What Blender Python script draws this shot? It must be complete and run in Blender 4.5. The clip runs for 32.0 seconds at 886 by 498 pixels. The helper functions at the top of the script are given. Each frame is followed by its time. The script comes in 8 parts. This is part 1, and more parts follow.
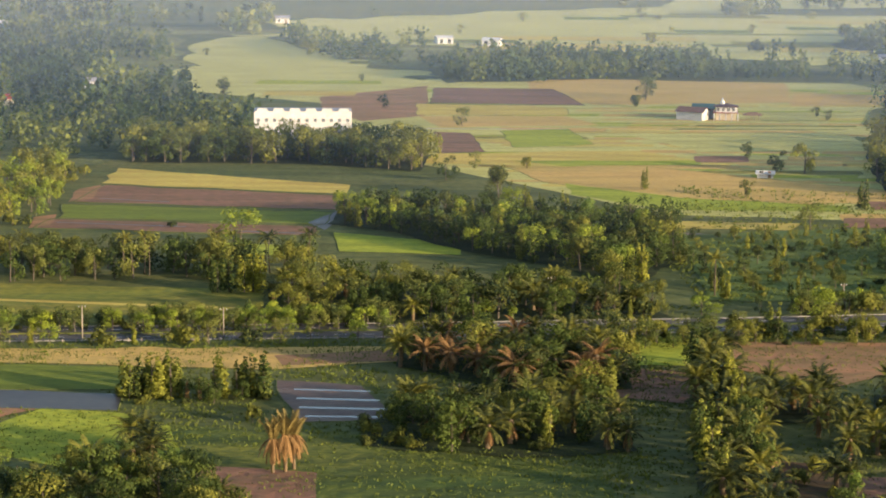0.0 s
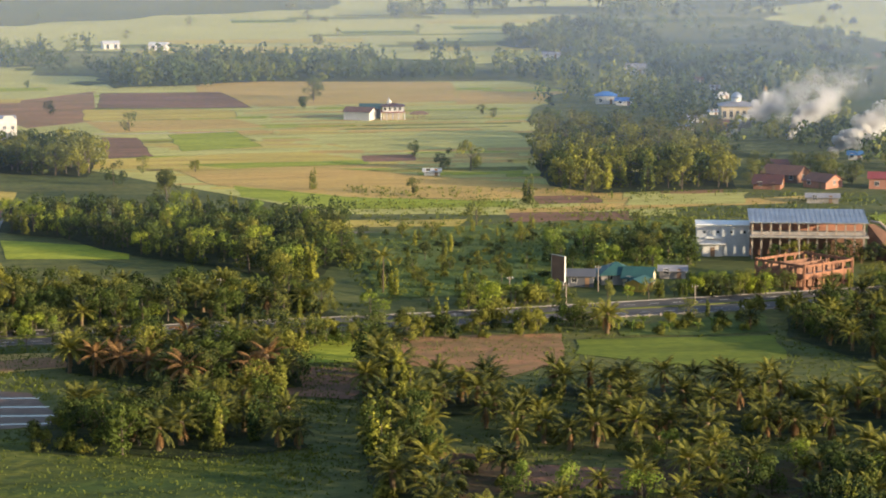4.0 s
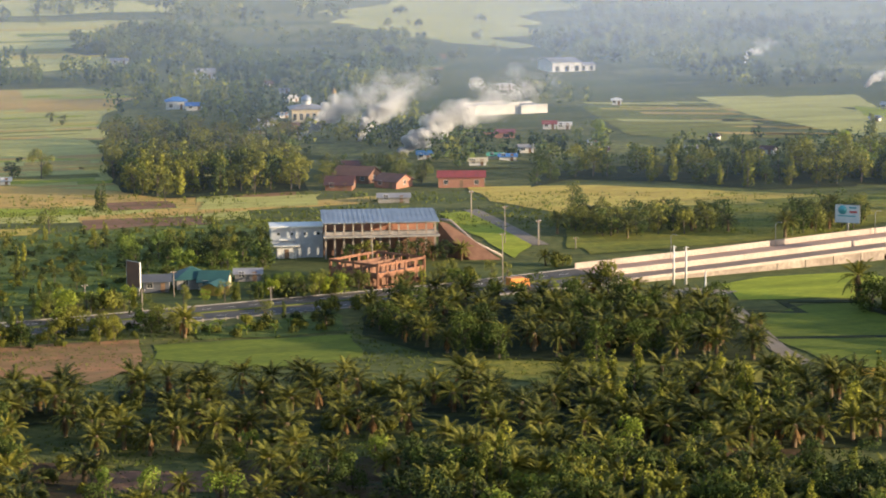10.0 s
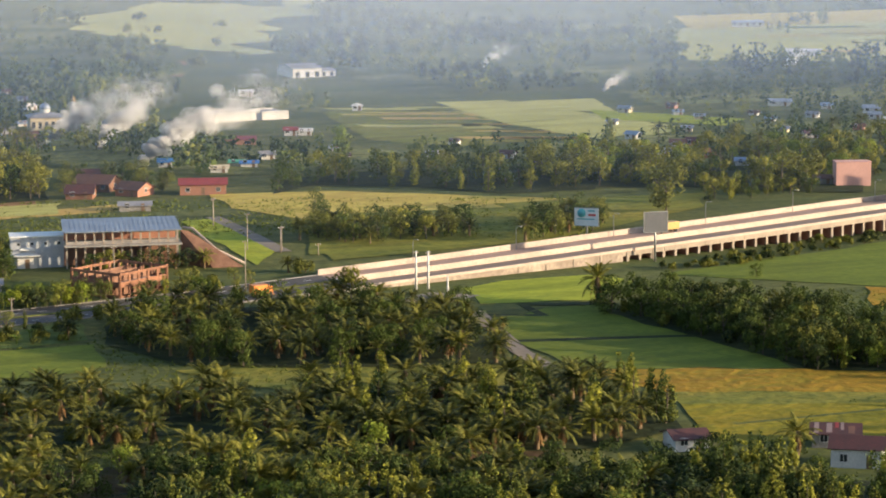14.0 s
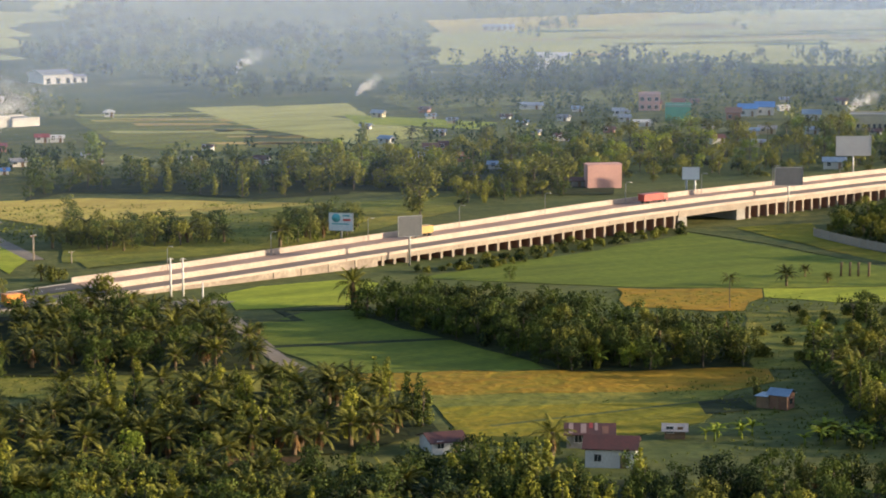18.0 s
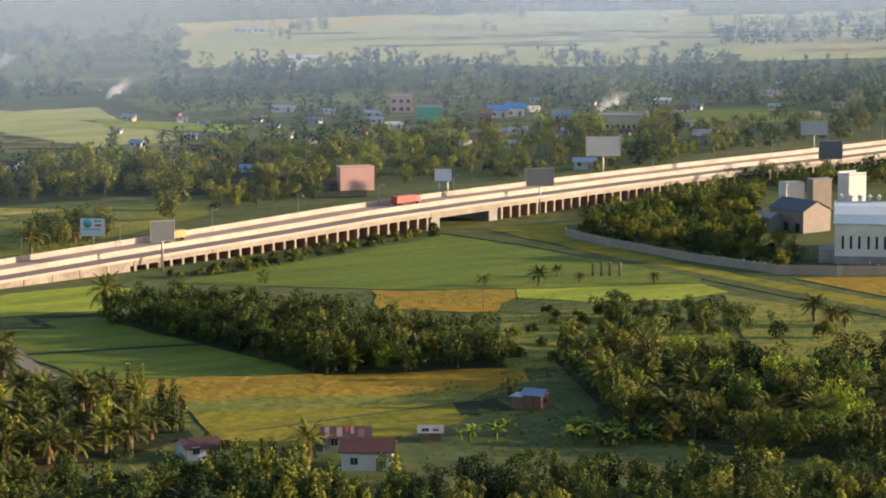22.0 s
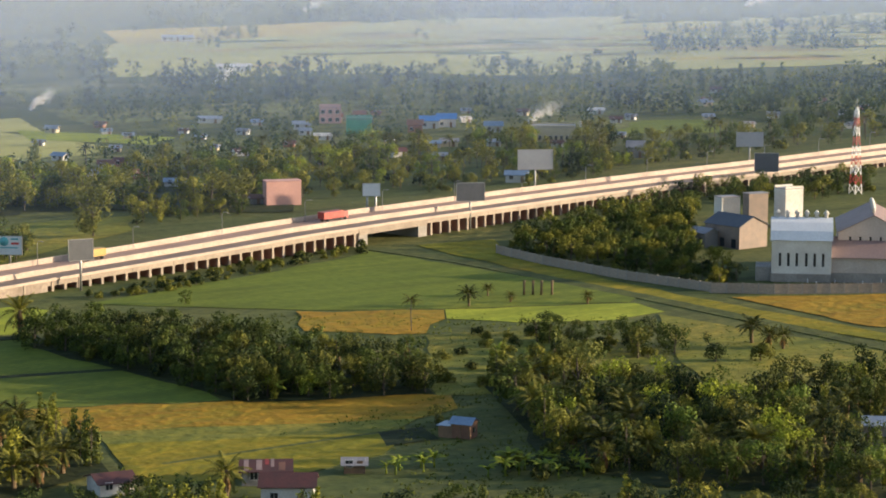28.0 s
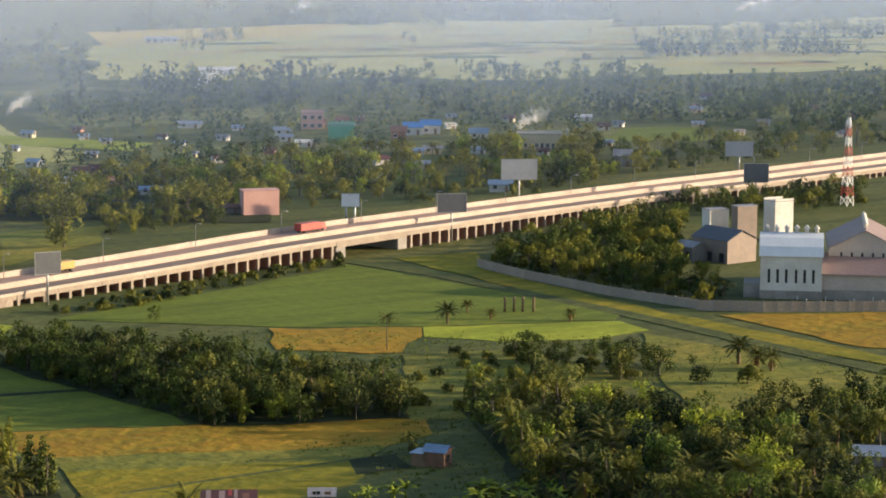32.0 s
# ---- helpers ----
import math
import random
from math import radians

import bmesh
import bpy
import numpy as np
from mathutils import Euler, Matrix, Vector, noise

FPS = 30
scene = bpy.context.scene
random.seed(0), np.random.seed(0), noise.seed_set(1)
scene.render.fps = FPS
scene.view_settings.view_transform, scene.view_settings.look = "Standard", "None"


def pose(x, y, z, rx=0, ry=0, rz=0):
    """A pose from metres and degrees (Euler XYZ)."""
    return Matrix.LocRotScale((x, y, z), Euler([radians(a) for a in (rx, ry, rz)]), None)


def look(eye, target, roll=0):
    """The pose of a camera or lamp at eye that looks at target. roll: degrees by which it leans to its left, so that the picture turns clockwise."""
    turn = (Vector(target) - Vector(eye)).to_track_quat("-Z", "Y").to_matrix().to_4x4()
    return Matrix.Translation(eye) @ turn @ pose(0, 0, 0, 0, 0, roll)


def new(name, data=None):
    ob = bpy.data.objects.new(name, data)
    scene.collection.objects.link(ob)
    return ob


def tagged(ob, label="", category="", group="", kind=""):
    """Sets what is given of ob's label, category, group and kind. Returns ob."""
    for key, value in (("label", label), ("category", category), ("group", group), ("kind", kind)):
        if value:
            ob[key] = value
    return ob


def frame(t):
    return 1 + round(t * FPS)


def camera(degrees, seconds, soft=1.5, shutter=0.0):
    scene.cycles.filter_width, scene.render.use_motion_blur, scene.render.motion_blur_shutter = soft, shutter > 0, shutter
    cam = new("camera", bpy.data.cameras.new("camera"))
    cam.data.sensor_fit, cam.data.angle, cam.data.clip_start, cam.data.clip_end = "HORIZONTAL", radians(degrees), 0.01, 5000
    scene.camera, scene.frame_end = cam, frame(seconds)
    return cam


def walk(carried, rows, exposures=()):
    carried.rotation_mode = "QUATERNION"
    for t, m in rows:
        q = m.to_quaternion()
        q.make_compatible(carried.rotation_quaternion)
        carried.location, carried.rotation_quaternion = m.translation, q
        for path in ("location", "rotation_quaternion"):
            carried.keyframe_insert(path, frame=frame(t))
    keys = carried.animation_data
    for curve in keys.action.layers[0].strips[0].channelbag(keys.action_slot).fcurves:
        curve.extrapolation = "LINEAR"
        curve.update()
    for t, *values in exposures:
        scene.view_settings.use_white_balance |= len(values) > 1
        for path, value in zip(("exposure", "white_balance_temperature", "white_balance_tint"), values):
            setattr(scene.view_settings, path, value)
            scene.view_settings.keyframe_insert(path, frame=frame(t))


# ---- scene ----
cam = camera(18.884, 32.0, soft=1.9)
PATH = [
    (0, (0.21, 0.14, 90.78), (26.87, 988.54, -58.71), 0.529),
    (0.5, (1.09, -0.31, 90.84), (43.95, 987.55, -58.42), 0.523),
    (1, (1.72, -0.76, 90.90), (62.08, 986.22, -58.21), 0.648),
    (1.5, (2.00, -1.19, 90.90), (78.06, 984.84, -57.31), 0.641),
    (2, (2.01, -1.56, 90.86), (92.75, 983.29, -56.92), 0.497),
    (2.5, (1.92, -1.85, 90.79), (107.16, 981.58, -56.86), 0.330),
    (3, (1.80, -2.09, 90.68), (121.25, 979.68, -57.21), 0.214),
    (3.5, (1.71, -2.30, 90.58), (135.26, 977.65, -57.33), 0.108),
    (5.5, (1.51, -3.02, 90.35), (188.83, 968.20, -56.82), -0.233),
    (6, (1.45, -3.16, 90.33), (201.42, 965.50, -57.00), -0.226),
    (6.5, (1.38, -3.30, 90.36), (214.19, 962.65, -56.75), -0.237),
    (7, (1.36, -3.47, 90.39), (227.22, 959.54, -56.58), -0.284),
    (7.5, (1.34, -3.66, 90.42), (240.73, 956.08, -56.50), -0.274),
    (8, (1.31, -3.84, 90.44), (253.86, 952.55, -56.31), -0.276),
    (8.5, (1.26, -4.02, 90.45), (266.87, 948.84, -56.25), -0.288),
    (9, (1.20, -4.18, 90.48), (279.33, 945.11, -56.08), -0.261),
    (9.5, (1.09, -4.32, 90.50), (291.64, 941.28, -55.86), -0.288),
    (10, (1.01, -4.49, 90.51), (303.71, 937.31, -55.74), -0.257),
    (10.5, (0.96, -4.69, 90.53), (315.56, 933.21, -55.65), -0.206),
    (11, (0.92, -4.87, 90.59), (327.09, 929.10, -55.39), -0.256),
    (11.5, (0.88, -5.03, 90.67), (338.61, 924.85, -55.19), -0.229),
    (12, (0.80, -5.13, 90.75), (350.00, 920.54, -54.80), -0.231),
    (12.5, (0.74, -5.27, 90.84), (361.26, 916.07, -54.63), -0.205),
    (13, (0.69, -5.42, 90.93), (372.24, 911.53, -54.49), -0.190),
    (13.5, (0.65, -5.58, 91.03), (382.96, 906.97, -54.19), -0.186),
    (14, (0.61, -5.72, 91.06), (393.61, 902.34, -53.78), -0.194),
    (14.5, (0.56, -5.84, 91.08), (404.20, 897.55, -53.73), -0.180),
    (16.5, (0.40, -6.14, 91.32), (445.49, 877.71, -52.57), -0.118),
    (17, (0.37, -6.21, 91.37), (455.77, 872.37, -52.52), -0.134),
    (17.5, (0.32, -6.28, 91.35), (465.85, 867.01, -52.32), -0.114),
    (18, (0.26, -6.39, 91.35), (475.94, 861.45, -52.10), -0.076),
    (18.5, (0.18, -6.53, 91.39), (485.83, 855.80, -51.86), -0.072),
    (19, (0.12, -6.66, 91.47), (495.93, 849.87, -51.82), -0.037),
    (19.5, (0.06, -6.75, 91.51), (506.14, 843.81, -51.48), -0.019),
    (20, (0.01, -6.75, 91.56), (516.50, 837.53, -51.34), -0.014),
    (20.5, (0.00, -6.68, 91.58), (526.70, 831.32, -51.12), 0.013),
    (21, (0.09, -6.50, 91.57), (536.58, 825.27, -50.99), 0.010),
    (21.5, (0.26, -6.27, 91.56), (545.98, 819.45, -51.17), 0.006),
    (22, (0.47, -5.91, 91.53), (555.14, 813.82, -51.24), 0.013),
    (22.5, (0.74, -5.46, 91.55), (563.39, 808.74, -51.69), 0.013),
    (23, (1.07, -4.93, 91.58), (569.98, 804.89, -51.69), 0.014),
    (23.5, (1.52, -4.28, 91.60), (571.09, 805.06, -51.81), 0.012),
    (24, (2.14, -3.47, 91.63), (572.35, 805.41, -51.81), 0.036),
    (24.5, (2.91, -2.51, 91.68), (573.73, 805.94, -51.72), 0.043),
    (25, (3.87, -1.41, 91.75), (575.32, 806.62, -51.52), 0.019),
    (25.5, (4.97, -0.12, 91.82), (577.16, 807.47, -51.00), 0.034),
    (27.5, (9.91, 5.59, 92.15), (584.47, 811.77, -49.15), 0.069),
    (28, (11.31, 7.09, 92.23), (586.19, 813.08, -48.84), 0.064),
    (28.5, (12.73, 8.65, 92.33), (587.92, 814.44, -48.56), 0.088),
    (29, (14.16, 10.25, 92.44), (589.69, 815.78, -48.60), 0.057),
    (29.5, (15.58, 11.89, 92.53), (591.53, 817.11, -48.55), 0.070),
    (30, (17.08, 13.54, 92.58), (593.45, 818.43, -48.66), 0.101),
    (30.5, (18.71, 15.20, 92.64), (595.27, 819.97, -48.54), 0.182),
    (31, (20.45, 16.89, 92.70), (597.22, 821.52, -48.41), 0.202),
    (31.5, (22.29, 18.60, 92.79), (599.34, 823.05, -48.22), 0.248),
    (32, (24.14, 20.28, 92.87), (601.59, 824.43, -48.21), 0.351),
]
EXPOSURES = ((0, 1.14, 6200, 15), (12, 1.12, 6150, 15), (20, 1.04, 6150, 15), (32, 0.98, 6150, 15))
walk(cam, [(t, look(e, g, r)) for t, e, g, r in PATH], EXPOSURES)
SUN_STRENGTH, SKY_STRENGTH = 5.0, 0.132
ROAD = (489.15, 0.0948, 0.000182)  # near edge of the highway: y over x
GAP = (374.5, 396.0)  # the crossing under the flyover

# ---------------------------------------------------------------- world, sun
SUN_EL, SUN_TRAVEL = 10.5, (-0.83, 0.56)
world = bpy.data.worlds.new("sky")
scene.world = world
world.use_nodes = True
wn = world.node_tree
sky = wn.nodes.new("ShaderNodeTexSky")
sky.sky_type, sky.sun_disc = "NISHITA", False
sky.sun_elevation = radians(SUN_EL)
sky.sun_rotation = math.atan2(-SUN_TRAVEL[0], -SUN_TRAVEL[1])
wn.links.new(sky.outputs[0], wn.nodes["Background"].inputs[0])
wn.nodes["Background"].inputs[1].default_value = SKY_STRENGTH
sun_data = bpy.data.lights.new("sun", "SUN")
sun_data.energy, sun_data.angle, sun_data.color = SUN_STRENGTH, radians(0.6), (1.0, 0.80, 0.50)
sun = new("sun", sun_data)
c_el = math.cos(radians(SUN_EL))
sun.matrix_world = look((0, 0, 300), (SUN_TRAVEL[0] * c_el, SUN_TRAVEL[1] * c_el, 300 - math.sin(radians(SUN_EL))))

# ---------------------------------------------------------------- materials
MATS = {}


def nodes_of(name):
    m = bpy.data.materials.new(name)
    m.use_nodes = True
    return m, m.node_tree, m.node_tree.nodes["Principled BSDF"]


def mix_rgb(nt, fac, a, b):
    n = nt.nodes.new("ShaderNodeMix")
    n.data_type = "RGBA"
    for sock, v in ((n.inputs[0], fac), (n.inputs[6], a), (n.inputs[7], b)):
        if isinstance(v, (tuple, list)):
            sock.default_value = (*v, 1)
        elif isinstance(v, (int, float)):
            sock.default_value = v
        else:
            nt.links.new(v, sock)
    return n.outputs[2]


def ramp(nt, v, lo, hi):
    n = nt.nodes.new("ShaderNodeMapRange")
    n.inputs[1].default_value, n.inputs[2].default_value = lo, hi
    nt.links.new(v, n.inputs[0])
    return n.outputs[0]


def noise_of(nt, scale, detail=3.0, coord="Object", stretch=None):
    tc = nt.nodes.new("ShaderNodeTexCoord")
    n = nt.nodes.new("ShaderNodeTexNoise")
    n.inputs["Scale"].default_value, n.inputs["Detail"].default_value = scale, detail
    src = tc.outputs[coord]
    if stretch:
        mp = nt.nodes.new("ShaderNodeMapping")
        mp.inputs["Rotation"].default_value = (0, 0, radians(stretch[0]))
        mp.inputs["Scale"].default_value = (stretch[1], stretch[2], 1)
        nt.links.new(src, mp.inputs[0])
        src = mp.outputs[0]
    nt.links.new(src, n.inputs["Vector"])
    return n.outputs["Fac"]


def bump(nt, b, height, strength, dist):
    n = nt.nodes.new("ShaderNodeBump")
    n.inputs["Strength"].default_value, n.inputs["Distance"].default_value = strength, dist
    nt.links.new(height, n.inputs["Height"])
    nt.links.new(n.outputs[0], b.inputs["Normal"])


def leaf_mat(name, dark, light, shine=0.75):
    """Foliage: differs from plant to plant and from clump to clump, lets some light through."""
    m, nt, b = nodes_of(name)
    info = nt.nodes.new("ShaderNodeObjectInfo")
    geo = nt.nodes.new("ShaderNodeNewGeometry")
    c = mix_rgb(nt, info.outputs["Random"], dark, light)
    isl = ramp(nt, geo.outputs["Random Per Island"], 0.38, 1.0)
    c2 = mix_rgb(nt, isl, tuple(v * 0.6 for v in dark), tuple(v * 1.25 for v in light))
    c = mix_rgb(nt, 0.33, c, c2)
    nt.links.new(c, b.inputs["Base Color"])
    b.inputs["Roughness"].default_value = shine
    b.inputs["Specular IOR Level"].default_value = 0.12
    tr = nt.nodes.new("ShaderNodeBsdfTranslucent")
    nt.links.new(c, tr.inputs[0])
    mx = nt.nodes.new("ShaderNodeMixShader")
    mx.inputs[0].default_value = 0.2
    nt.links.new(b.outputs[0], mx.inputs[1])
    nt.links.new(tr.outputs[0], mx.inputs[2])
    nt.links.new(mx.outputs[0], nt.nodes["Material Output"].inputs[0])
    MATS[name] = m


def plain_mat(name, col, col2=None, scale=0.6, fine=9.0, rough=0.8, metal=0.0, bumpy=0.0, vary=0.0):
    """A surface with broad stains and fine grain; vary: how much it differs from piece to piece."""
    m, nt, b = nodes_of(name)
    col2 = col2 or tuple(v * 0.72 for v in col)
    n1, n2 = noise_of(nt, scale, 4), noise_of(nt, fine, 2)
    c = mix_rgb(nt, ramp(nt, n1, 0.35, 0.68), col, col2)
    c = mix_rgb(nt, ramp(nt, n2, 0.3, 0.9), c, tuple(v * 0.8 for v in col2))
    if vary:
        info = nt.nodes.new("ShaderNodeObjectInfo")
        f = nt.nodes.new("ShaderNodeMath")
        f.operation = "MULTIPLY"
        f.inputs[1].default_value = vary
        nt.links.new(info.outputs["Random"], f.inputs[0])
        c = mix_rgb(nt, f.outputs[0], c, tuple(v * 0.5 for v in col2))
    nt.links.new(c, b.inputs["Base Color"])
    b.inputs["Roughness"].default_value, b.inputs["Metallic"].default_value = rough, metal
    if bumpy:
        bump(nt, b, n2, bumpy, 0.05)
    MATS[name] = m


def field_mat(name, a, b_col, c_col, rows=None, rough=0.9, patch=0.02, relief=0.6):
    """Crop, grass or soil: broad patches, tufts, and optional sown rows (angle, spacing)."""
    m, nt, b = nodes_of(name)
    n1 = noise_of(nt, patch, 5, stretch=(-10, 0.5, 1.8))
    n2 = noise_of(nt, 0.35, 5)
    n3 = noise_of(nt, 1.6, 2, stretch=(-8, 0.35, 1.0))
    c = mix_rgb(nt, ramp(nt, n1, 0.36, 0.64), a, b_col)
    c = mix_rgb(nt, ramp(nt, n2, 0.45, 0.75), c, c_col)
    c = mix_rgb(nt, ramp(nt, n3, 0.3, 0.85), c, tuple(v * 0.62 for v in a))
    n4 = noise_of(nt, 0.12, 4, stretch=(-14, 0.25, 1.4))
    c = mix_rgb(nt, ramp(nt, n4, 0.42, 0.85), c, tuple(v * 0.55 for v in c_col))
    if rows:
        tc, mp = nt.nodes.new("ShaderNodeTexCoord"), nt.nodes.new("ShaderNodeMapping")
        mp.inputs["Rotation"].default_value = (0, 0, radians(rows[0]))
        nt.links.new(tc.outputs["Object"], mp.inputs[0])
        w = nt.nodes.new("ShaderNodeTexWave")
        w.inputs["Scale"].default_value, w.inputs["Distortion"].default_value = 0.314 / rows[1], 1.6
        w.bands_direction = "Y"
        nt.links.new(mp.outputs[0], w.inputs[0])
        f = ramp(nt, w.outputs["Fac"], 0.2, 2.2)
        c = mix_rgb(nt, f, c, tuple(v * 0.55 for v in b_col))
    nt.links.new(c, b.inputs["Base Color"])
    b.inputs["Roughness"].default_value = rough
    b.inputs["Specular IOR Level"].default_value = 0.15
    bump(nt, b, n2, relief, 0.5)
    MATS[name] = m


leaf_mat("broad_leaf", (0.010, 0.028, 0.017), (0.225, 0.218, 0.030))
leaf_mat("bright_leaf", (0.09, 0.14, 0.028), (0.29, 0.33, 0.03))
leaf_mat("vine_leaf", (0.02, 0.046, 0.018), (0.27, 0.265, 0.032))
leaf_mat("dark_leaf", (0.006, 0.018, 0.012), (0.095, 0.125, 0.021))
leaf_mat("palm_leaf", (0.008, 0.022, 0.013), (0.21, 0.197, 0.030), 0.6)
leaf_mat("dry_leaf", (0.13, 0.07, 0.028), (0.27, 0.155, 0.06), 0.7)
leaf_mat("straw_leaf", (0.16, 0.12, 0.04), (0.26, 0.19, 0.06), 0.7)
leaf_mat("olive_leaf", (0.055, 0.08, 0.026), (0.20, 0.20, 0.04))
leaf_mat("weed_leaf", (0.05, 0.08, 0.017), (0.16, 0.175, 0.026))
leaf_mat("far_leaf", (0.03, 0.055, 0.022), (0.10, 0.13, 0.03))
leaf_mat("far_leaf_dark", (0.014, 0.03, 0.014), (0.06, 0.085, 0.022))
leaf_mat("far_leaf_light", (0.09, 0.115, 0.03), (0.25, 0.25, 0.05))
plain_mat("bark", (0.07, 0.055, 0.04), (0.11, 0.085, 0.06), 1.5, 12, 0.9, bumpy=0.5)
plain_mat("palm_bark", (0.10, 0.07, 0.04), (0.18, 0.12, 0.06), 2.0, 8, 0.9, bumpy=0.6)
plain_mat("white_wall", (0.70, 0.68, 0.64), (0.54, 0.51, 0.47), 0.25, 3.0, 0.8)
plain_mat("concrete", (0.40, 0.33, 0.26), (0.26, 0.21, 0.17), 0.2, 2.5, 0.85, bumpy=0.2, vary=0.25)
# reddish base stands in for warm light bounced between the piers
plain_mat("pier_shade_concrete", (0.36, 0.215, 0.15), (0.25, 0.14, 0.10), 0.4, 3, 0.9, bumpy=0.2, vary=0.4)
# broad patches at about half the base tone
plain_mat("ramp_wall", (0.42, 0.35, 0.28), (0.20, 0.155, 0.125), 0.12, 1.2, 0.9, bumpy=0.2)
plain_mat("old_concrete", (0.34, 0.31, 0.28), (0.22, 0.2, 0.18), 0.3, 3, 0.9, bumpy=0.3)
plain_mat("parapet", (0.52, 0.42, 0.345), (0.38, 0.30, 0.245), 0.15, 2, 0.75)
plain_mat("asphalt", (0.10, 0.085, 0.075), (0.06, 0.053, 0.048), 0.15, 4, 0.85)
plain_mat("asphalt_warm", (0.42, 0.28, 0.21), (0.32, 0.21, 0.16), 0.15, 4, 0.85)
plain_mat("asphalt_mid", (0.24, 0.18, 0.145), (0.17, 0.13, 0.105), 0.15, 4, 0.85)
plain_mat("lane_paint", (0.75, 0.75, 0.7), None, 0.5, 6, 0.6)
plain_mat("brick", (0.30, 0.14, 0.075), (0.19, 0.085, 0.05), 0.5, 6, 0.9, bumpy=0.3)
plain_mat("brick_dark", (0.25, 0.13, 0.08), (0.16, 0.08, 0.05), 0.5, 6, 0.9)
plain_mat("zinc", (0.42, 0.46, 0.52), (0.30, 0.33, 0.38), 0.3, 3, 0.45, 0.6)
plain_mat("rust_roof", (0.10, 0.03, 0.026), (0.06, 0.026, 0.024), 0.4, 3, 0.7)
plain_mat("red_roof", (0.30, 0.045, 0.04), (0.2, 0.035, 0.03), 0.4, 3, 0.6)
plain_mat("blue_roof", (0.05, 0.2, 0.55), (0.04, 0.15, 0.4), 0.4, 3, 0.5)
plain_mat("teal_roof", (0.03, 0.10, 0.09), (0.02, 0.07, 0.07), 0.4, 3, 0.6)
plain_mat("tile_roof", (0.19, 0.085, 0.055), (0.12, 0.06, 0.045), 0.4, 3, 0.8)
plain_mat("grey_roof", (0.32, 0.31, 0.32), (0.22, 0.21, 0.22), 0.3, 3, 0.6)
plain_mat("pink_wall", (0.68, 0.38, 0.32), (0.58, 0.32, 0.27), 0.2, 3, 0.85)
plain_mat("green_wall", (0.12, 0.42, 0.27), (0.09, 0.33, 0.2), 0.2, 3, 0.8)
plain_mat("cream_wall", (0.62, 0.52, 0.36), (0.5, 0.42, 0.28), 0.2, 3, 0.85)
plain_mat("orange_wall", (0.40, 0.18, 0.11), (0.3, 0.14, 0.09), 0.2, 3, 0.85)
plain_mat("sheet_brown", (0.27, 0.20, 0.16), (0.19, 0.15, 0.13), 0.5, 4, 0.7)
plain_mat("timber", (0.26, 0.15, 0.08), (0.16, 0.1, 0.06), 0.8, 6, 0.8)
plain_mat("steel", (0.45, 0.45, 0.45), (0.3, 0.3, 0.3), 1, 5, 0.5, 0.7)
plain_mat("dark_glass", (0.02, 0.025, 0.03), (0.04, 0.045, 0.05), 0.5, 3, 0.15)
plain_mat("sign_white", (0.75, 0.76, 0.76), (0.66, 0.67, 0.68), 0.2, 3, 0.5)
plain_mat("sign_back", (0.10, 0.105, 0.12), (0.08, 0.085, 0.10), 0.4, 3, 0.6)
plain_mat("sign_pale", (0.40, 0.41, 0.43), (0.34, 0.35, 0.37), 0.2, 3, 0.5)
plain_mat("sign_teal", (0.1, 0.45, 0.5), None, 0.4, 3, 0.5)
plain_mat("sign_red", (0.65, 0.06, 0.05), None, 0.4, 3, 0.5)
plain_mat("orange_paint", (0.75, 0.25, 0.03), None, 0.4, 3, 0.4)
plain_mat("yellow_paint", (0.5, 0.3, 0.06), None, 0.4, 3, 0.4)
plain_mat("red_paint", (0.40, 0.03, 0.02), None, 0.4, 3, 0.4)
plain_mat("pink_sheet", (0.30, 0.21, 0.19), (0.23, 0.16, 0.145), 0.2, 3, 0.6)
plain_mat("cream_grey", (0.5, 0.44, 0.39), (0.42, 0.36, 0.32), 0.2, 3, 0.8)
plain_mat("blue_zinc", (0.30, 0.40, 0.52), (0.22, 0.3, 0.4), 0.6, 4, 0.4, 0.5)
plain_mat("rubber", (0.02, 0.02, 0.02), None, 2, 8, 0.9)


def vapour_mat():
    """Ash and vapour: pale, lets light through."""
    m, nt, b = nodes_of("smoke")
    b.inputs["Base Color"].default_value, b.inputs["Roughness"].default_value = (0.96, 0.96, 0.97, 1), 1.0
    b.inputs["Specular IOR Level"].default_value = 0.0
    tr = nt.nodes.new("ShaderNodeBsdfTranslucent")
    tr.inputs[0].default_value = (0.96, 0.96, 0.97, 1)
    mx, mt, tp = nt.nodes.new("ShaderNodeMixShader"), nt.nodes.new("ShaderNodeMixShader"), nt.nodes.new("ShaderNodeBsdfTransparent")
    mx.inputs[0].default_value, mt.inputs[0].default_value = 0.5, 0.9
    nt.links.new(b.outputs[0], mx.inputs[1])
    nt.links.new(tr.outputs[0], mx.inputs[2])
    nt.links.new(tp.outputs[0], mt.inputs[1])
    nt.links.new(mx.outputs[0], mt.inputs[2])
    nt.links.new(mt.outputs[0], nt.nodes["Material Output"].inputs[0])
    MATS["smoke"] = m


vapour_mat()


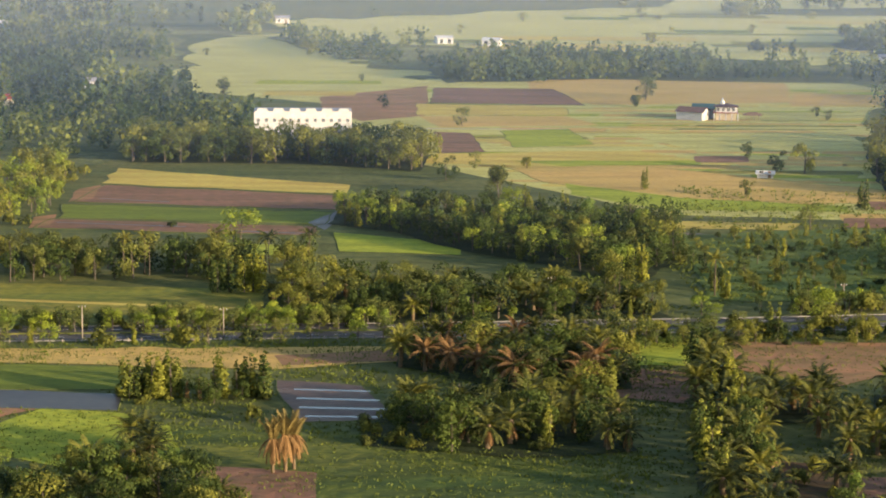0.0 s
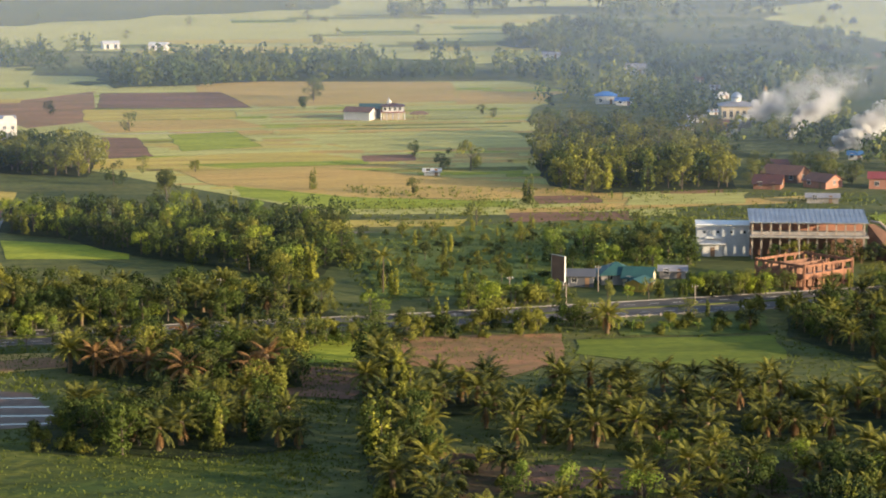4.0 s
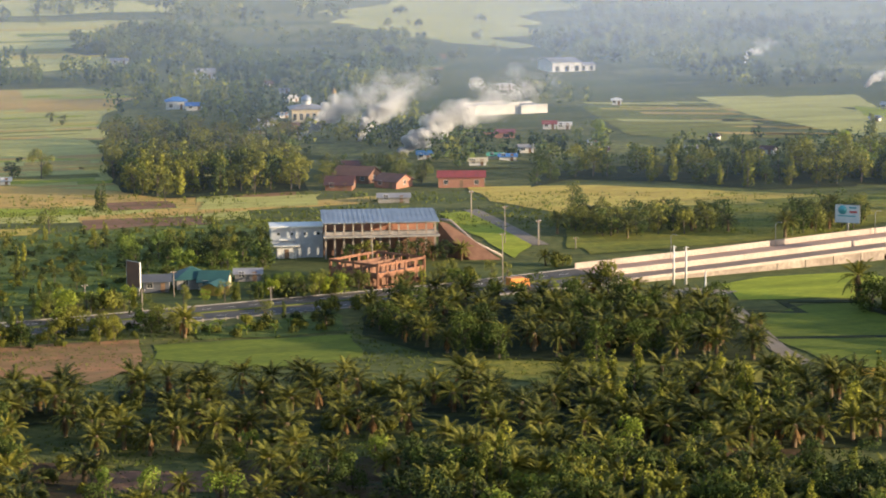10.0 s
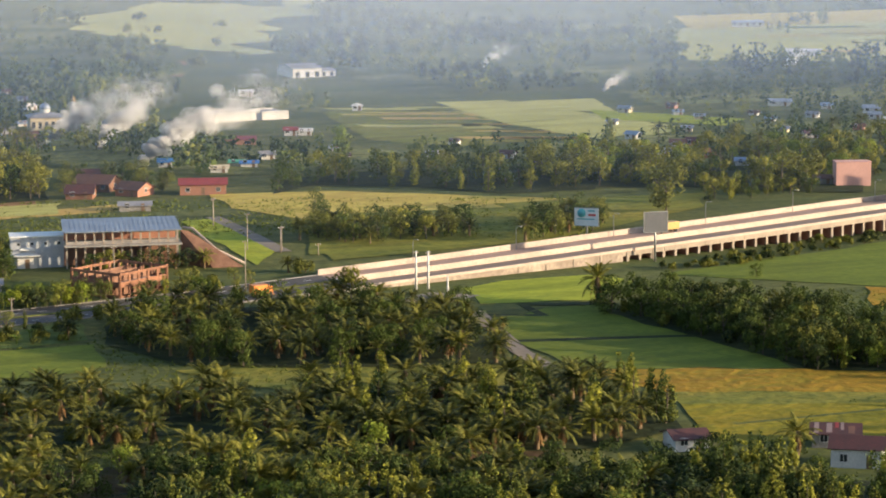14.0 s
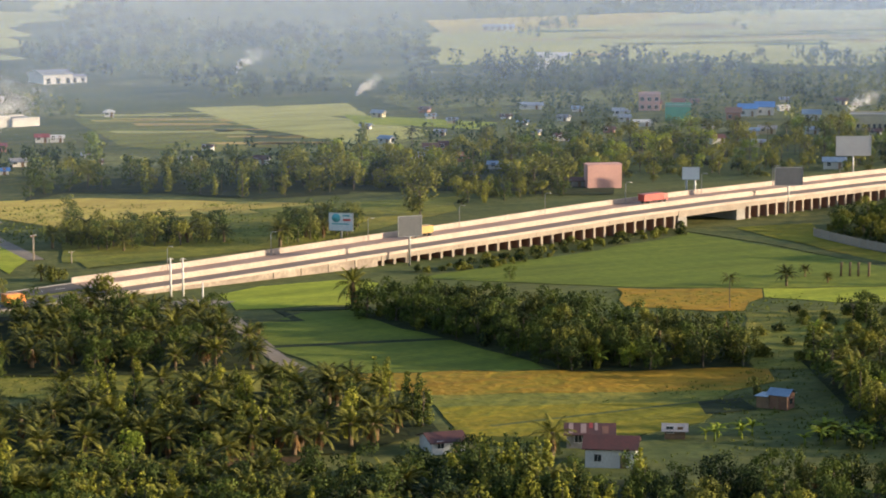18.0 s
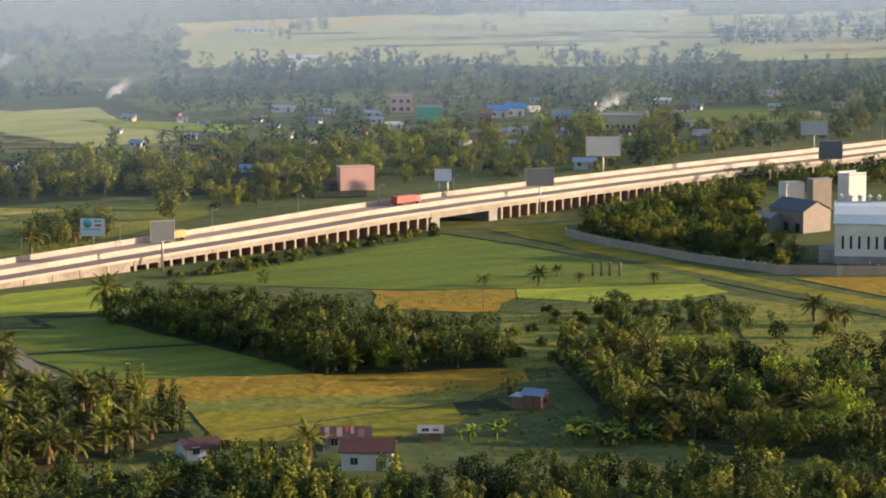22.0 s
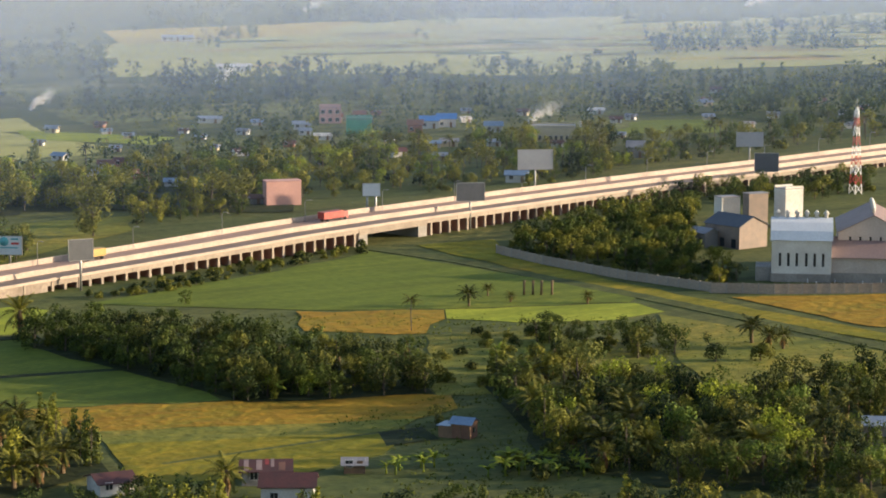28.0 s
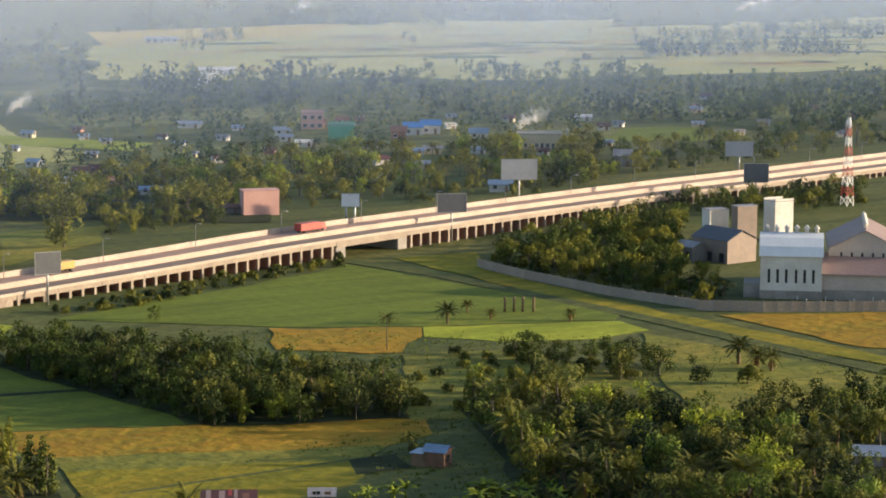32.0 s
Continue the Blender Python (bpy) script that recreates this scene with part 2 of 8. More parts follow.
field_mat("ground", (0.10, 0.125, 0.036), (0.20, 0.18, 0.05), (0.065, 0.085, 0.027), patch=0.015)
field_mat("rice_green", (0.155, 0.205, 0.024), (0.22, 0.245, 0.028), (0.11, 0.155, 0.02), rows=(-6, 1.6), relief=0.35)
field_mat("rice_mid", (0.26, 0.235, 0.016), (0.37, 0.25, 0.02), (0.16, 0.17, 0.014), relief=0.8, patch=0.03)
field_mat("stubble_near", (0.39, 0.235, 0.02), (0.20, 0.185, 0.018), (0.43, 0.225, 0.02), relief=1.0, patch=0.04)
field_mat("rice_bright", (0.325, 0.377, 0.0312), (0.429, 0.429, 0.0416), (0.247, 0.299, 0.026), relief=0.35)
field_mat("rice_gold", (0.62, 0.472, 0.101), (0.486, 0.419, 0.0878), (0.54, 0.365, 0.081), relief=0.4)
field_mat("rice_pale", (0.52, 0.475, 0.14), (0.62, 0.55, 0.17), (0.44, 0.425, 0.12), patch=0.012, relief=0.3)
field_mat("stubble", (0.62, 0.392, 0.112), (0.448, 0.35, 0.091), (0.62, 0.406, 0.126), relief=0.6)
field_mat("meadow", (0.203, 0.217, 0.0336), (0.35, 0.266, 0.0448), (0.112, 0.14, 0.028), relief=0.8, patch=0.03)
field_mat("dark_meadow", (0.06, 0.10, 0.02), (0.21, 0.20, 0.028), (0.04, 0.065, 0.016), relief=0.9, patch=0.03)
field_mat("soil", (0.257, 0.128, 0.081), (0.351, 0.176, 0.108), (0.135, 0.115, 0.054), rows=(-4, 2.2), relief=0.8, patch=0.05)
field_mat("earth", (0.405, 0.196, 0.101), (0.27, 0.162, 0.081), (0.23, 0.176, 0.0675), relief=0.6, patch=0.05)
field_mat("dirt_path", (0.288, 0.24, 0.192), (0.228, 0.192, 0.156), (0.336, 0.276, 0.216), relief=0.4)
field_mat("mud_water", (0.055, 0.045, 0.04), (0.07, 0.055, 0.045), (0.04, 0.034, 0.03), rough=0.42, relief=0.05)
field_mat("wet_soil", (0.12, 0.07, 0.05), (0.16, 0.095, 0.065), (0.09, 0.055, 0.04), rough=0.55, relief=0.4)
field_mat("glint_water", (0.10, 0.09, 0.08), (0.12, 0.10, 0.09), (0.09, 0.08, 0.07), rough=0.06, relief=0.01)
# dark growth on bunds; under groves its darkness is tree shade painted in
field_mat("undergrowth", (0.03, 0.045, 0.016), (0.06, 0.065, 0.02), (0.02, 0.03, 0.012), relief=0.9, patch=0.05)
# dark tones are tree shade put into the colour; pale ones grassy clearings
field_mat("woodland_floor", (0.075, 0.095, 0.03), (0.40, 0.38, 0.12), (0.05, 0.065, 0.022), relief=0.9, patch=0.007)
field_mat("plantation_soil", (0.10, 0.06, 0.03), (0.06, 0.07, 0.022), (0.14, 0.075, 0.04), relief=0.9, patch=0.05)
field_mat("scrub_green", (0.115, 0.169, 0.0405), (0.216, 0.23, 0.0473), (0.0743, 0.115, 0.0324), relief=0.9, patch=0.03)
field_mat("bund", (0.10, 0.12, 0.034), (0.15, 0.15, 0.04), (0.07, 0.085, 0.028), relief=0.8)

# ---------------------------------------------------------------- builders
UP = Vector((0, 0, 1))


def mesh_of(name, verts, faces, mat, smooth=False):
    me = bpy.data.meshes.new(name)
    me.from_pydata([tuple(map(float, v)) for v in verts], [], faces)
    me.materials.append(MATS[mat])
    if smooth:
        me.polygons.foreach_set("use_smooth", [True] * len(me.polygons))
    return me


def piece(name, me, parent=None, at=(0, 0, 0), turn=0.0, label=""):
    ob = new(name, me)
    ob.location, ob.rotation_euler = at, (0, 0, radians(turn))
    if parent is not None:
        ob.parent = parent
    return tagged(ob, label)


def thing(name, label, category, at=(0, 0, 0), turn=0.0, group="", kind=""):
    ob = new(name)
    ob.location, ob.rotation_euler = at, (0, 0, radians(turn))
    return tagged(ob, label, category, group, kind)


def boxes(name, mat, *items):
    """One mesh of boxes: (x0, y0, z0, x1, y1, z1) each, with slightly softened edges left to the light."""
    verts, faces = [], []
    for x0, y0, z0, x1, y1, z1 in items:
        k = len(verts)
        verts += [(x0, y0, z0), (x1, y0, z0), (x1, y1, z0), (x0, y1, z0), (x0, y0, z1), (x1, y0, z1), (x1, y1, z1), (x0, y1, z1)]
        faces += [(k, k + 3, k + 2, k + 1), (k + 4, k + 5, k + 6, k + 7), (k, k + 1, k + 5, k + 4), (k + 1, k + 2, k + 6, k + 5),
                  (k + 2, k + 3, k + 7, k + 6), (k + 3, k, k + 4, k + 7)]
    return mesh_of(name, verts, faces, mat)


def tube(name, mat, pts, radii, sides=7, cap=True):
    verts, faces = [], []
    for n, (p, r) in enumerate(zip(pts, radii)):
        p = Vector(p)
        a = Vector(pts[min(n + 1, len(pts) - 1)]) - Vector(pts[max(n - 1, 0)])
        u = a.orthogonal().normalized()
        v = a.normalized().cross(u)
        for s in range(sides):
            w = 2 * math.pi * s / sides
            verts.append(p + r * (math.cos(w) * u + math.sin(w) * v))
        if n:
            k = (n - 1) * sides
            faces += [(k + s, k + (s + 1) % sides, k + sides + (s + 1) % sides, k + sides + s) for s in range(sides)]
    if cap:
        faces += [tuple(range(sides - 1, -1, -1)), tuple(range(len(verts) - sides, len(verts)))]
    return mesh_of(name, verts, faces, mat, True)


def inside(x, y, poly):
    hit, j = False, len(poly) - 1
    for i in range(len(poly)):
        (xi, yi), (xj, yj) = poly[i], poly[j]
        if (yi > y) != (yj > y) and x < (xj - xi) * (y - yi) / (yj - yi) + xi:
            hit = not hit
        j = i
    return hit


# ---- plants -----------------------------------------------------------------
def leaf_cloud(rng, centres, radii, count, size, flat=0.75):
    """Small leaf sprays on the skins of lumpy clumps; also gives the way each spray faces, out of its clump."""
    verts, faces, out = [], [], []
    centres, radii = np.array(centres, float), np.array(radii, float)
    pick = rng.choice(len(centres), count, p=radii**2 / (radii**2).sum())
    for k in pick:
        d = rng.normal(size=3)
        d[2] = d[2] * flat + 0.15
        d /= np.linalg.norm(d)
        p = centres[k] + d * radii[k] * rng.uniform(0.72, 1.08)
        n = d + rng.normal(size=3) * 0.33
        n /= np.linalg.norm(n)
        u = np.cross(n, rng.normal(size=3))
        u /= np.linalg.norm(u)
        v = np.cross(n, u)
        s = size * rng.uniform(0.6, 1.35)
        i = len(verts)
        verts += [p - u * s - n * s * 0.2, p + u * s * 0.5 - v * s * 0.75, p + u * s * 0.45 + v * s * 0.8]
        faces.append((i, i + 1, i + 2))
        m = d * 0.75 + n * 0.35
        m /= np.linalg.norm(m)
        out += [m, m, m]
    return verts, faces, out


def facing(me, out):
    """Lets the light fall on a mesh as on the soft lobes that it stands for."""
    me.polygons.foreach_set("use_smooth", [True] * len(me.polygons))
    me.normals_split_custom_set_from_vertices([tuple(map(float, n)) for n in out])
    return me


def limbs(rng, h, spread, trunk_r, n=4):
    """A tapered trunk that forks into limbs, in one mesh."""
    verts, faces = [], []

    def run(pts, radii, sides=6):
        k0 = len(verts)
        for n_, (p, r) in enumerate(zip(pts, radii)):
            for s in range(sides):
                w = 2 * math.pi * s / sides
                verts.append((p[0] + r * math.cos(w), p[1] + r * math.sin(w), p[2]))
            if n_:
                k = k0 + (n_ - 1) * sides
                faces.extend((k + s, k + (s + 1) % sides, k + sides + (s + 1) % sides, k + sides + s) for s in range(sides))

    lean = rng.uniform(-0.04, 0.04, 2) * h
    run([(0, 0, -0.1), (lean[0] * 0.4, lean[1] * 0.4, h * 0.25), (lean[0], lean[1], h * 0.55), (lean[0] * 1.2, lean[1] * 1.2, h * 0.85)],
        [trunk_r * 1.25, trunk_r, trunk_r * 0.75, trunk_r * 0.2])
    for k in range(n):
        a = 2 * math.pi * (k + rng.uniform(0, 0.6)) / n
        z0 = h * rng.uniform(0.3, 0.5)
        e = (math.cos(a) * spread * 0.7 + lean[0], math.sin(a) * spread * 0.7 + lean[1], h * rng.uniform(0.6, 0.8))
        m_ = (lean[0] + math.cos(a) * spread * 0.3, lean[1] + math.sin(a) * spread * 0.3, (z0 + e[2]) / 2)
        run([(lean[0] * 0.6, lean[1] * 0.6, z0), m_, e], [trunk_r * 0.5, trunk_r * 0.35, trunk_r * 0.1], 5)
    return verts, faces


def make_broadleaf(seed, leaf="broad_leaf", wide=0.40, count=1150, size=0.030, low=0.02):
    """Unit tree, 1 m high, to be scaled."""
    rng = np.random.default_rng(seed)
    cs, rs = [], []
    for k in range(13):
        a, q = rng.uniform(0, 2 * math.pi), math.sqrt(rng.uniform(0, 1))
        z = rng.uniform(low + 0.12, 0.86)
        reach = wide * (1 - ((z - 0.55) / 0.5) ** 2) ** 0.5 if abs(z - 0.55) < 0.5 else 0.05
        cs.append((math.cos(a) * q * reach, math.sin(a) * q * reach, z))
        rs.append(rng.uniform(0.11, 0.20))
    v, f, o = leaf_cloud(rng, cs, rs, count, size)
    tv, tf = limbs(rng, 0.85, wide, 0.02)
    return [("trunk", mesh_of("trunk", tv, tf, "bark", True), ""), ("crown", facing(mesh_of("crown", v, f, leaf), o), "")]


def make_column(seed, leaf="vine_leaf", count=760):
    rng = np.random.default_rng(seed)
    cs, rs = [], []
    for s in range(rng.integers(1, 4)):
        bx, by, top = rng.uniform(-0.12, 0.12), rng.uniform(-0.12, 0.12), rng.uniform(0.75, 1.0)
        for k in range(8):
            z = 0.12 + (top - 0.12) * k / 7
            cs.append((bx + rng.uniform(-0.03, 0.03), by + rng.uniform(-0.03, 0.03), z))
            rs.append((0.12 - 0.07 * (k / 7) ** 2) * rng.uniform(0.8, 1.15))
    v, f, o = leaf_cloud(rng, cs, rs, count, 0.034, 1.0)
    tv, tf = limbs(rng, 0.9, 0.08, 0.016, 2)
    return [("trunk", mesh_of("trunk", tv, tf, "bark", True), ""), ("crown", facing(mesh_of("crown", v, f, leaf), o), "")]


def make_bush(seed, leaf="broad_leaf", count=480):
    rng = np.random.default_rng(seed)
    cs = [(rng.uniform(-0.4, 0.4), rng.uniform(-0.4, 0.4), rng.uniform(0.25, 0.65)) for _ in range(8)]
    rs = [rng.uniform(0.22, 0.36) for _ in cs]
    v, f, o = leaf_cloud(rng, cs, rs, count, 0.08)
    tv, tf = limbs(rng, 0.6, 0.3, 0.03, 4)
    return [("stem", mesh_of("stem", tv, tf, "bark", True), ""), ("foliage", facing(mesh_of("foliage", v, f, leaf), o), "")]


def fronds(rng, n, top, length, rise, droop, pairs, leaflet, seg=8, low=-0.2, high=1.0):
    """Feather-shaped palm leaves round the top of a trunk, each a bent rib with two rows of leaflets."""
    verts, faces = [], []
    for k in range(n):
        a = 2.399963 * k + rng.uniform(-0.2, 0.2)
        e = low + (high - low) * (k + 0.5) / n + rng.uniform(-0.1, 0.1)
        L = length * rng.uniform(0.85, 1.1) * (0.8 + 0.2 * math.cos(e))
        out = np.array([math.cos(a), math.sin(a), 0])
        side = np.array([-math.sin(a), math.cos(a), 0])
        p, ang, pts = np.array([0, 0, top]) + out * 0.05 * length, e + rise, []
        for s in range(seg + 1):
            pts.append(p.copy())
            p = p + (out * math.cos(ang) + np.array([0, 0, 1]) * math.sin(ang)) * L / seg
            ang -= droop / seg * (0.5 + s / seg)
        twist = rng.uniform(-0.5, 0.5)
        for s in range(pairs):
            t = 0.14 + 0.84 * s / (pairs - 1)
            i, fr = min(int(t * seg), seg - 1), t * seg - min(int(t * seg), seg - 1)
            q = pts[i] * (1 - fr) + pts[i + 1] * fr
            axis = pts[i + 1] - pts[i]
            axis /= np.linalg.norm(axis)
            ll = leaflet * length * (0.35 + 0.9 * math.sin(math.pi * min(t * 0.9 + 0.1, 1)) ** 0.7) * rng.uniform(0.8, 1.15)
            w = L / pairs * 0.5
            for sg in (-1, 1):
                d = sg * side * math.cos(twist) + axis * 0.55 + np.array([0, 0, -0.45 + sg * math.sin(twist) * 0.5])
                d /= np.linalg.norm(d)
                b = len(verts)
                verts += [q - axis * w, q + axis * w, q + d * ll]
                faces.append((b, b + 1, b + 2))
    return verts, faces


def make_oil_palm(seed, leaf="palm_leaf", n=28):
    rng = np.random.default_rng(seed)
    v, f = fronds(rng, n, 0.48, 0.49, 0.26, 1.2, 13, 0.19, low=-0.7, high=1.12)
    r = 0.05
    trunk = tube("trunk", "palm_bark", [(0, 0, -0.02), (0, 0, 0.1), (0.01, 0, 0.28), (0.01, 0.01, 0.44), (0.01, 0.01, 0.5)], [r * 1.2, r * 0.95, r, r * 1.25, r * 0.6])
    if seed % 4 == 1:
        return [("trunk", trunk, ""), ("crown", mesh_of("crown", v, f, leaf), "")]
    dv, df = fronds(rng, 7, 0.43, 0.34, -0.9, 0.8, 8, 0.2, low=-0.4, high=0.1)
    return [("trunk", trunk, ""), ("crown", mesh_of("crown", v, f, leaf), ""), ("dead_frond", mesh_of("dead_frond", dv, df, "dry_leaf"), "withered brown fronds")]


def make_coconut(seed, leaf="palm_leaf"):
    rng = np.random.default_rng(seed)
    v, f = fronds(rng, 18, 0.86, 0.33, 0.2, 1.5, 11, 0.17, low=-0.6, high=1.1)
    b = rng.uniform(-0.05, 0.05, 2)
    trunk = tube("trunk", "bark", [(0, 0, -0.02), (b[0] * 0.3, b[1] * 0.3, 0.3), (b[0] * 0.6, b[1] * 0.6, 0.6), (0, 0, 0.87)], [0.02, 0.014, 0.012, 0.014], 6)
    return [("trunk", trunk, ""), ("crown", mesh_of("crown", v, f, leaf), "")]


def make_banana(seed):
    rng = np.random.default_rng(seed)
    verts, faces = [], []
    for k in range(9):
        a, e = 2.4 * k + rng.uniform(-0.3, 0.3), rng.uniform(0.5, 1.25)
        out, side = np.array([math.cos(a), math.sin(a), 0]), np.array([-math.sin(a), math.cos(a), 0])
        p, b = np.array([0, 0, rng.uniform(0.35, 0.5)]), len(verts)
        for s in range(6):
            w = 0.085 * math.sin(math.pi * (s + 0.4) / 5.6)
            verts += [p - side * w - np.array([0, 0, w * 0.4]), p, p + side * w - np.array([0, 0, w * 0.4])]
            p = p + (out * math.cos(e) + np.array([0, 0, math.sin(e)])) * 0.12
            e -= 0.28
            if s:
                i = b + (s - 1) * 3
                faces += [(i, i + 1, i + 4, i + 3), (i + 1, i + 2, i + 5, i + 4)]
    stem = tube("stem", "bright_leaf", [(0, 0, -0.02), (0, 0, 0.25), (0, 0, 0.5)], [0.05, 0.04, 0.025], 6)
    return [("stem", stem, ""), ("foliage", mesh_of("foliage", verts, faces, "bright_leaf"), "")]


def make_withered(seed):
    """A dying palm: a short trunk, a few stiff bare fronds on end and brown ones hanging down the trunk."""
    rng = np.random.default_rng(seed)
    v, f = fronds(rng, 10, 0.45, 0.5, 0.2, 0.9, 14, 0.2, low=0.6, high=1.2)
    dv, df = fronds(rng, 16, 0.52, 0.45, -0.6, 0.8, 12, 0.22, low=-0.5, high=0.4)
    trunk = tube("trunk", "palm_bark", [(0, 0, -0.02), (0.01, 0, 0.2), (0.0, 0.01, 0.5)], [0.05, 0.04, 0.045], 7)
    return [("trunk", trunk, ""), ("crown", mesh_of("crown", v, f, "straw_leaf"), "stiff half-bare fronds"), ("dead_frond", mesh_of("dead_frond", dv, df, "dry_leaf"), "hanging brown fronds")]


KINDS = {
    "withered_palm": ([make_withered(s) for s in (101, 102)], "dying palm with hanging brown fronds in the meadow", "palm tree"),
    "oil_palm": ([make_oil_palm(s) for s in (1, 2, 3)] + [make_oil_palm(4, n=20)], "green oil palm with arching feathery fronds and stubby trunk", "palm tree"),
    "coconut_palm": ([make_coconut(s) for s in (11, 12)], "tall coconut palm with slender trunk", "palm tree"),
    "tree": ([make_broadleaf(s) for s in (21, 22, 23)] + [make_broadleaf(24, wide=0.46, low=0.0)], "leafy green tree with rounded uneven crown", "tree"),
    "dark_tree": ([make_broadleaf(s, "dark_leaf") for s in (31, 32, 33)], "dense dark green leafy tree", "tree"),
    "light_tree": ([make_broadleaf(s, "bright_leaf", 0.38, 850) for s in (41, 42)], "young light yellow-green leafy tree", "tree"),
    "olive_tree": ([make_broadleaf(s, "olive_leaf", 0.38, 750) for s in (51, 52)], "olive-brown tree with thin foliage", "tree"),
    "column_tree": ([make_column(s) for s in (61, 62, 63)], "tall narrow tree wrapped in climbing leaves", "tree"),
    "bush": ([make_bush(s) for s in (71, 72)] + [make_bush(73, "broad_leaf")], "low dense green bush", "bush"),
    "banana_plant": ([make_banana(s) for s in (81, 82)], "banana plant with broad bright leaves", "plant"),
    "dry_tree": ([make_column(s, "dry_leaf", 420) for s in (95, 96)], "withered tree with hanging brown foliage", "tree"),
    "dry_palm": ([make_oil_palm(91, "dry_leaf", 16)], "withered oil palm with brown fronds", "palm tree"),
}
plant_rng = random.Random(7)


COUNT, BEYOND = {}, {}
MOST = 230


def plant(kind, x, y, h, wide=1.0, group=""):
    """A plant of that kind; past the number that one could count, the rest is gathered to be joined."""
    shapes, label, category = KINDS[kind]
    parts = plant_rng.choice(shapes)
    COUNT[kind] = COUNT.get(kind, 0) + 1
    if COUNT[kind] > MOST:
        BEYOND.setdefault(kind, []).append((parts, x, y, h, wide, plant_rng.uniform(0, 6.283)))
        return None
    ob = thing(kind, label, category, (x, y, 0), plant_rng.uniform(0, 360), group)
    ob.scale = (h * wide, h * wide, h)
    for name, me, text in parts:
        tagged(new(name, me), text).parent = ob
    return ob


def join_rest():
    """The plants past the countable ones: one mesh a kind and part."""
    for kind, rows in BEYOND.items():
        gathered = {}
        for k, (parts, x, y, h, wide, a) in enumerate(rows):
            for name, me, text in parts:
                gathered.setdefault((name, me.materials[0], k % 5 if name in ("crown", "foliage") else 0), []).append((me, x, y, h, wide, a))
        top = tagged(new(kind + "_stand"), "closed stand, each a " + KINDS[kind][1], KINDS[kind][2], kind="stuff")
        for (name, mat, tone), some in gathered.items():
            V, F, N, base = [], [], [], 0
            for me, x, y, h, wide, a in some:
                if me.has_custom_normals:
                    o = np.empty(len(me.loops) * 3)
                    me.corner_normals.foreach_get("vector", o)
                    o = o.reshape(-1, 3)
                    N.append(np.column_stack([o[:, 0] * math.cos(a) - o[:, 1] * math.sin(a), o[:, 0] * math.sin(a) + o[:, 1] * math.cos(a), o[:, 2]]))
                v = np.empty(len(me.vertices) * 3)
                me.vertices.foreach_get("co", v)
                v = v.reshape(-1, 3)
                n = len(v) // len(me.polygons)
                if y > 520 and me.has_custom_normals and n * len(me.polygons) == len(v) == len(me.loops):
                    leaves = v.reshape(-1, n, 3)[::2]
                    mid = leaves.mean(axis=1, keepdims=True)
                    v = (mid + (leaves - mid) * 1.3).reshape(-1, 3)
                    N[-1] = N[-1].reshape(-1, n, 3)[::2].reshape(-1, 3)
                    faces = np.arange(len(v)).reshape(-1, n).tolist()
                else:
                    faces = [tuple(p.vertices) for p in me.polygons]
                c, s_ = math.cos(a) * h * wide, math.sin(a) * h * wide
                V.append(np.column_stack([v[:, 0] * c - v[:, 1] * s_ + x, v[:, 0] * s_ + v[:, 1] * c + y, v[:, 2] * h]))
                F += [tuple(i + base for i in p) for p in faces]
                base += len(v)
            whole = bpy.data.meshes.new(name)
            whole.from_pydata(np.concatenate(V).tolist(), [], F)
            whole.materials.append(mat)
            if N:
                facing(whole, np.concatenate(N))
            new(name, whole).parent = top


TAKEN = []
SUNLIT = [(114.2, 896.8, 11.0, 85.0), (121.0, 897.0, 9.0, 85.0), (171.6, 574.2, 9.0, 45.0)]  # open towards the sun: place, half width, how far


def clear(x, y, r=3.0):
    """Keeps plants off the built things and out of their sun."""
    for a, b, half, far in SUNLIT:
        k, off = (x - a) * 0.83 - (y - b) * 0.56, (x - a) * 0.56 + (y - b) * 0.83
        if 0 < k < far and abs(off) < half:
            return False
    for a, b, c in TAKEN:
        if (x - a) ** 2 + (y - b) ** 2 <= (r + c) ** 2:
            return False
        if 1.5 < c < 9 and 0 < b - y < (42 if b > 560 else 24) and abs(x - a - (y - b) * a / b) < c * 0.9 + 1.0:
            return False
    return True


def grove(mix, poly, gap, h0, h1, group, wide=1.0):
    """Plants scattered over a plot of the plan, a little unevenly, as the mix of kinds says."""
    xs, ys = [p[0] for p in poly], [p[1] for p in poly]
    kinds = mix.split()
    y, row = min(ys), 0
    while y < max(ys):
        x = min(xs) + (gap / 2 if row % 2 else 0)
        while x < max(xs):
            px, py = x + plant_rng.uniform(-0.38, 0.38) * gap, y + plant_rng.uniform(-0.38, 0.38) * gap
            if inside(px, py, poly) and clear(px, py):
                k = plant_rng.choice(kinds)
                h = plant_rng.uniform(h0, h1) * {"bush": 0.4, "banana_plant": 0.55, "coconut_palm": 1.15, "column_tree": 1.05}.get(k, 1.0)
                plant(k, px, py, h, wide * plant_rng.uniform(0.85, 1.15), group)
            x += gap
        y += gap * 0.87
        row += 1


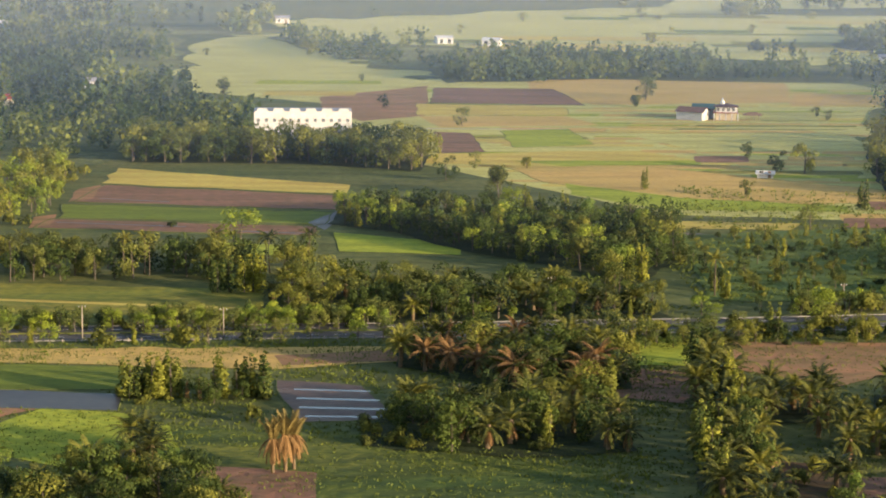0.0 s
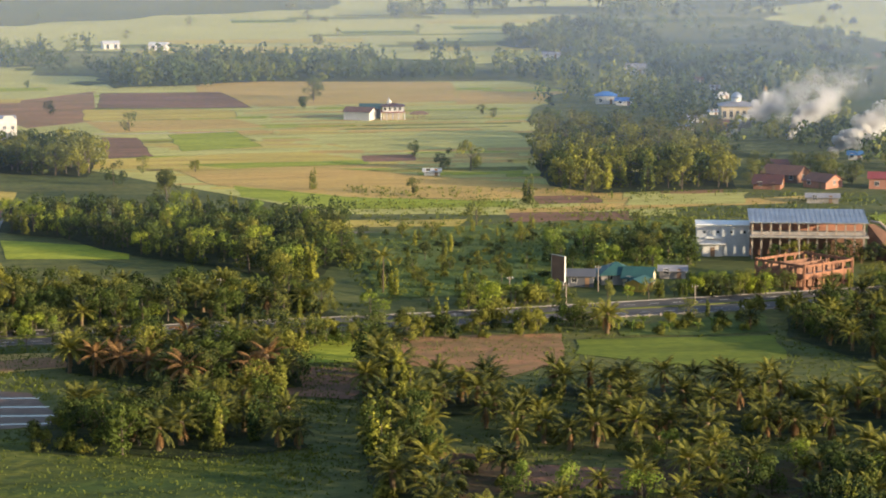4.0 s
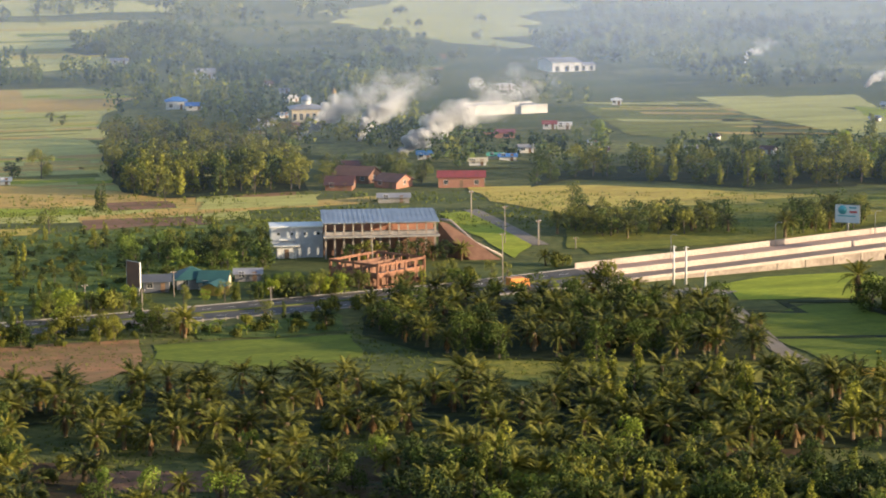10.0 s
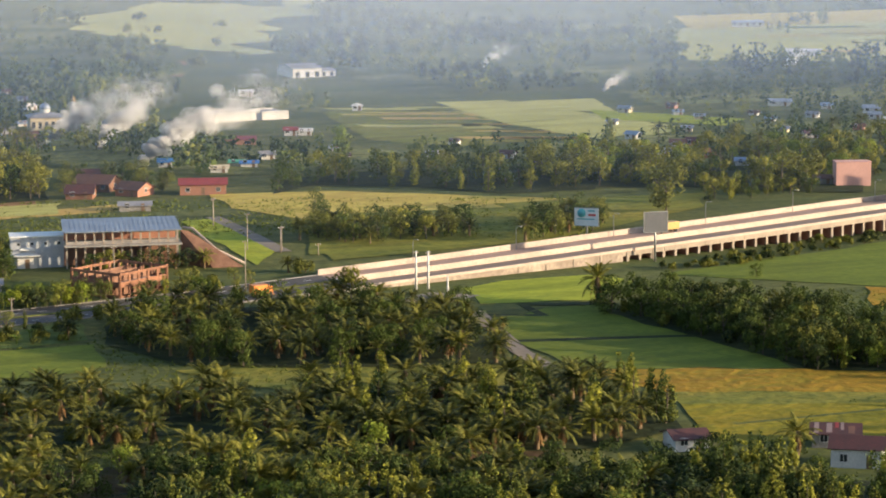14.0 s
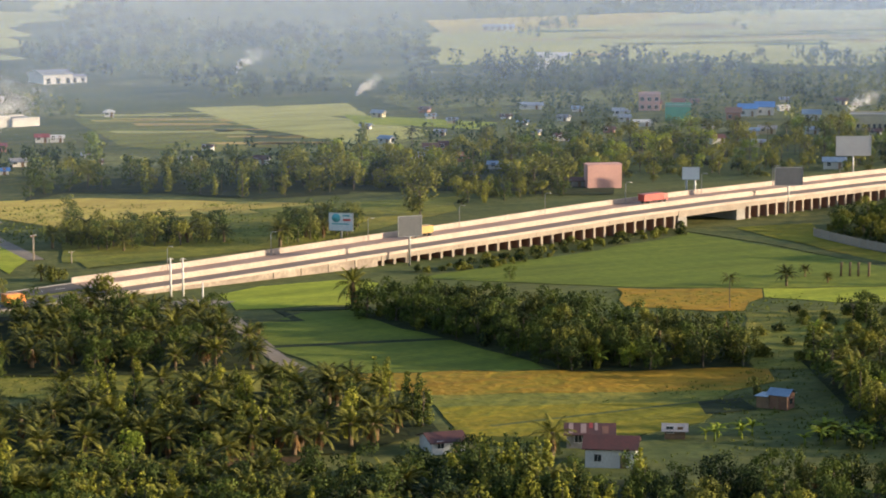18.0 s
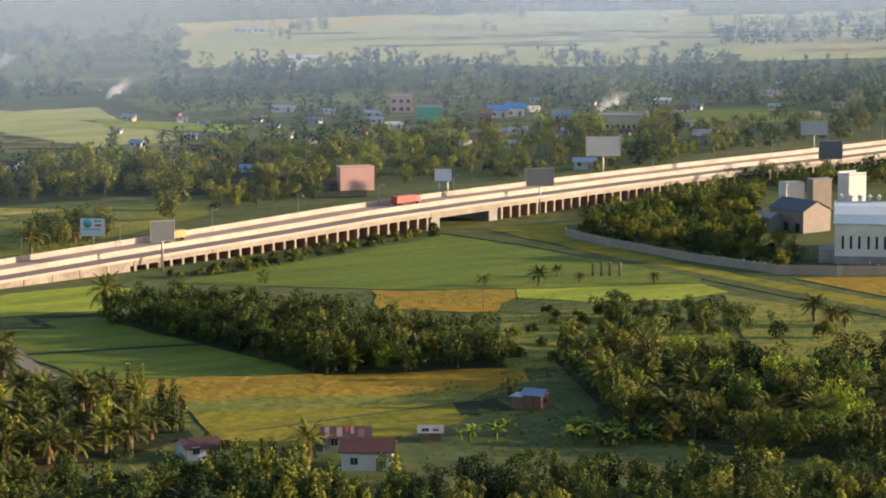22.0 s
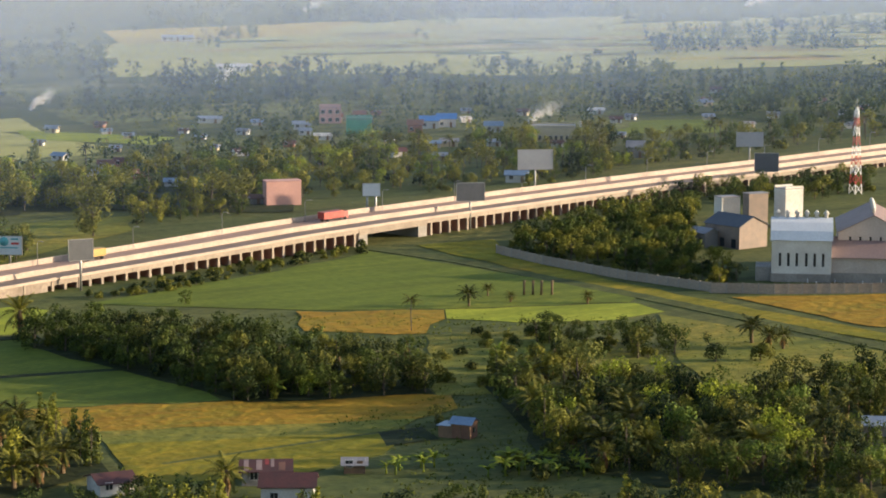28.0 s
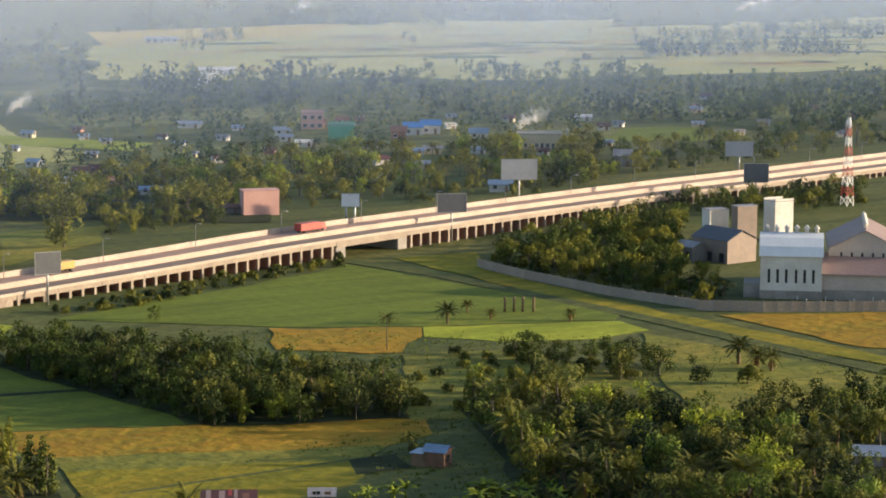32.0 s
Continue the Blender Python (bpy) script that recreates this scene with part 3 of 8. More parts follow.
def far_woods(name, poly, gap, h0, h1, label, leaf="far_leaf", count=110):
    """Distant woodland, too thick to count: crowns of leaf sprays in three greens, with clearings and taller trees."""
    rng = np.random.default_rng(len(name) + int(abs(poly[0][0]) * 7))
    protos = []
    for s in range(5):
        if s < 3:
            cs = [(rng.uniform(-0.28, 0.28), rng.uniform(-0.28, 0.28), rng.uniform(0.35, 0.85)) for _ in range(9)] + [(0, 0, 0.2), (0.15, 0.1, 0.15), (-0.15, -0.1, 0.2)]
            rs = [rng.uniform(0.13, 0.22) for _ in cs]
        else:
            cs = [(rng.uniform(-0.08, 0.08), rng.uniform(-0.08, 0.08), 0.15 + 0.09 * k) for k in range(9)]
            rs = [rng.uniform(0.1, 0.16) for _ in cs]
        v, f, o = leaf_cloud(rng, cs, rs, count, 0.1)
        protos.append((np.array(v), np.array(f), np.array(o)))
    xs, ys = [p[0] for p in poly], [p[1] for p in poly]
    tones = {leaf: ([], [], [], [0]), "far_leaf_dark": ([], [], [], [0]), "far_leaf_light": ([], [], [], [0])}
    for gy in np.arange(min(ys), max(ys), gap):
        for gx in np.arange(min(xs), max(xs), gap):
            px, py = gx + rng.uniform(-0.5, 0.5) * gap, gy + rng.uniform(-0.5, 0.5) * gap
            if not inside(px, py, poly) or not clear(px, py):
                continue
            open_land = noise.noise((px / 52, py / 130, 3.7)) + 0.35 * noise.noise((px / 17, py / 40, 9.1))
            if open_land < -0.14 and rng.random() > 0.06:
                continue
            v, f, o = protos[rng.integers(5) if rng.random() < 0.5 else rng.integers(3)]
            h, a = rng.uniform(h0, h1) * (1.22 if rng.random() < 0.15 else 1.0) * (0.92 + 0.4 * noise.noise((px / 30, py / 45, 1.3))), rng.uniform(0, 6.28)
            c, s = math.cos(a) * h, math.sin(a) * h
            mood = noise.noise((px / 26, py / 40, 6.4)) + rng.uniform(-0.45, 0.45)
            V, F, N, base = tones["far_leaf_light" if mood > 0.3 else "far_leaf_dark" if mood < -0.12 else leaf]
            V.append(np.column_stack([v[:, 0] * c - v[:, 1] * s + px, v[:, 0] * s + v[:, 1] * c + py, v[:, 2] * h]))
            N.append(np.column_stack([o[:, 0] * c / h - o[:, 1] * s / h, o[:, 0] * s / h + o[:, 1] * c / h, o[:, 2]]))
            F.append(f + base[0])
            base[0] += len(v)
    top = tagged(new(name), label, "trees", kind="stuff")
    for mat, (V, F, N, base) in tones.items():
        if V:
            me = bpy.data.meshes.new(name)
            me.from_pydata(np.concatenate(V).tolist(), [], np.concatenate(F).tolist())
            me.materials.append(MATS[mat])
            facing(me, np.concatenate(N))
            new("crowns", me).parent = top


def weeds(name, poly, count, size, label, leaf="weed_leaf", seed=1):
    """Tufts of grass and low weeds, in drifts, past counting."""
    rng = np.random.default_rng(seed)
    xs, ys = [p[0] for p in poly], [p[1] for p in poly]
    V, k = [], 0
    while k < count:
        x, y = rng.uniform(min(xs), max(xs)), rng.uniform(min(ys), max(ys))
        k += 1
        if not inside(x, y, poly) or noise.noise((x / 14, y / 22, 5.1)) < rng.uniform(-0.5, 0.35) or any(inside(x, y, b) for b in BARE):
            continue
        s = size * rng.uniform(0.5, 1.6)
        for _ in range(3):
            a = rng.uniform(0, 6.28)
            o = rng.uniform(-0.7, 0.7, 2) * s
            w = 0.35 * s
            V += [(x + o[0] - w * math.cos(a), y + o[1] - w * math.sin(a), 0), (x + o[0] + w * math.cos(a), y + o[1] + w * math.sin(a), 0),
                  (x + o[0] * 1.6 + rng.uniform(-0.3, 0.3) * s, y + o[1] * 1.6 + rng.uniform(-0.3, 0.3) * s, s * rng.uniform(0.5, 1.1))]
    me = bpy.data.meshes.new(name)
    me.from_pydata([tuple(map(float, v)) for v in V], [], [(3 * i, 3 * i + 1, 3 * i + 2) for i in range(len(V) // 3)])
    me.materials.append(MATS[leaf])
    tagged(new(name, me), label, "grass", kind="stuff")


# ---- land -------------------------------------------------------------------
LEVEL, BARE = [0.02], []


def field(name, mat, poly, label="", rim=0.0, lift=None, wobble=1.6):
    """A plot of land laid on the ground sheet, with a low earth bund round it where rim is given."""
    if not lift:
        LEVEL[0] += 0.0012
    z = lift or LEVEL[0]
    edge = []
    for k, (ax, ay) in enumerate(poly):
        bx, by = poly[(k + 1) % len(poly)]
        plain = name in ("far_plain", "woodland_floor")
        m = max(1, min(24 if plain else 12, int(math.hypot(bx - ax, by - ay) / 7)))
        for i in range(m):
            q = (ax + (bx - ax) * i / m, ay + (by - ay) * i / m)
            w, g = (16.0, 34.0) if plain else (wobble if i else 0.0, 9.0)
            edge.append((q[0] + w * noise.noise((q[0] / g, q[1] / g, 1)), q[1] + 1.5 * w * noise.noise((q[0] / g, q[1] / g, 7))))
    poly = edge
    n = len(poly)
    verts = [(x, y, z) for x, y in poly]
    faces = [tuple(range(n))]
    me = mesh_of(name, verts, faces, mat)
    if me.polygons[0].normal.z < 0:
        me.flip_normals()
    if mat in ("mud_water", "wet_soil", "dirt_path", "rice_green", "rice_mid"):
        BARE.append(poly)
    ob = tagged(new(name, me), label or "plot of farmland", "field", kind="structure")
    if rim:
        rim *= 0.65
        v, f = [], []
        for k in range(n):
            a, b = Vector((*poly[k], 0)), Vector((*poly[(k + 1) % n], 0))
            d = (b - a).normalized()
            s = d.cross(UP) * rim * 0.7
            i = len(v)
            v += [a - s, b - s, b + s, a + s, a - s * 0.5 + UP * rim * 0.45, b - s * 0.5 + UP * rim * 0.45, b + s * 0.5 + UP * rim * 0.45, a + s * 0.5 + UP * rim * 0.45]
            f += [(i, i + 1, i + 5, i + 4), (i + 2, i + 3, i + 7, i + 6), (i + 4, i + 5, i + 6, i + 7)]
        piece("bund", mesh_of("bund", v, f, "bund"), ob, label="low earth bund overgrown with grass")
    return ob


def strip(name, mat, pts, width, label, category="path", z=0.0, height=0.06):
    """A path, ditch or kerb along a line of the plan."""
    LEVEL[0] += 0.0015
    z = z or LEVEL[0]
    v, f = [], []
    for k, p in enumerate(pts):
        a, b = Vector((*pts[max(k - 1, 0)], 0)), Vector((*pts[min(k + 1, len(pts) - 1)], 0))
        s = (b - a).normalized().cross(UP) * width / 2
        c = Vector((*p, 0))
        v += [c - s + UP * z, c + s + UP * z, c - s - UP * 0.05, c + s - UP * 0.05]
        if k:
            i = 4 * (k - 1)
            f += [(i, i + 1, i + 5, i + 4), (i + 2, i, i + 4, i + 6), (i + 1, i + 3, i + 7, i + 5)]
    me = mesh_of(name, v, f, mat)
    if me.polygons[0].normal.z < 0:
        me.flip_normals()
    return tagged(new(name, me), label, category, kind="structure")


def patchwork(poly, mats, wide, deep, slant, share, seed, label):
    """Many small paddies laid out in strips, as farmers own them."""
    rng = random.Random(seed)
    xs, ys = [p[0] for p in poly], [p[1] for p in poly]
    y = min(ys)
    LEVEL[0] += 0.004
    while y < max(ys):
        d = deep * rng.uniform(0.5, 1.5)
        x = min(xs)
        while x < max(xs):
            w = wide * rng.uniform(0.4, 1.6)
            c = [(x, y), (x + w, y + slant * w), (x + w, y + d + slant * w), (x, y + d)]
            if all(inside(a, b, poly) for a, b in c) and rng.random() < share:
                field("paddy", rng.choice(mats.split()), [(a + rng.uniform(-2, 2), b + rng.uniform(-1, 1)) for a, b in c], label, 0.2 if rng.random() < 0.25 else 0.0, LEVEL[0])
            x += w * rng.uniform(1.0, 1.15)
        y += d * rng.uniform(1.0, 1.2)


ground = mesh_of("ground", [(-4500, -300, 0), (4500, -300, 0), (4500, 4500, 0), (-4500, 4500, 0)], [(0, 1, 2, 3)], "ground")
tagged(new("ground", ground), "flat grassy farmland reaching to the horizon", "ground", kind="structure")

# ---------------------------------------------------------------- highway and flyover
def edge_y(x):
    """The near edge of the highway."""
    bend = -0.12 * ((x - 520) + math.hypot(x - 520, 40)) / 2  # the flyover swings back in the east
    return ROAD[0] + ROAD[1] * x + ROAD[2] * x * x + bend


def road_frame(x):
    """A point on the near edge, the way along the road and the way across it, away from the near side."""
    d = Vector((1, (edge_y(x + 0.5) - edge_y(x - 0.5)), 0)).normalized()
    return Vector((x, edge_y(x), 0)), d, Vector((-d.y, d.x, 0))


DECK = ((178, 0.05), (208, 0.8), (235, 1.4), (277, 2.6), (322, 3.6), (357, 4.5), (390, 4.7), (450, 4.3), (550, 3.1), (650, 2.7), (900, 2.6))


def deck_z(x):
    """Height of the carriageway over the land."""
    return float(np.interp(x, [p[0] for p in DECK], [p[1] for p in DECK]))


def ribbon(name, mat, x0, x1, a0, a1, z0, z1, step=6.0, relative=True):
    """A bar along the road between two offsets across it and two heights over the deck (or the land)."""
    n = max(2, int((x1 - x0) / step) + 1)
    v, f = [], []
    for k in range(n + 1):
        x = x0 + (x1 - x0) * k / n
        p, d, s = road_frame(x)
        h = deck_z(x) if relative else 0.0
        flare = (WIDE + (SPAN - WIDE) * min(max((x - 80) / 110, 0), 1)) / WIDE if x1 <= X_RAMP else 1.0
        for a, z in ((a0, z0), (a1, z0), (a1, z1), (a0, z1)):
            q = p + s * a * flare
            zz = z + h if not (relative and z <= -90) else -0.1
            v.append((q.x, q.y, zz))
        if k:
            i = 4 * (k - 1)
            f += [(i + j, i + (j + 1) % 4, i + 4 + (j + 1) % 4, i + 4 + j) for j in range(4)]
    f += [(0, 3, 2, 1), (4 * n, 4 * n + 1, 4 * n + 2, 4 * n + 3)]
    me = mesh_of(name, v, f, mat)
    me.flip_normals()
    return me


WIDE, SPAN, MIDDLE = 15.0, 19.2, 7.2
X_WEST, X_RAMP, X_PILES, X_EAST = -260.0, 208.0, 277.0, 900.0
road = tagged(new("road", ribbon("road", "asphalt", X_WEST, X_RAMP, 0.3, WIDE - 0.3, -99, 0)), "dual carriageway of worn grey asphalt", "road", kind="structure")
for a in (0.0, WIDE - 0.3):
    piece("kerb", ribbon("kerb", "old_concrete", X_WEST, X_RAMP, a, a + 0.3, -99, 0.14), road, label="grey concrete kerb")
piece("median", ribbon("median", "ground", X_WEST, X_RAMP, 7.0, 8.0, -99, 0.2), road, label="grassy median strip")
for a in (3.6, 11.3):
    for k in range(70):
        x = -100 + k * 5.2
        if x < X_RAMP:
            piece("lane_mark", ribbon("lane_mark", "lane_paint", x, x + 2.2, a, a + 0.14, -0.01, 0.012, 3), road)
marker = boxes("marker_post", "concrete", (-0.12, -0.1, -0.1, 0.12, 0.1, 0.6))
for k in range(110):
    p, d, s = road_frame(-95 + 2.4 * k)
    q = p - s * 0.9
    piece("marker_post", marker, road, (q.x, q.y, 0), math.degrees(math.atan2(d.y, d.x)), "short pale marker post")
flyover = thing("flyover", "long pale concrete dual flyover on rows of wall piers", "bridge", kind="structure")
piece("deck", ribbon("deck", "old_concrete", X_RAMP, X_EAST, 0.55, SPAN - 0.55, -0.75, -0.1), flyover)
piece("roadway", ribbon("roadway", "asphalt_mid", X_RAMP, X_EAST, 0.45, MIDDLE - 0.3, -0.1, 0.0), flyover, label="worn dark grey carriageway")
piece("roadway", ribbon("roadway", "asphalt_warm", X_RAMP, X_EAST, MIDDLE + 0.3, SPAN - 0.45, -0.1, 0.0), flyover, label="worn brownish carriageway")
for a, text in ((MIDDLE - 0.3, "pale concrete barrier between the carriageways"), (SPAN - 0.4, "pale concrete parapet")):
    for k in range(int((X_EAST - X_RAMP) / 12)):
        x = X_RAMP + 12 * k
        piece("parapet", ribbon("parapet", "parapet", x, x + 11.95, a, a + 0.4, -0.28, 1.25), flyover, label=text)
for k in range(int((X_EAST - X_RAMP) / 12)):
    x = X_RAMP + 12 * k
    piece("edge_kerb", ribbon("edge_kerb", "parapet", x, x + 11.93, 0.05, 0.42, -0.3, 0.3), flyover, label="low stained concrete edge kerb")
for a in (0.25, SPAN - 0.65):
    for k in range(int((X_EAST - X_PILES) / 12)):
        x = X_PILES + 12 * k
        piece("fascia_beam", ribbon("fascia_beam", "concrete", x, x + 11.9, a, a + 0.4, -1.4, -0.32), flyover, label="stained concrete edge beam")
    piece("retaining_wall", ribbon("retaining_wall", "ramp_wall", X_RAMP, X_PILES, a, a + 0.4, -99, -0.31), flyover, label="concrete retaining wall with broad darker patches")
piece("fill", ribbon("fill", "old_concrete", X_RAMP, X_PILES - 0.5, 0.65, SPAN - 0.65, -99, -0.74), flyover)
for k in range(6):
    x = X_RAMP + 40 + 7.5 * k
    piece("buttress", ribbon("buttress", "concrete", x, x + 0.5, 0.1, 0.26, -99, -0.4, 2), flyover, label="slim wall rib")
piers = {}
for n in range(190):
    x = X_PILES + 1.5 + 3.45 * n
    if x > X_EAST or GAP[0] - 1 < x < GAP[1] + 1:
        continue
    p, d, s = road_frame(x)
    h, ang = round(deck_z(x), 1), math.degrees(math.atan2(d.y, d.x))
    if h not in piers:
        piers[h] = (boxes("pier", "pier_shade_concrete", (-0.3, 0.75, -0.2, 0.3, SPAN - 0.75, h - 0.7)),
                    mesh_of("pile", [(-0.34, 0.3, -0.2), (0.34, 0.3, -0.2), (0.34, 0.74, -0.2), (-0.34, 0.74, -0.2), (-0.3, 0.3, h - 1.75), (0.3, 0.3, h - 1.75), (0.3, 0.74, h - 1.75), (-0.3, 0.74, h - 1.75),
                                     (-0.5, 0.27, h - 1.4), (0.5, 0.27, h - 1.4), (0.5, 0.74, h - 1.4), (-0.5, 0.74, h - 1.4)],
                            [(0, 1, 5, 4), (1, 2, 6, 5), (2, 3, 7, 6), (3, 0, 4, 7), (4, 5, 9, 8), (5, 6, 10, 9), (6, 7, 11, 10), (7, 4, 8, 11), (8, 9, 10, 11)], "concrete"))
    piece("pier", piers[h][0], flyover, (p.x, p.y, 0), ang, "stained wall pier, reddened as warm light bounced in shade")
    piece("pile", piers[h][1], flyover, (p.x, p.y, 0), ang)
for x in GAP:
    p, d, s = road_frame(x)
    piece("abutment", boxes("abutment", "old_concrete", (-1.6, 0.4, -0.2, 1.6, SPAN - 0.4, deck_z(x) - 0.75)), flyover, (p.x, p.y, 0), math.degrees(math.atan2(d.y, d.x)), "broad concrete pier")
piece("girder", ribbon("girder", "concrete", GAP[0] - 1.5, GAP[1] + 1.5, 0.2, 0.6, -1.9, -0.33), flyover, label="deep concrete girder over the crossing")

# ---------------------------------------------------------------- buildings
def window(parent, x, y, z, w, h, axis="x", out=-1, glass="dark_glass", bars=True):
    """A window set into a wall: recess frame with panes; axis: the way along the wall."""
    t = 0.09 * out
    def bar(u0, v0, u1, v1, d0, d1):
        if axis == "x":
            return (x + u0, y + min(d0, d1), z + v0, x + u1, y + max(d0, d1), z + v1)
        return (x + min(d0, d1), y + u0, z + v0, x + max(d0, d1), y + u1, z + v1)
    w2 = w / 2
    fr = boxes("window", "white_wall", bar(-w2 - 0.08, -0.08, w2 + 0.08, 0, -t * 0.2, t), bar(-w2 - 0.08, h, w2 + 0.08, h + 0.08, -t * 0.2, t),
               bar(-w2 - 0.08, 0, -w2, h, -t * 0.2, t), bar(w2, 0, w2 + 0.08, h, -t * 0.2, t), bar(-0.03, 0, 0.03, h, -t * 0.2, t * 0.8))
    ob = piece("window", fr, parent)
    piece("pane", boxes("pane", glass, bar(-w2, 0, w2, h, -t * 0.1, t * 0.35)), ob, label="dark window pane")
    return ob


def gable_roof(name, mat, w, d, z, rise, over=0.5, thick=0.12):
    """Two slabs that meet in a ridge along x."""
    X, Y = w / 2 + over, d / 2 + over
    drop = rise * over / (d / 2)
    v = []
    for dz in (0, thick):
        v += [(-X, -Y, z - drop + dz), (X, -Y, z - drop + dz), (X, 0, z + rise + dz), (-X, 0, z + rise + dz), (X, Y, z - drop + dz), (-X, Y, z - drop + dz)]
    f = [(3, 2, 1, 0), (5, 4, 2, 3), (6, 7, 8, 9), (9, 8, 10, 11), (0, 1, 7, 6), (4, 5, 11, 10), (1, 2, 8, 7), (2, 4, 10, 8), (3, 0, 6, 9), (5, 3, 9, 11)]
    return mesh_of(name, v, f, mat)


def hip_roof(name, mat, w, d, z, rise, over=0.5, thick=0.15):
    X, Y = w / 2 + over, d / 2 + over
    r = max(w - d, 0) / 2
    v = [(-X, -Y, z), (X, -Y, z), (X, Y, z), (-X, Y, z), (-r, 0, z + rise), (r, 0, z + rise), (-X, -Y, z - thick), (X, -Y, z - thick), (X, Y, z - thick), (-X, Y, z - thick)]
    f = [(0, 1, 5, 4), (1, 2, 5), (2, 3, 4, 5), (3, 0, 4), (0, 6, 7, 1), (1, 7, 8, 2), (2, 8, 9, 3), (3, 9, 6, 0), (9, 8, 7, 6)]
    return mesh_of(name, v, f, mat)


def gable_walls(name, mat, w, d, h, rise):
    X, Y = w / 2, d / 2
    v = [(-X, -Y, -0.1), (X, -Y, -0.1), (X, Y, -0.1), (-X, Y, -0.1), (-X, -Y, h), (X, -Y, h), (X, Y, h), (-X, Y, h), (-X, 0, h + rise), (X, 0, h + rise)]
    f = [(0, 1, 5, 4), (1, 2, 6, 9, 5), (2, 3, 7, 6), (3, 0, 4, 8, 7), (4, 5, 9, 8), (6, 7, 8, 9)]
    return mesh_of(name, v, f, mat)


def house(x, y, turn, w, d, h, wall="cream_wall", roof="rust_roof", rise=1.6, label="", hip=False, near=False, group=""):
    """A small house: walls, overhanging roof, door and windows on its long sides."""
    ob = thing("house", label or "small village house with low roof", "house", (x, y, 0), turn, group)
    TAKEN.append((x, y, max(w, d) * 0.45))
    piece("wall", gable_walls("wall", wall, w, d, h, 0.02 if hip else rise), ob)
    piece("roof", (hip_roof if hip else gable_roof)("roof", roof, w, d, h, rise), ob)
    n = max(2, int(w / 3.2))
    for k in range(n):
        u = -w / 2 + w * (k + 0.5) / n
        if k == n // 2:
            piece("door", boxes("door", "timber", (u - 0.45, -d / 2 - 0.05, 0, u + 0.45, -d / 2 + 0.02, 2.05)), ob, label="brown timber door")
        else:
            window(ob, u, -d / 2, 1.0, 1.1, 1.1)
    window(ob, w / 2, 0, 1.0, 1.1, 1.1, "y", 1)
    return ob


def billboard(x, y, turn, w, h, top, board="sign_white", posts=1, label="", back=False):
    """A hoarding on steel posts: panel, frame rim, posts and braces."""
    ob = thing("billboard", label, "billboard", (x, y, 0), turn)
    TAKEN.append((x, y, 1))
    piece("panel", boxes("panel", board, (-w / 2, -0.12, top - h, w / 2, 0.12, top)), ob)
    piece("frame", boxes("frame", "steel", (-w / 2 - 0.12, -0.16, top - h - 0.12, w / 2 + 0.12, 0.16, top - h), (-w / 2 - 0.12, -0.16, top, w / 2 + 0.12, 0.16, top + 0.12),
                         (-w / 2 - 0.12, -0.16, top - h, -w / 2, 0.16, top), (w / 2, -0.16, top - h, w / 2 + 0.12, 0.16, top)), ob, label="grey steel rim")
    for k in range(posts):
        u = 0 if posts == 1 else (k - 0.5) * w * 0.5
        piece("post", tube("post", "steel", [(u, 0.3, -0.2), (u, 0.3, top - 0.3)], [0.3, 0.25], 8), ob)
        piece("brace", boxes("brace", "steel", (-w * 0.42, 0.13, top - h * 0.3, w * 0.42, 0.3, top - h * 0.3 + 0.18), (-w * 0.42, 0.13, top - h * 0.75, w * 0.42, 0.3, top - h * 0.75 + 0.18)), ob)
    return ob



# ---- larger buildings ---------------------------------------------------------
def hotel(x, y, turn, w, d, h):
    ob = thing("hotel", "long white three-storey building with stepped parapet", "building", (x, y, 0), turn)
    TAKEN.append((x, y, w * 0.5))
    piece("wall", boxes("wall", "white_wall", (-w / 2, -d / 2, -0.2, w / 2, d / 2, h)), ob)
    for k in range(6):
        u = -w / 2 + w * (k + 0.5) / 6
        piece("parapet", boxes("parapet", "white_wall", (u - 1.5, -d / 2 - 0.1, h, u + 1.5, -d / 2 + 1.2, h + 0.9)), ob)
    piece("roof", boxes("roof", "grey_roof", (-w / 2 + 0.4, -d / 2 + 1.4, h, w / 2 - 0.4, d / 2 - 0.4, h + 0.15)), ob, label="flat grey roof")
    for floor in range(3):
        for k in range(12):
            window(ob, -w / 2 + w * (k + 0.5) / 12, -d / 2, 1.0 + floor * h / 3.1, 0.9, 1.0, glass="sign_back")


def dome(name, mat, r, z, tall=1.0, sides=12):
    pts = [(0, 0, z + r * tall * math.sin(a)) for a in np.linspace(0, 1.5, 6)] + [(0, 0, z + r * tall * 1.35)]
    return tube(name, mat, pts, [r * math.cos(a) for a in np.linspace(0, 1.5, 6)] + [0.03], sides)


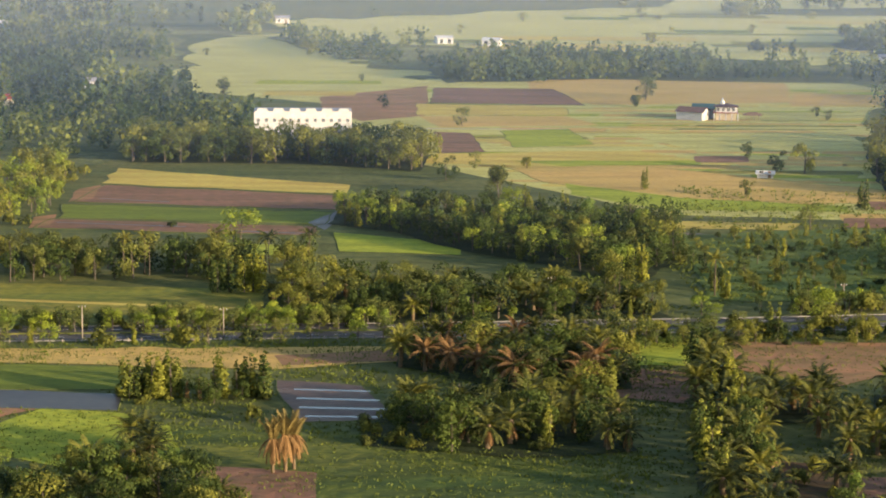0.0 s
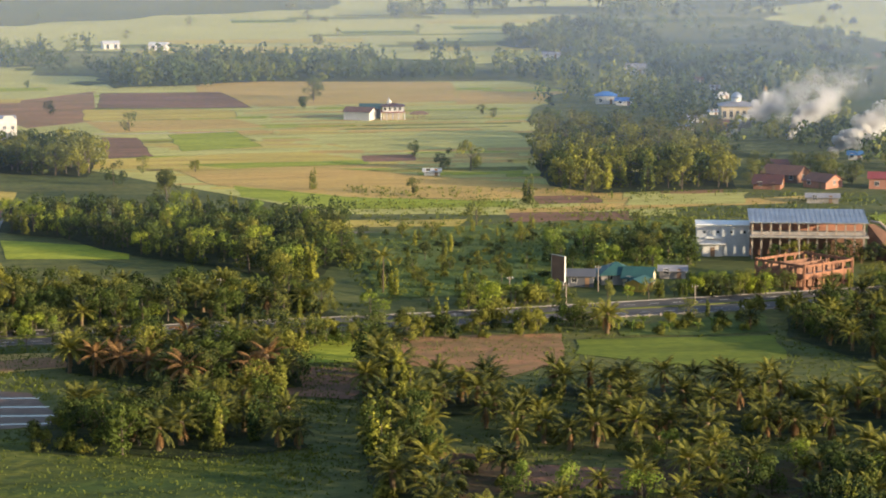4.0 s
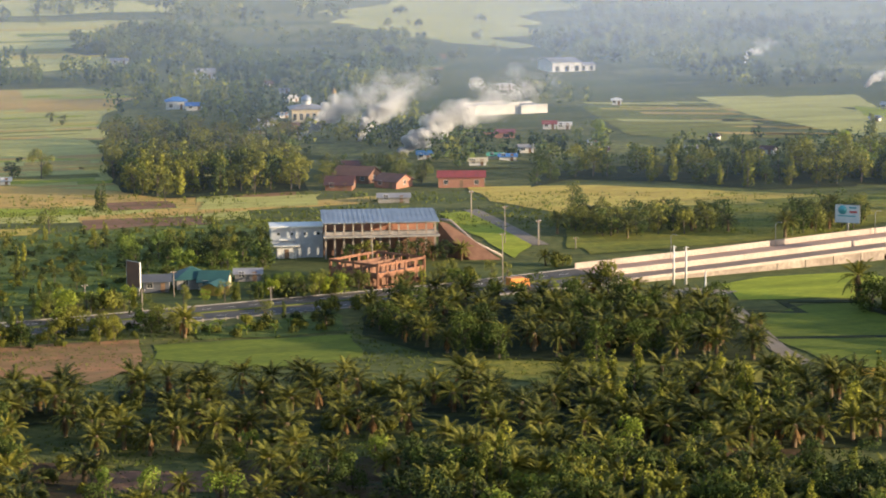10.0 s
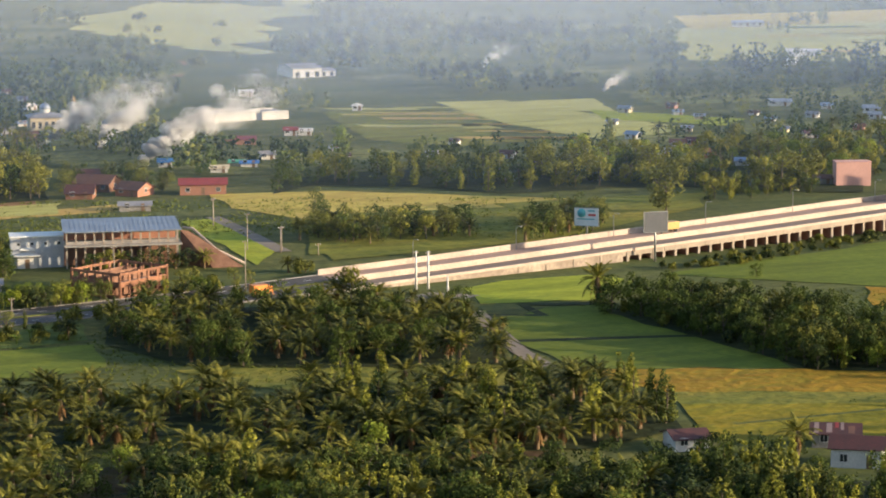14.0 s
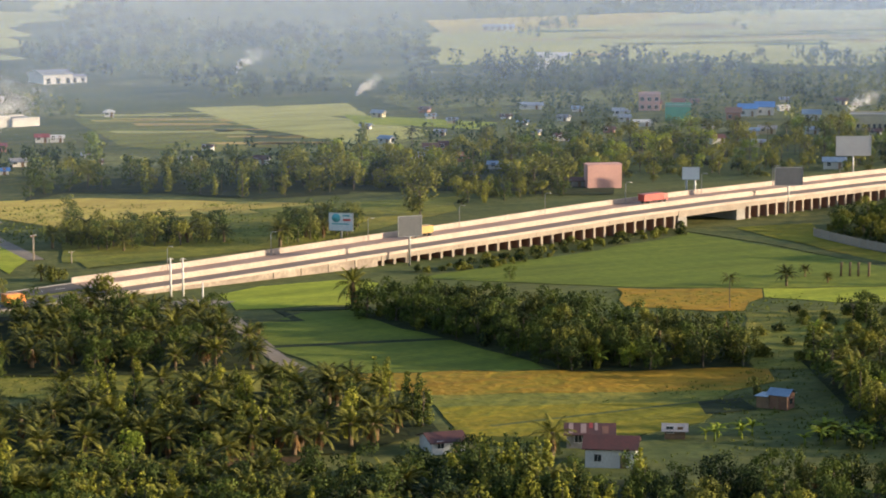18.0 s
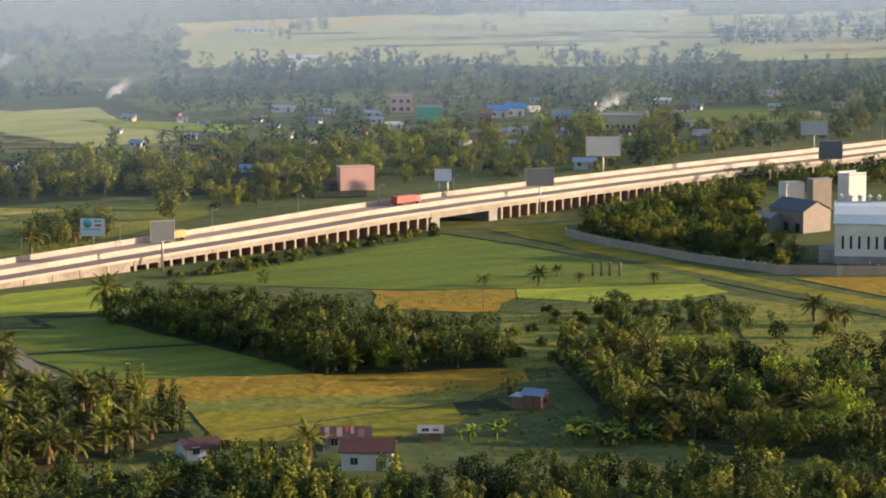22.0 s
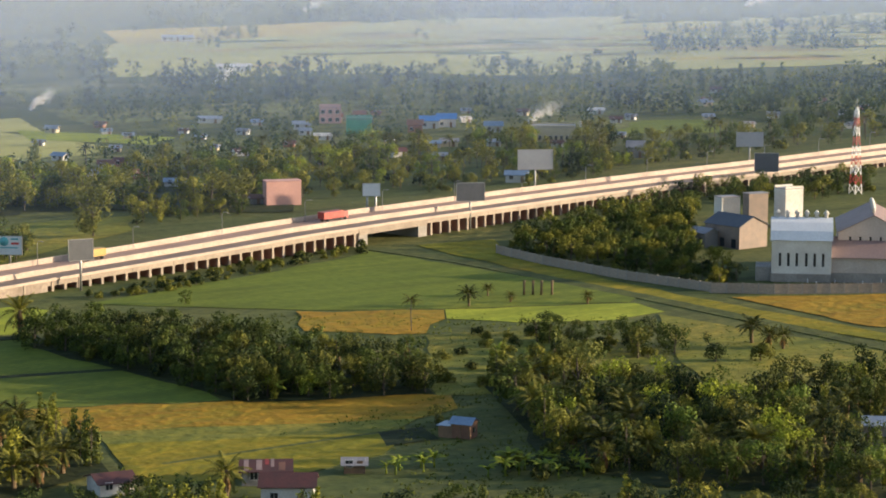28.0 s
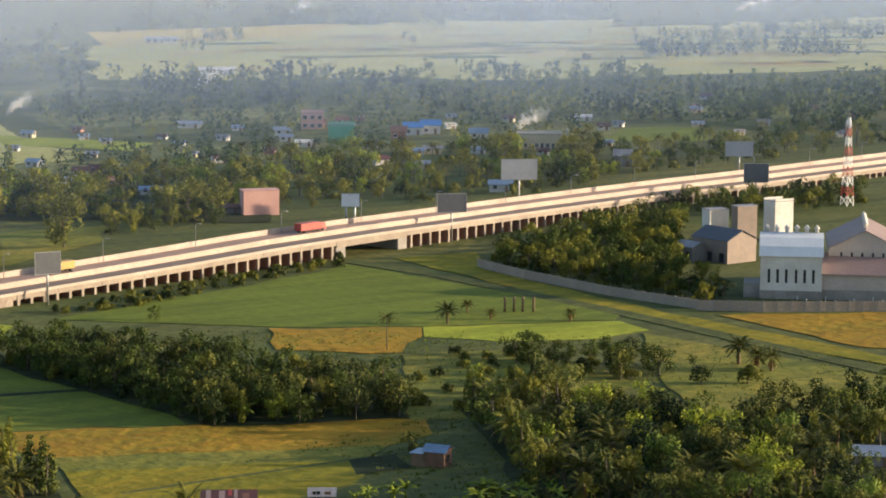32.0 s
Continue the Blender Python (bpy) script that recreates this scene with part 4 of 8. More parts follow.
def temple(x, y, turn):
    ob = thing("temple", "white and red hall with small spired tower in open fields", "building", (x, y, 0), turn)
    TAKEN.append((x, y, 13))
    piece("wall", gable_walls("wall", "white_wall", 9.5, 6, 3.0, 1.2), ob, (-5.5, -1, 0), -24, "white side hall")
    piece("roof", gable_roof("roof", "tile_roof", 9.5, 6, 3.0, 1.3, 0.5), ob, (-5.5, -1, 0), -24, "orange-brown pitched roof")
    piece("wall", boxes("wall", "cream_wall", (-3.4, -2.4, -0.1, 3.4, 3.6, 2.6)), ob, (5.6, 0, 0))
    piece("terrace", boxes("terrace", "red_roof", (-4.2, -3.6, 2.6, 4.2, 3.8, 2.85)), ob, (5.6, 0, 0), 0, "red terrace edge")
    piece("upper_wall", boxes("upper_wall", "white_wall", (-3.4, -3, 2.85, 3.8, 3, 4.7)), ob, (5.6, 0, 0))
    piece("roof", hip_roof("roof", "rust_roof", 7.4, 6.4, 4.75, 0.9), ob, (5.6, 0, 0), 0, "red hipped roof")
    piece("spire", tube("spire", "white_wall", [(0, 0, 5.2), (0, 0, 6.2), (0, 0, 6.5), (0, 0, 7.6)], [0.8, 0.75, 0.4, 0.08], 8), ob, (4.4, 0, 0), 0, "small white spire")
    for k in range(5):
        piece("column", tube("column", "white_wall", [(-4.0 + 2.0 * k, -3.4, 0), (-4.0 + 2.0 * k, -3.4, 2.6)], [0.2, 0.18], 8), ob, (5.6, 0, 0))
        if k < 4:
            window(ob, 3.0 + 1.7 * k, -3.0, 3.3, 0.8, 1.0)
    piece("wall", gable_walls("wall", "old_concrete", 7, 6, 3.4, 1.2), ob, (-2, 7, 0), 0, "grey rear hall")
    piece("roof", gable_roof("roof", "teal_roof", 7, 6, 3.4, 1.3, 0.5), ob, (-2, 7, 0), 0, "dark teal pitched roof")
    for k in range(4):
        piece("pavilion_post", boxes("pavilion_post", "timber", (12.6 + 1.3 * k, -2, 0, 12.8 + 1.3 * k, -1.8, 2.0)), ob)
    piece("pavilion_roof", hip_roof("pavilion_roof", "timber", 5.6, 3.4, 2.0, 1.0), ob, (14.6, -0.6, 0))


def market_hall(x, y, turn, w=25.5, d=11.0):
    """Two open floors on columns under one long zinc roof, with a projecting slab, a side wing and an outer stair ramp."""
    ob = thing("hall", "unfinished two-storey concrete hall with open floors and long zinc roof", "building", (x, y, 0), turn)
    TAKEN.append((x, y, 15))
    z1, z2 = 5.5, 8.5
    piece("back_wall", boxes("back_wall", "cream_wall", (-w / 2, d / 2 - 0.4, 0, w / 2, d / 2, z2 + 0.4)), ob)
    piece("inner_wall", boxes("inner_wall", "brick_dark", (-w / 2, 0.4, 0, w / 2, 0.7, z1 - 0.4)), ob)
    # orange of this upper wall stands in for warm light inside the gallery
    piece("inner_wall", boxes("inner_wall", "orange_wall", (-w / 2, 2.0, z1, w / 2, 2.3, z2)), ob)
    piece("floor_slab", boxes("floor_slab", "old_concrete", (-w / 2 - 0.3, -d / 2 - 1.8, z1 - 0.4, w / 2 + 0.6, d / 2, z1)), ob, label="projecting stained floor slab")
    piece("roof", mesh_of("roof", [(-w / 2 - 0.5, -d / 2 - 0.9, z2), (w / 2 + 0.6, -d / 2 - 0.9, z2), (w / 2 + 0.2, d / 2, z2 + 1.5), (-w / 2 - 0.3, d / 2, z2 + 1.5),
                                   (-w / 2 - 0.5, -d / 2 - 0.9, z2 - 0.2), (w / 2 + 0.6, -d / 2 - 0.9, z2 - 0.2), (w / 2 + 0.2, d / 2, z2 + 1.2), (-w / 2 - 0.3, d / 2, z2 + 1.2)],
                          [(0, 1, 2, 3), (7, 6, 5, 4), (4, 5, 1, 0), (5, 6, 2, 1), (6, 7, 3, 2), (7, 4, 0, 3)], "zinc"), ob, label="long sloping grey-blue zinc roof")
    for k in range(24):
        u = -w / 2 + 0.2 + (w + 0.2) * k / 23
        zf, zb = z2 + 0.02, z2 + 1.52
        piece("roof_rib", mesh_of("roof_rib", [(u, -d / 2 - 0.9, zf), (u + 0.06, -d / 2 - 0.9, zf), (u + 0.06, d / 2, zb), (u, d / 2, zb), (u, -d / 2 - 0.9, zf + 0.05), (u + 0.06, -d / 2 - 0.9, zf + 0.05), (u + 0.06, d / 2, zb + 0.05), (u, d / 2, zb + 0.05)],
                                  [(4, 5, 6, 7), (0, 1, 5, 4), (1, 2, 6, 5), (3, 0, 4, 7)], "zinc"), ob)
    for k in range(13):
        u = -w / 2 + 0.3 + (w - 0.6) * k / 12
        piece("column", boxes("column", "concrete", (u - 0.2, -d / 2, z1, u + 0.2, -d / 2 + 0.4, z2 - 0.1)), ob)
        piece("column", boxes("column", "concrete", (u - 0.22, -d / 2 + 0.2, -0.1, u + 0.22, -d / 2 + 0.64, z1 - 0.4)), ob)
        if k < 12:
            piece("railing", boxes("railing", "old_concrete", (u + 0.2, -d / 2 + 0.05, z1, u + (w - 0.6) / 12 - 0.2, -d / 2 + 0.25, z1 + 0.75)), ob)
    piece("lintel", boxes("lintel", "concrete", (-w / 2, -d / 2 - 0.05, z2 - 0.5, w / 2, -d / 2 + 0.45, z2 - 0.1)), ob)
    wing = piece("side_wing", boxes("side_wing", "sign_pale", (-w / 2 - 12, -1.5, 0, -w / 2 - 0.1, d / 2, 7.0)), ob, label="plain grey-white side wing")
    for k in range(4):
        piece("vent", boxes("vent", "dark_glass", (-w / 2 - 10.5 + 3 * k, -1.56, 5.2, -w / 2 - 9.9 + 3 * k, -1.48, 5.8)), wing)
    piece("roof_edge", boxes("roof_edge", "sign_white", (-w / 2 - 12.2, -1.8, 7.0, -w / 2, d / 2 + 0.2, 7.25)), wing)
    piece("stair_wall", mesh_of("stair_wall", [(w / 2 + 0.6, -3.5, z2 - 0.6), (w / 2 + 2.6, -3.5, z2 - 0.8), (w / 2 + 14, -10.5, 0.2), (w / 2 + 7, -10.5, 0.2),
                                               (w / 2 + 0.6, -3.5, 0), (w / 2 + 2.6, -3.5, 0), (w / 2 + 14, -10.5, -0.2), (w / 2 + 7, -10.5, -0.2)],
                                [(0, 1, 2, 3), (4, 5, 1, 0), (5, 6, 2, 1), (6, 7, 3, 2), (7, 4, 0, 3)], "brick_dark"), ob, label="sloping stair ramp of dark masonry")
    piece("handrail", tube("handrail", "parapet", [(w / 2 + 1.2, -2.6, z2 - 0.1), (w / 2 + 3.4, -3.6, z2 - 0.3), (w / 2 + 8.5, -6.8, 3.6), (w / 2 + 14.4, -10.4, 0.8)], [0.3] * 4, 6), ob, label="pale sloping handrail")


def kiosk(x, y, turn):
    ob = thing("pavilion", "small white pavilion with stepped roofs", "building", (x, y, 0), turn)
    TAKEN.append((x, y, 4))
    piece("wall", boxes("wall", "white_wall", (-2.2, -2, -0.1, 2.2, 2, 3)), ob)
    piece("roof", hip_roof("roof", "white_wall", 5, 5, 3.0, 1.0), ob)
    piece("roof", hip_roof("roof", "white_wall", 3, 3, 4.2, 1.1, 0.3), ob)
    piece("drum", boxes("drum", "white_wall", (-1, -1, 3.5, 1, 1, 4.2)), ob)
    piece("door", boxes("door", "timber", (-0.5, -2.06, 0, 0.5, -1.98, 2.1)), ob)


def brick_ruin(x, y, turn, w=13.5, d=15.0, h=5.6):
    """A roofless two-storey brick shell with rows of window holes."""
    ob = thing("unfinished_building", "roofless orange brick shell with empty window openings", "building", (x, y, 0), turn)
    TAKEN.append((x, y, 9))
    for side, (length, ax) in enumerate(((w, "x"), (d, "y"), (w, "x"), (d, "y"))):
        n = 6 if ax == "x" else 5
        for k in range(n + 1):
            u = -length / 2 + length * k / n
            b = (u - 0.32, -0.15, -0.1, u + 0.32, 0.15, h - 0.25 * ((k * 7 + side) % 3))
            at = ((0, -d / 2), (w / 2, 0), (0, d / 2), (-w / 2, 0))[side]
            piece("pier", boxes("pier", "brick", b), ob, (at[0], at[1], 0), 90 if ax == "y" else 0)
        for z0, z1 in ((-0.1, 0.7), (2.4, 3.5), (h - 0.7, h - 0.2)):
            piece("band", boxes("band", "brick", (-length / 2, -0.12, z0, length / 2, 0.12, z1)), ob, ((0, -d / 2), (w / 2, 0), (0, d / 2), (-w / 2, 0))[side] + (0,), 90 if ax == "y" else 0)
    for k in range(3):
        piece("cross_wall", boxes("cross_wall", "brick_dark", (-w / 2 + w * (k + 1) / 4 - 0.1, -d / 2, -0.1, -w / 2 + w * (k + 1) / 4 + 0.1, d / 2, h - 1.0)), ob)
    piece("slab", boxes("slab", "old_concrete", (-w / 2, -d / 2, 2.75, w / 2, d / 2, 2.95)), ob)


def mosque(x, y, turn):
    ob = thing("mosque", "village mosque with silver dome and low dark roof", "mosque", (x, y, 0), turn)
    TAKEN.append((x, y, 7))
    piece("wall", boxes("wall", "cream_wall", (-5.5, -5, -0.1, 5.5, 5, 5)), ob)
    piece("roof", hip_roof("roof", "grey_roof", 11, 10, 5, 1.6, 0.8), ob)
    piece("drum", tube("drum", "white_wall", [(0, 0, 5.6), (0, 0, 7.6)], [1.7, 1.7], 14), ob)
    piece("dome", dome("dome", "zinc", 1.9, 7.4, 1.05, 14), ob, label="silver metal dome")
    piece("finial", tube("finial", "steel", [(0, 0, 10.4), (0, 0, 12.4)], [0.08, 0.03], 5), ob)
    for k in range(5):
        window(ob, -4.4 + 2.2 * k, -5, 1.2, 1.1, 2.2)


def minaret(x, y, h):
    ob = thing("minaret", "slender white minaret with pointed cap", "tower", (x, y, 0))
    TAKEN.append((x, y, 2))
    piece("shaft", tube("shaft", "white_wall", [(0, 0, -0.2), (0, 0, h * 0.8)], [0.9, 0.65], 10), ob)
    piece("gallery", tube("gallery", "white_wall", [(0, 0, h * 0.66), (0, 0, h * 0.68), (0, 0, h * 0.71)], [0.7, 1.2, 1.2], 10), ob)
    piece("cap", tube("cap", "yellow_paint", [(0, 0, h * 0.8), (0, 0, h * 0.86), (0, 0, h)], [0.75, 0.7, 0.03], 10), ob, label="golden pointed cap")


def block(name, x, y, turn, w, d, h, wall, label, roof="grey_roof", floors=2, cols=4, blank=False, parapet=0.5):
    """A flat-roofed building with rows of windows."""
    ob = thing(name, label, "building", (x, y, 0), turn)
    TAKEN.append((x, y, max(w, d) * 0.48))
    piece("wall", boxes("wall", wall, (-w / 2, -d / 2, -0.2, w / 2, d / 2, h)), ob)
    piece("roof", boxes("roof", roof, (-w / 2 - 0.15, -d / 2 - 0.15, h, w / 2 + 0.15, d / 2 + 0.15, h + 0.18)), ob)
    if parapet:
        piece("parapet", boxes("parapet", wall, (-w / 2, -d / 2, h + 0.18, w / 2, -d / 2 + 0.25, h + 0.18 + parapet), (-w / 2, d / 2 - 0.25, h + 0.18, w / 2, d / 2, h + 0.18 + parapet)), ob)
    if not blank:
        for i in range(floors):
            for k in range(cols):
                window(ob, -w / 2 + w * (k + 0.5) / cols, -d / 2, 0.9 + i * h / floors, min(1.4, w / cols * 0.5), min(1.4, h / floors * 0.45))
    return ob


def long_shed(x, y, turn, w, d, h, wall="white_wall", roof="white_wall", rise=1.5, label=""):
    ob = thing("shed", label, "shed", (x, y, 0), turn)
    TAKEN.append((x, y, max(w, d) * 0.4))
    piece("wall", gable_walls("wall", wall, w, d, h, rise), ob)
    piece("roof", gable_roof("roof", roof, w, d, h, rise, 0.4), ob)
    n = max(2, int(w / 4))
    for k in range(n):
        piece("opening", boxes("opening", "dark_glass", (-w / 2 + w * (k + 0.3) / n, -d / 2 - 0.03, 0.2, -w / 2 + w * (k + 0.7) / n, -d / 2 + 0.02, min(2.4, h - 0.4))), ob)
    return ob


def factory(x, y, turn):
    """A rice mill: white hall with slit windows and roof ventilators, wings, a lift tower and a grey warehouse."""
    ob = thing("mill_hall", "white mill hall with slit windows and roof ventilators", "factory", (x, y, 0), turn)
    TAKEN.append((x, y, 11))
    w, d, h = 13.4, 16.0, 9.6
    piece("wall", boxes("wall", "white_wall", (-w / 2, -d / 2, 1.9, w / 2, d / 2, h)), ob)
    piece("plinth", boxes("plinth", "old_concrete", (-w / 2 - 0.1, -d / 2 - 0.1, -0.2, w / 2 + 0.1, d / 2 + 0.1, 1.9)), ob, label="grey concrete plinth")
    pts = [(-d / 2 - 0.5, h - 0.1), (-d / 2 + 1.2, h + 1.9), (-d / 2 + 4.0, h + 3.5), (0, h + 4.2), (d / 2 - 2, h + 2.4), (d / 2 + 0.4, h - 0.1)]
    v = [(sx * (w / 2 + 0.3), a, b) for a, b in pts for sx in (-1, 1)]
    f = [(2 * k, 2 * k + 1, 2 * k + 3, 2 * k + 2) for k in range(5)] + [(0, 2, 4, 6, 8, 10), (11, 9, 7, 5, 3, 1), (0, 10, 11, 1)]
    piece("roof", mesh_of("roof", v, f, "sign_white"), ob, label="curved pale metal roof")
    for k in range(6):
        u = -w / 2 + 1.2 + (w - 2.4) * k / 5
        vent = piece("ventilator", tube("ventilator", "white_wall", [(u, 0, h + 3.8), (u, 0, h + 5.0), (u, 0, h + 5.1), (u, 0, h + 5.9)], [0.42, 0.42, 0.75, 0.08], 9), ob)
    for k in range(6):
        u = -w / 2 + 1.9 + (w - 4.0) * k / 5 + (0.0 if k < 3 else 0.25)
        piece("slit_window", boxes("slit_window", "dark_glass", (u - 0.28, -d / 2 - 0.04, 3.6, u + 0.28, -d / 2 + 0.05, 6.6)), ob, label="tall narrow dark window")
    piece("porch", boxes("porch", "old_concrete", (-w / 2 - 3.6, -d / 2 + 1, -0.1, -w / 2 - 0.1, -d / 2 + 9, 3.2)), ob, label="low grey lean-to")
    piece("side_roof", mesh_of("side_roof", [(w / 2, -d / 2 + 0.3, 5.7), (w / 2 + 30, -d / 2 + 0.3, 5.7), (w / 2 + 30, -d / 2 + 9, 9.4), (w / 2, -d / 2 + 9, 9.4), (w / 2, -d / 2 + 0.3, 5.5), (w / 2 + 30, -d / 2 + 0.3, 5.5), (w / 2 + 30, -d / 2 + 9, 9.2), (w / 2, -d / 2 + 9, 9.2)],
                               [(0, 1, 2, 3), (7, 6, 5, 4), (4, 5, 1, 0), (5, 6, 2, 1), (6, 7, 3, 2)], "pink_sheet"), ob, label="dull pink sheet roof of the side aisle")
    piece("side_wall", boxes("side_wall", "old_concrete", (w / 2, -d / 2 + 0.7, -0.1, w / 2 + 30, -d / 2 + 1.2, 2.2)), ob)
    piece("side_wall", boxes("side_wall", "cream_grey", (w / 2, -d / 2 + 0.8, 2.2, w / 2 + 30, -d / 2 + 1.2, 5.6)), ob, label="pale pinkish aisle wall")
    tall = piece("rear_hall", gable_walls("rear_hall", "cream_grey", 26, 16, 10.5, 4.0), ob, (w / 2 + 9.5, d / 2 + 4.5, 0), 90, "tall grey-pink rear hall")
    piece("rear_roof", gable_roof("rear_roof", "pink_sheet", 26, 16, 10.5, 4.0, 0.4), ob, (w / 2 + 9.5, d / 2 + 4.5, 0), 90)
    for k in range(5):
        piece("slit_window", boxes("slit_window", "dark_glass", (w / 2 + 4.0 + 2.3 * k, d / 2 - 8.6, 6.0, w / 2 + 4.45 + 2.3 * k, d / 2 - 8.45, 9.6)), ob)
        piece("ventilator", tube("ventilator", "white_wall", [(w / 2 + 9.5, d / 2 - 4 + 4 * k, 14.3), (w / 2 + 9.5, d / 2 - 4 + 4 * k, 15.4), (w / 2 + 9.5, d / 2 - 4 + 4 * k, 15.5), (w / 2 + 9.5, d / 2 - 4 + 4 * k, 16.2)], [0.4, 0.4, 0.7, 0.08], 8), ob)


def mast(x, y, h):
    """A red and white lattice mast."""
    ob = thing("lattice_mast", "tall red and white steel lattice mast with antennas", "mast", (x, y, 0))
    n = 9
    for k in range(n):
        z0, z1 = h * k / n, h * (k + 1) / n
        r0, r1 = 1.3 - 1.0 * k / n, 1.3 - 1.0 * (k + 1) / n
        c = [(sx, sy) for sx, sy in ((-1, -1), (1, -1), (1, 1), (-1, 1))]
        v, f = [], []
        def bar(a, b, t=0.07):
            i = len(v)
            a, b = Vector(a), Vector(b)
            u = (b - a).orthogonal().normalized() * t
            w_ = (b - a).normalized().cross(u)
            for p in (a, b):
                v.extend([p + u, p + w_, p - u, p - w_])
            f.extend([(i + j, i + (j + 1) % 4, i + 4 + (j + 1) % 4, i + 4 + j) for j in range(4)])
        for j in range(4):
            (ax, ay), (bx, by) = c[j], c[(j + 1) % 4]
            bar((ax * r0, ay * r0, z0), (ax * r1, ay * r1, z1), 0.1)
            bar((ax * r0, ay * r0, z0), (bx * r1, by * r1, z1))
            bar((bx * r0, by * r0, z0), (ax * r1, ay * r1, z1))
        piece("mast_section", mesh_of("mast_section", v, f, "red_paint" if k % 2 else "sign_white"), ob)
    for a in (0, 120, 240):
        piece("antenna", boxes("antenna", "sign_white", (0.5, -0.15, h - 3.2, 0.8, 0.15, h - 1.0)), ob, (0, 0, 0), a, "white panel antenna")
    piece("rod", tube("rod", "steel", [(0, 0, h - 0.2), (0, 0, h + 2.5)], [0.06, 0.03], 5), ob)


def pole(x, y, h, arms=1, turn=0.0, mat="concrete", r=0.14):
    ob = thing("utility_pole", "slim pale concrete utility pole", "pole", (x, y, 0), turn, "utility poles")
    piece("shaft", tube("shaft", mat, [(0, 0, -0.2), (0, 0, h)], [r, r * 0.64], 7), ob)
    for k in range(arms):
        piece("crossarm", boxes("crossarm", "timber", (-0.7, -0.04, h - 0.48 - 0.7 * k, 0.7, 0.04, h - 0.4 - 0.7 * k)), ob)
        for u in (-0.6, 0.6):
            piece("insulator", tube("insulator", "sign_white", [(u, 0, h - 0.4 - 0.7 * k), (u, 0, h - 0.12 - 0.7 * k)], [0.06, 0.04], 5), ob)


def lamp(x, y, z, turn, h=7.0):
    ob = thing("street_lamp", "thin grey street lamp on the flyover", "lamp", (x, y, z), turn, "street lamps")
    piece("shaft", tube("shaft", "steel", [(0, 0, -0.1), (0, 0, h * 0.9), (0, -0.5, h), (0, -1.6, h + 0.1)], [0.11, 0.08, 0.06, 0.05], 6), ob)
    piece("lamp_head", boxes("lamp_head", "steel", (-0.12, -2.1, h + 0.02, 0.12, -1.5, h + 0.16)), ob)


def truck(name, x, y, z, turn, length, paint, box_mat, label):
    ob = thing(name, label, "vehicle", (x, y, z), turn)
    L = length
    piece("cab", mesh_of("cab", [(L * 0.3, -1.05, 0.5), (L * 0.5, -1.05, 0.5), (L * 0.5, 1.05, 0.5), (L * 0.3, 1.05, 0.5), (L * 0.3, -1.0, 2.3), (L * 0.46, -1.0, 2.3), (L * 0.46, 1.0, 2.3), (L * 0.3, 1.0, 2.3)],
                         [(3, 2, 1, 0), (4, 5, 6, 7), (0, 1, 5, 4), (1, 2, 6, 5), (2, 3, 7, 6), (3, 0, 4, 7)], paint), ob)
    piece("cargo_box", boxes("cargo_box", box_mat, (-L * 0.5, -1.15, 0.85, L * 0.28, 1.15, 2.6)), ob)
    piece("chassis", boxes("chassis", "rubber", (-L * 0.48, -0.5, 0.45, L * 0.45, 0.5, 0.8)), ob)
    piece("windscreen", boxes("windscreen", "dark_glass", (L * 0.47, -0.9, 1.4, L * 0.49, 0.9, 2.1)), ob)
    for u in (-0.33, 0.36):
        for sy in (-1, 1):
            w = piece("wheel", tube("wheel", "rubber", [(L * u, sy * 1.08, 0.48), (L * u, sy * 0.82, 0.48)], [0.48, 0.48], 12), ob)


def hut(x, y, turn):
    ob = thing("field_hut", "small field hut of planks with blue-grey zinc roof", "hut", (x, y, 0), turn)
    TAKEN.append((x, y, 4))
    piece("wall", gable_walls("wall", "brick_dark", 3.4, 3.2, 2.6, 0.6), ob)
    piece("roof", gable_roof("roof", "blue_zinc", 3.4, 3.2, 2.6, 0.75, 0.4, 0.05), ob)
    piece("lean_to_roof", boxes("lean_to_roof", "blue_zinc", (-4.2, -2.0, 2.0, -1.9, 2.0, 2.08)), ob)
    piece("lean_to_wall", boxes("lean_to_wall", "timber", (-3.9, -1.7, 0, -3.8, 1.7, 2.0), (-3.9, -1.7, 0, -1.7, -1.6, 2.0)), ob)
    for u in (-1.6, 0, 1.6):
        piece("plank", boxes("plank", "timber", (u - 0.08, -1.68, 0, u + 0.08, -1.58, 2.6)), ob)
    piece("opening", boxes("opening", "dark_glass", (1.69, -0.5, 0.9, 1.73, 0.6, 1.8)), ob)


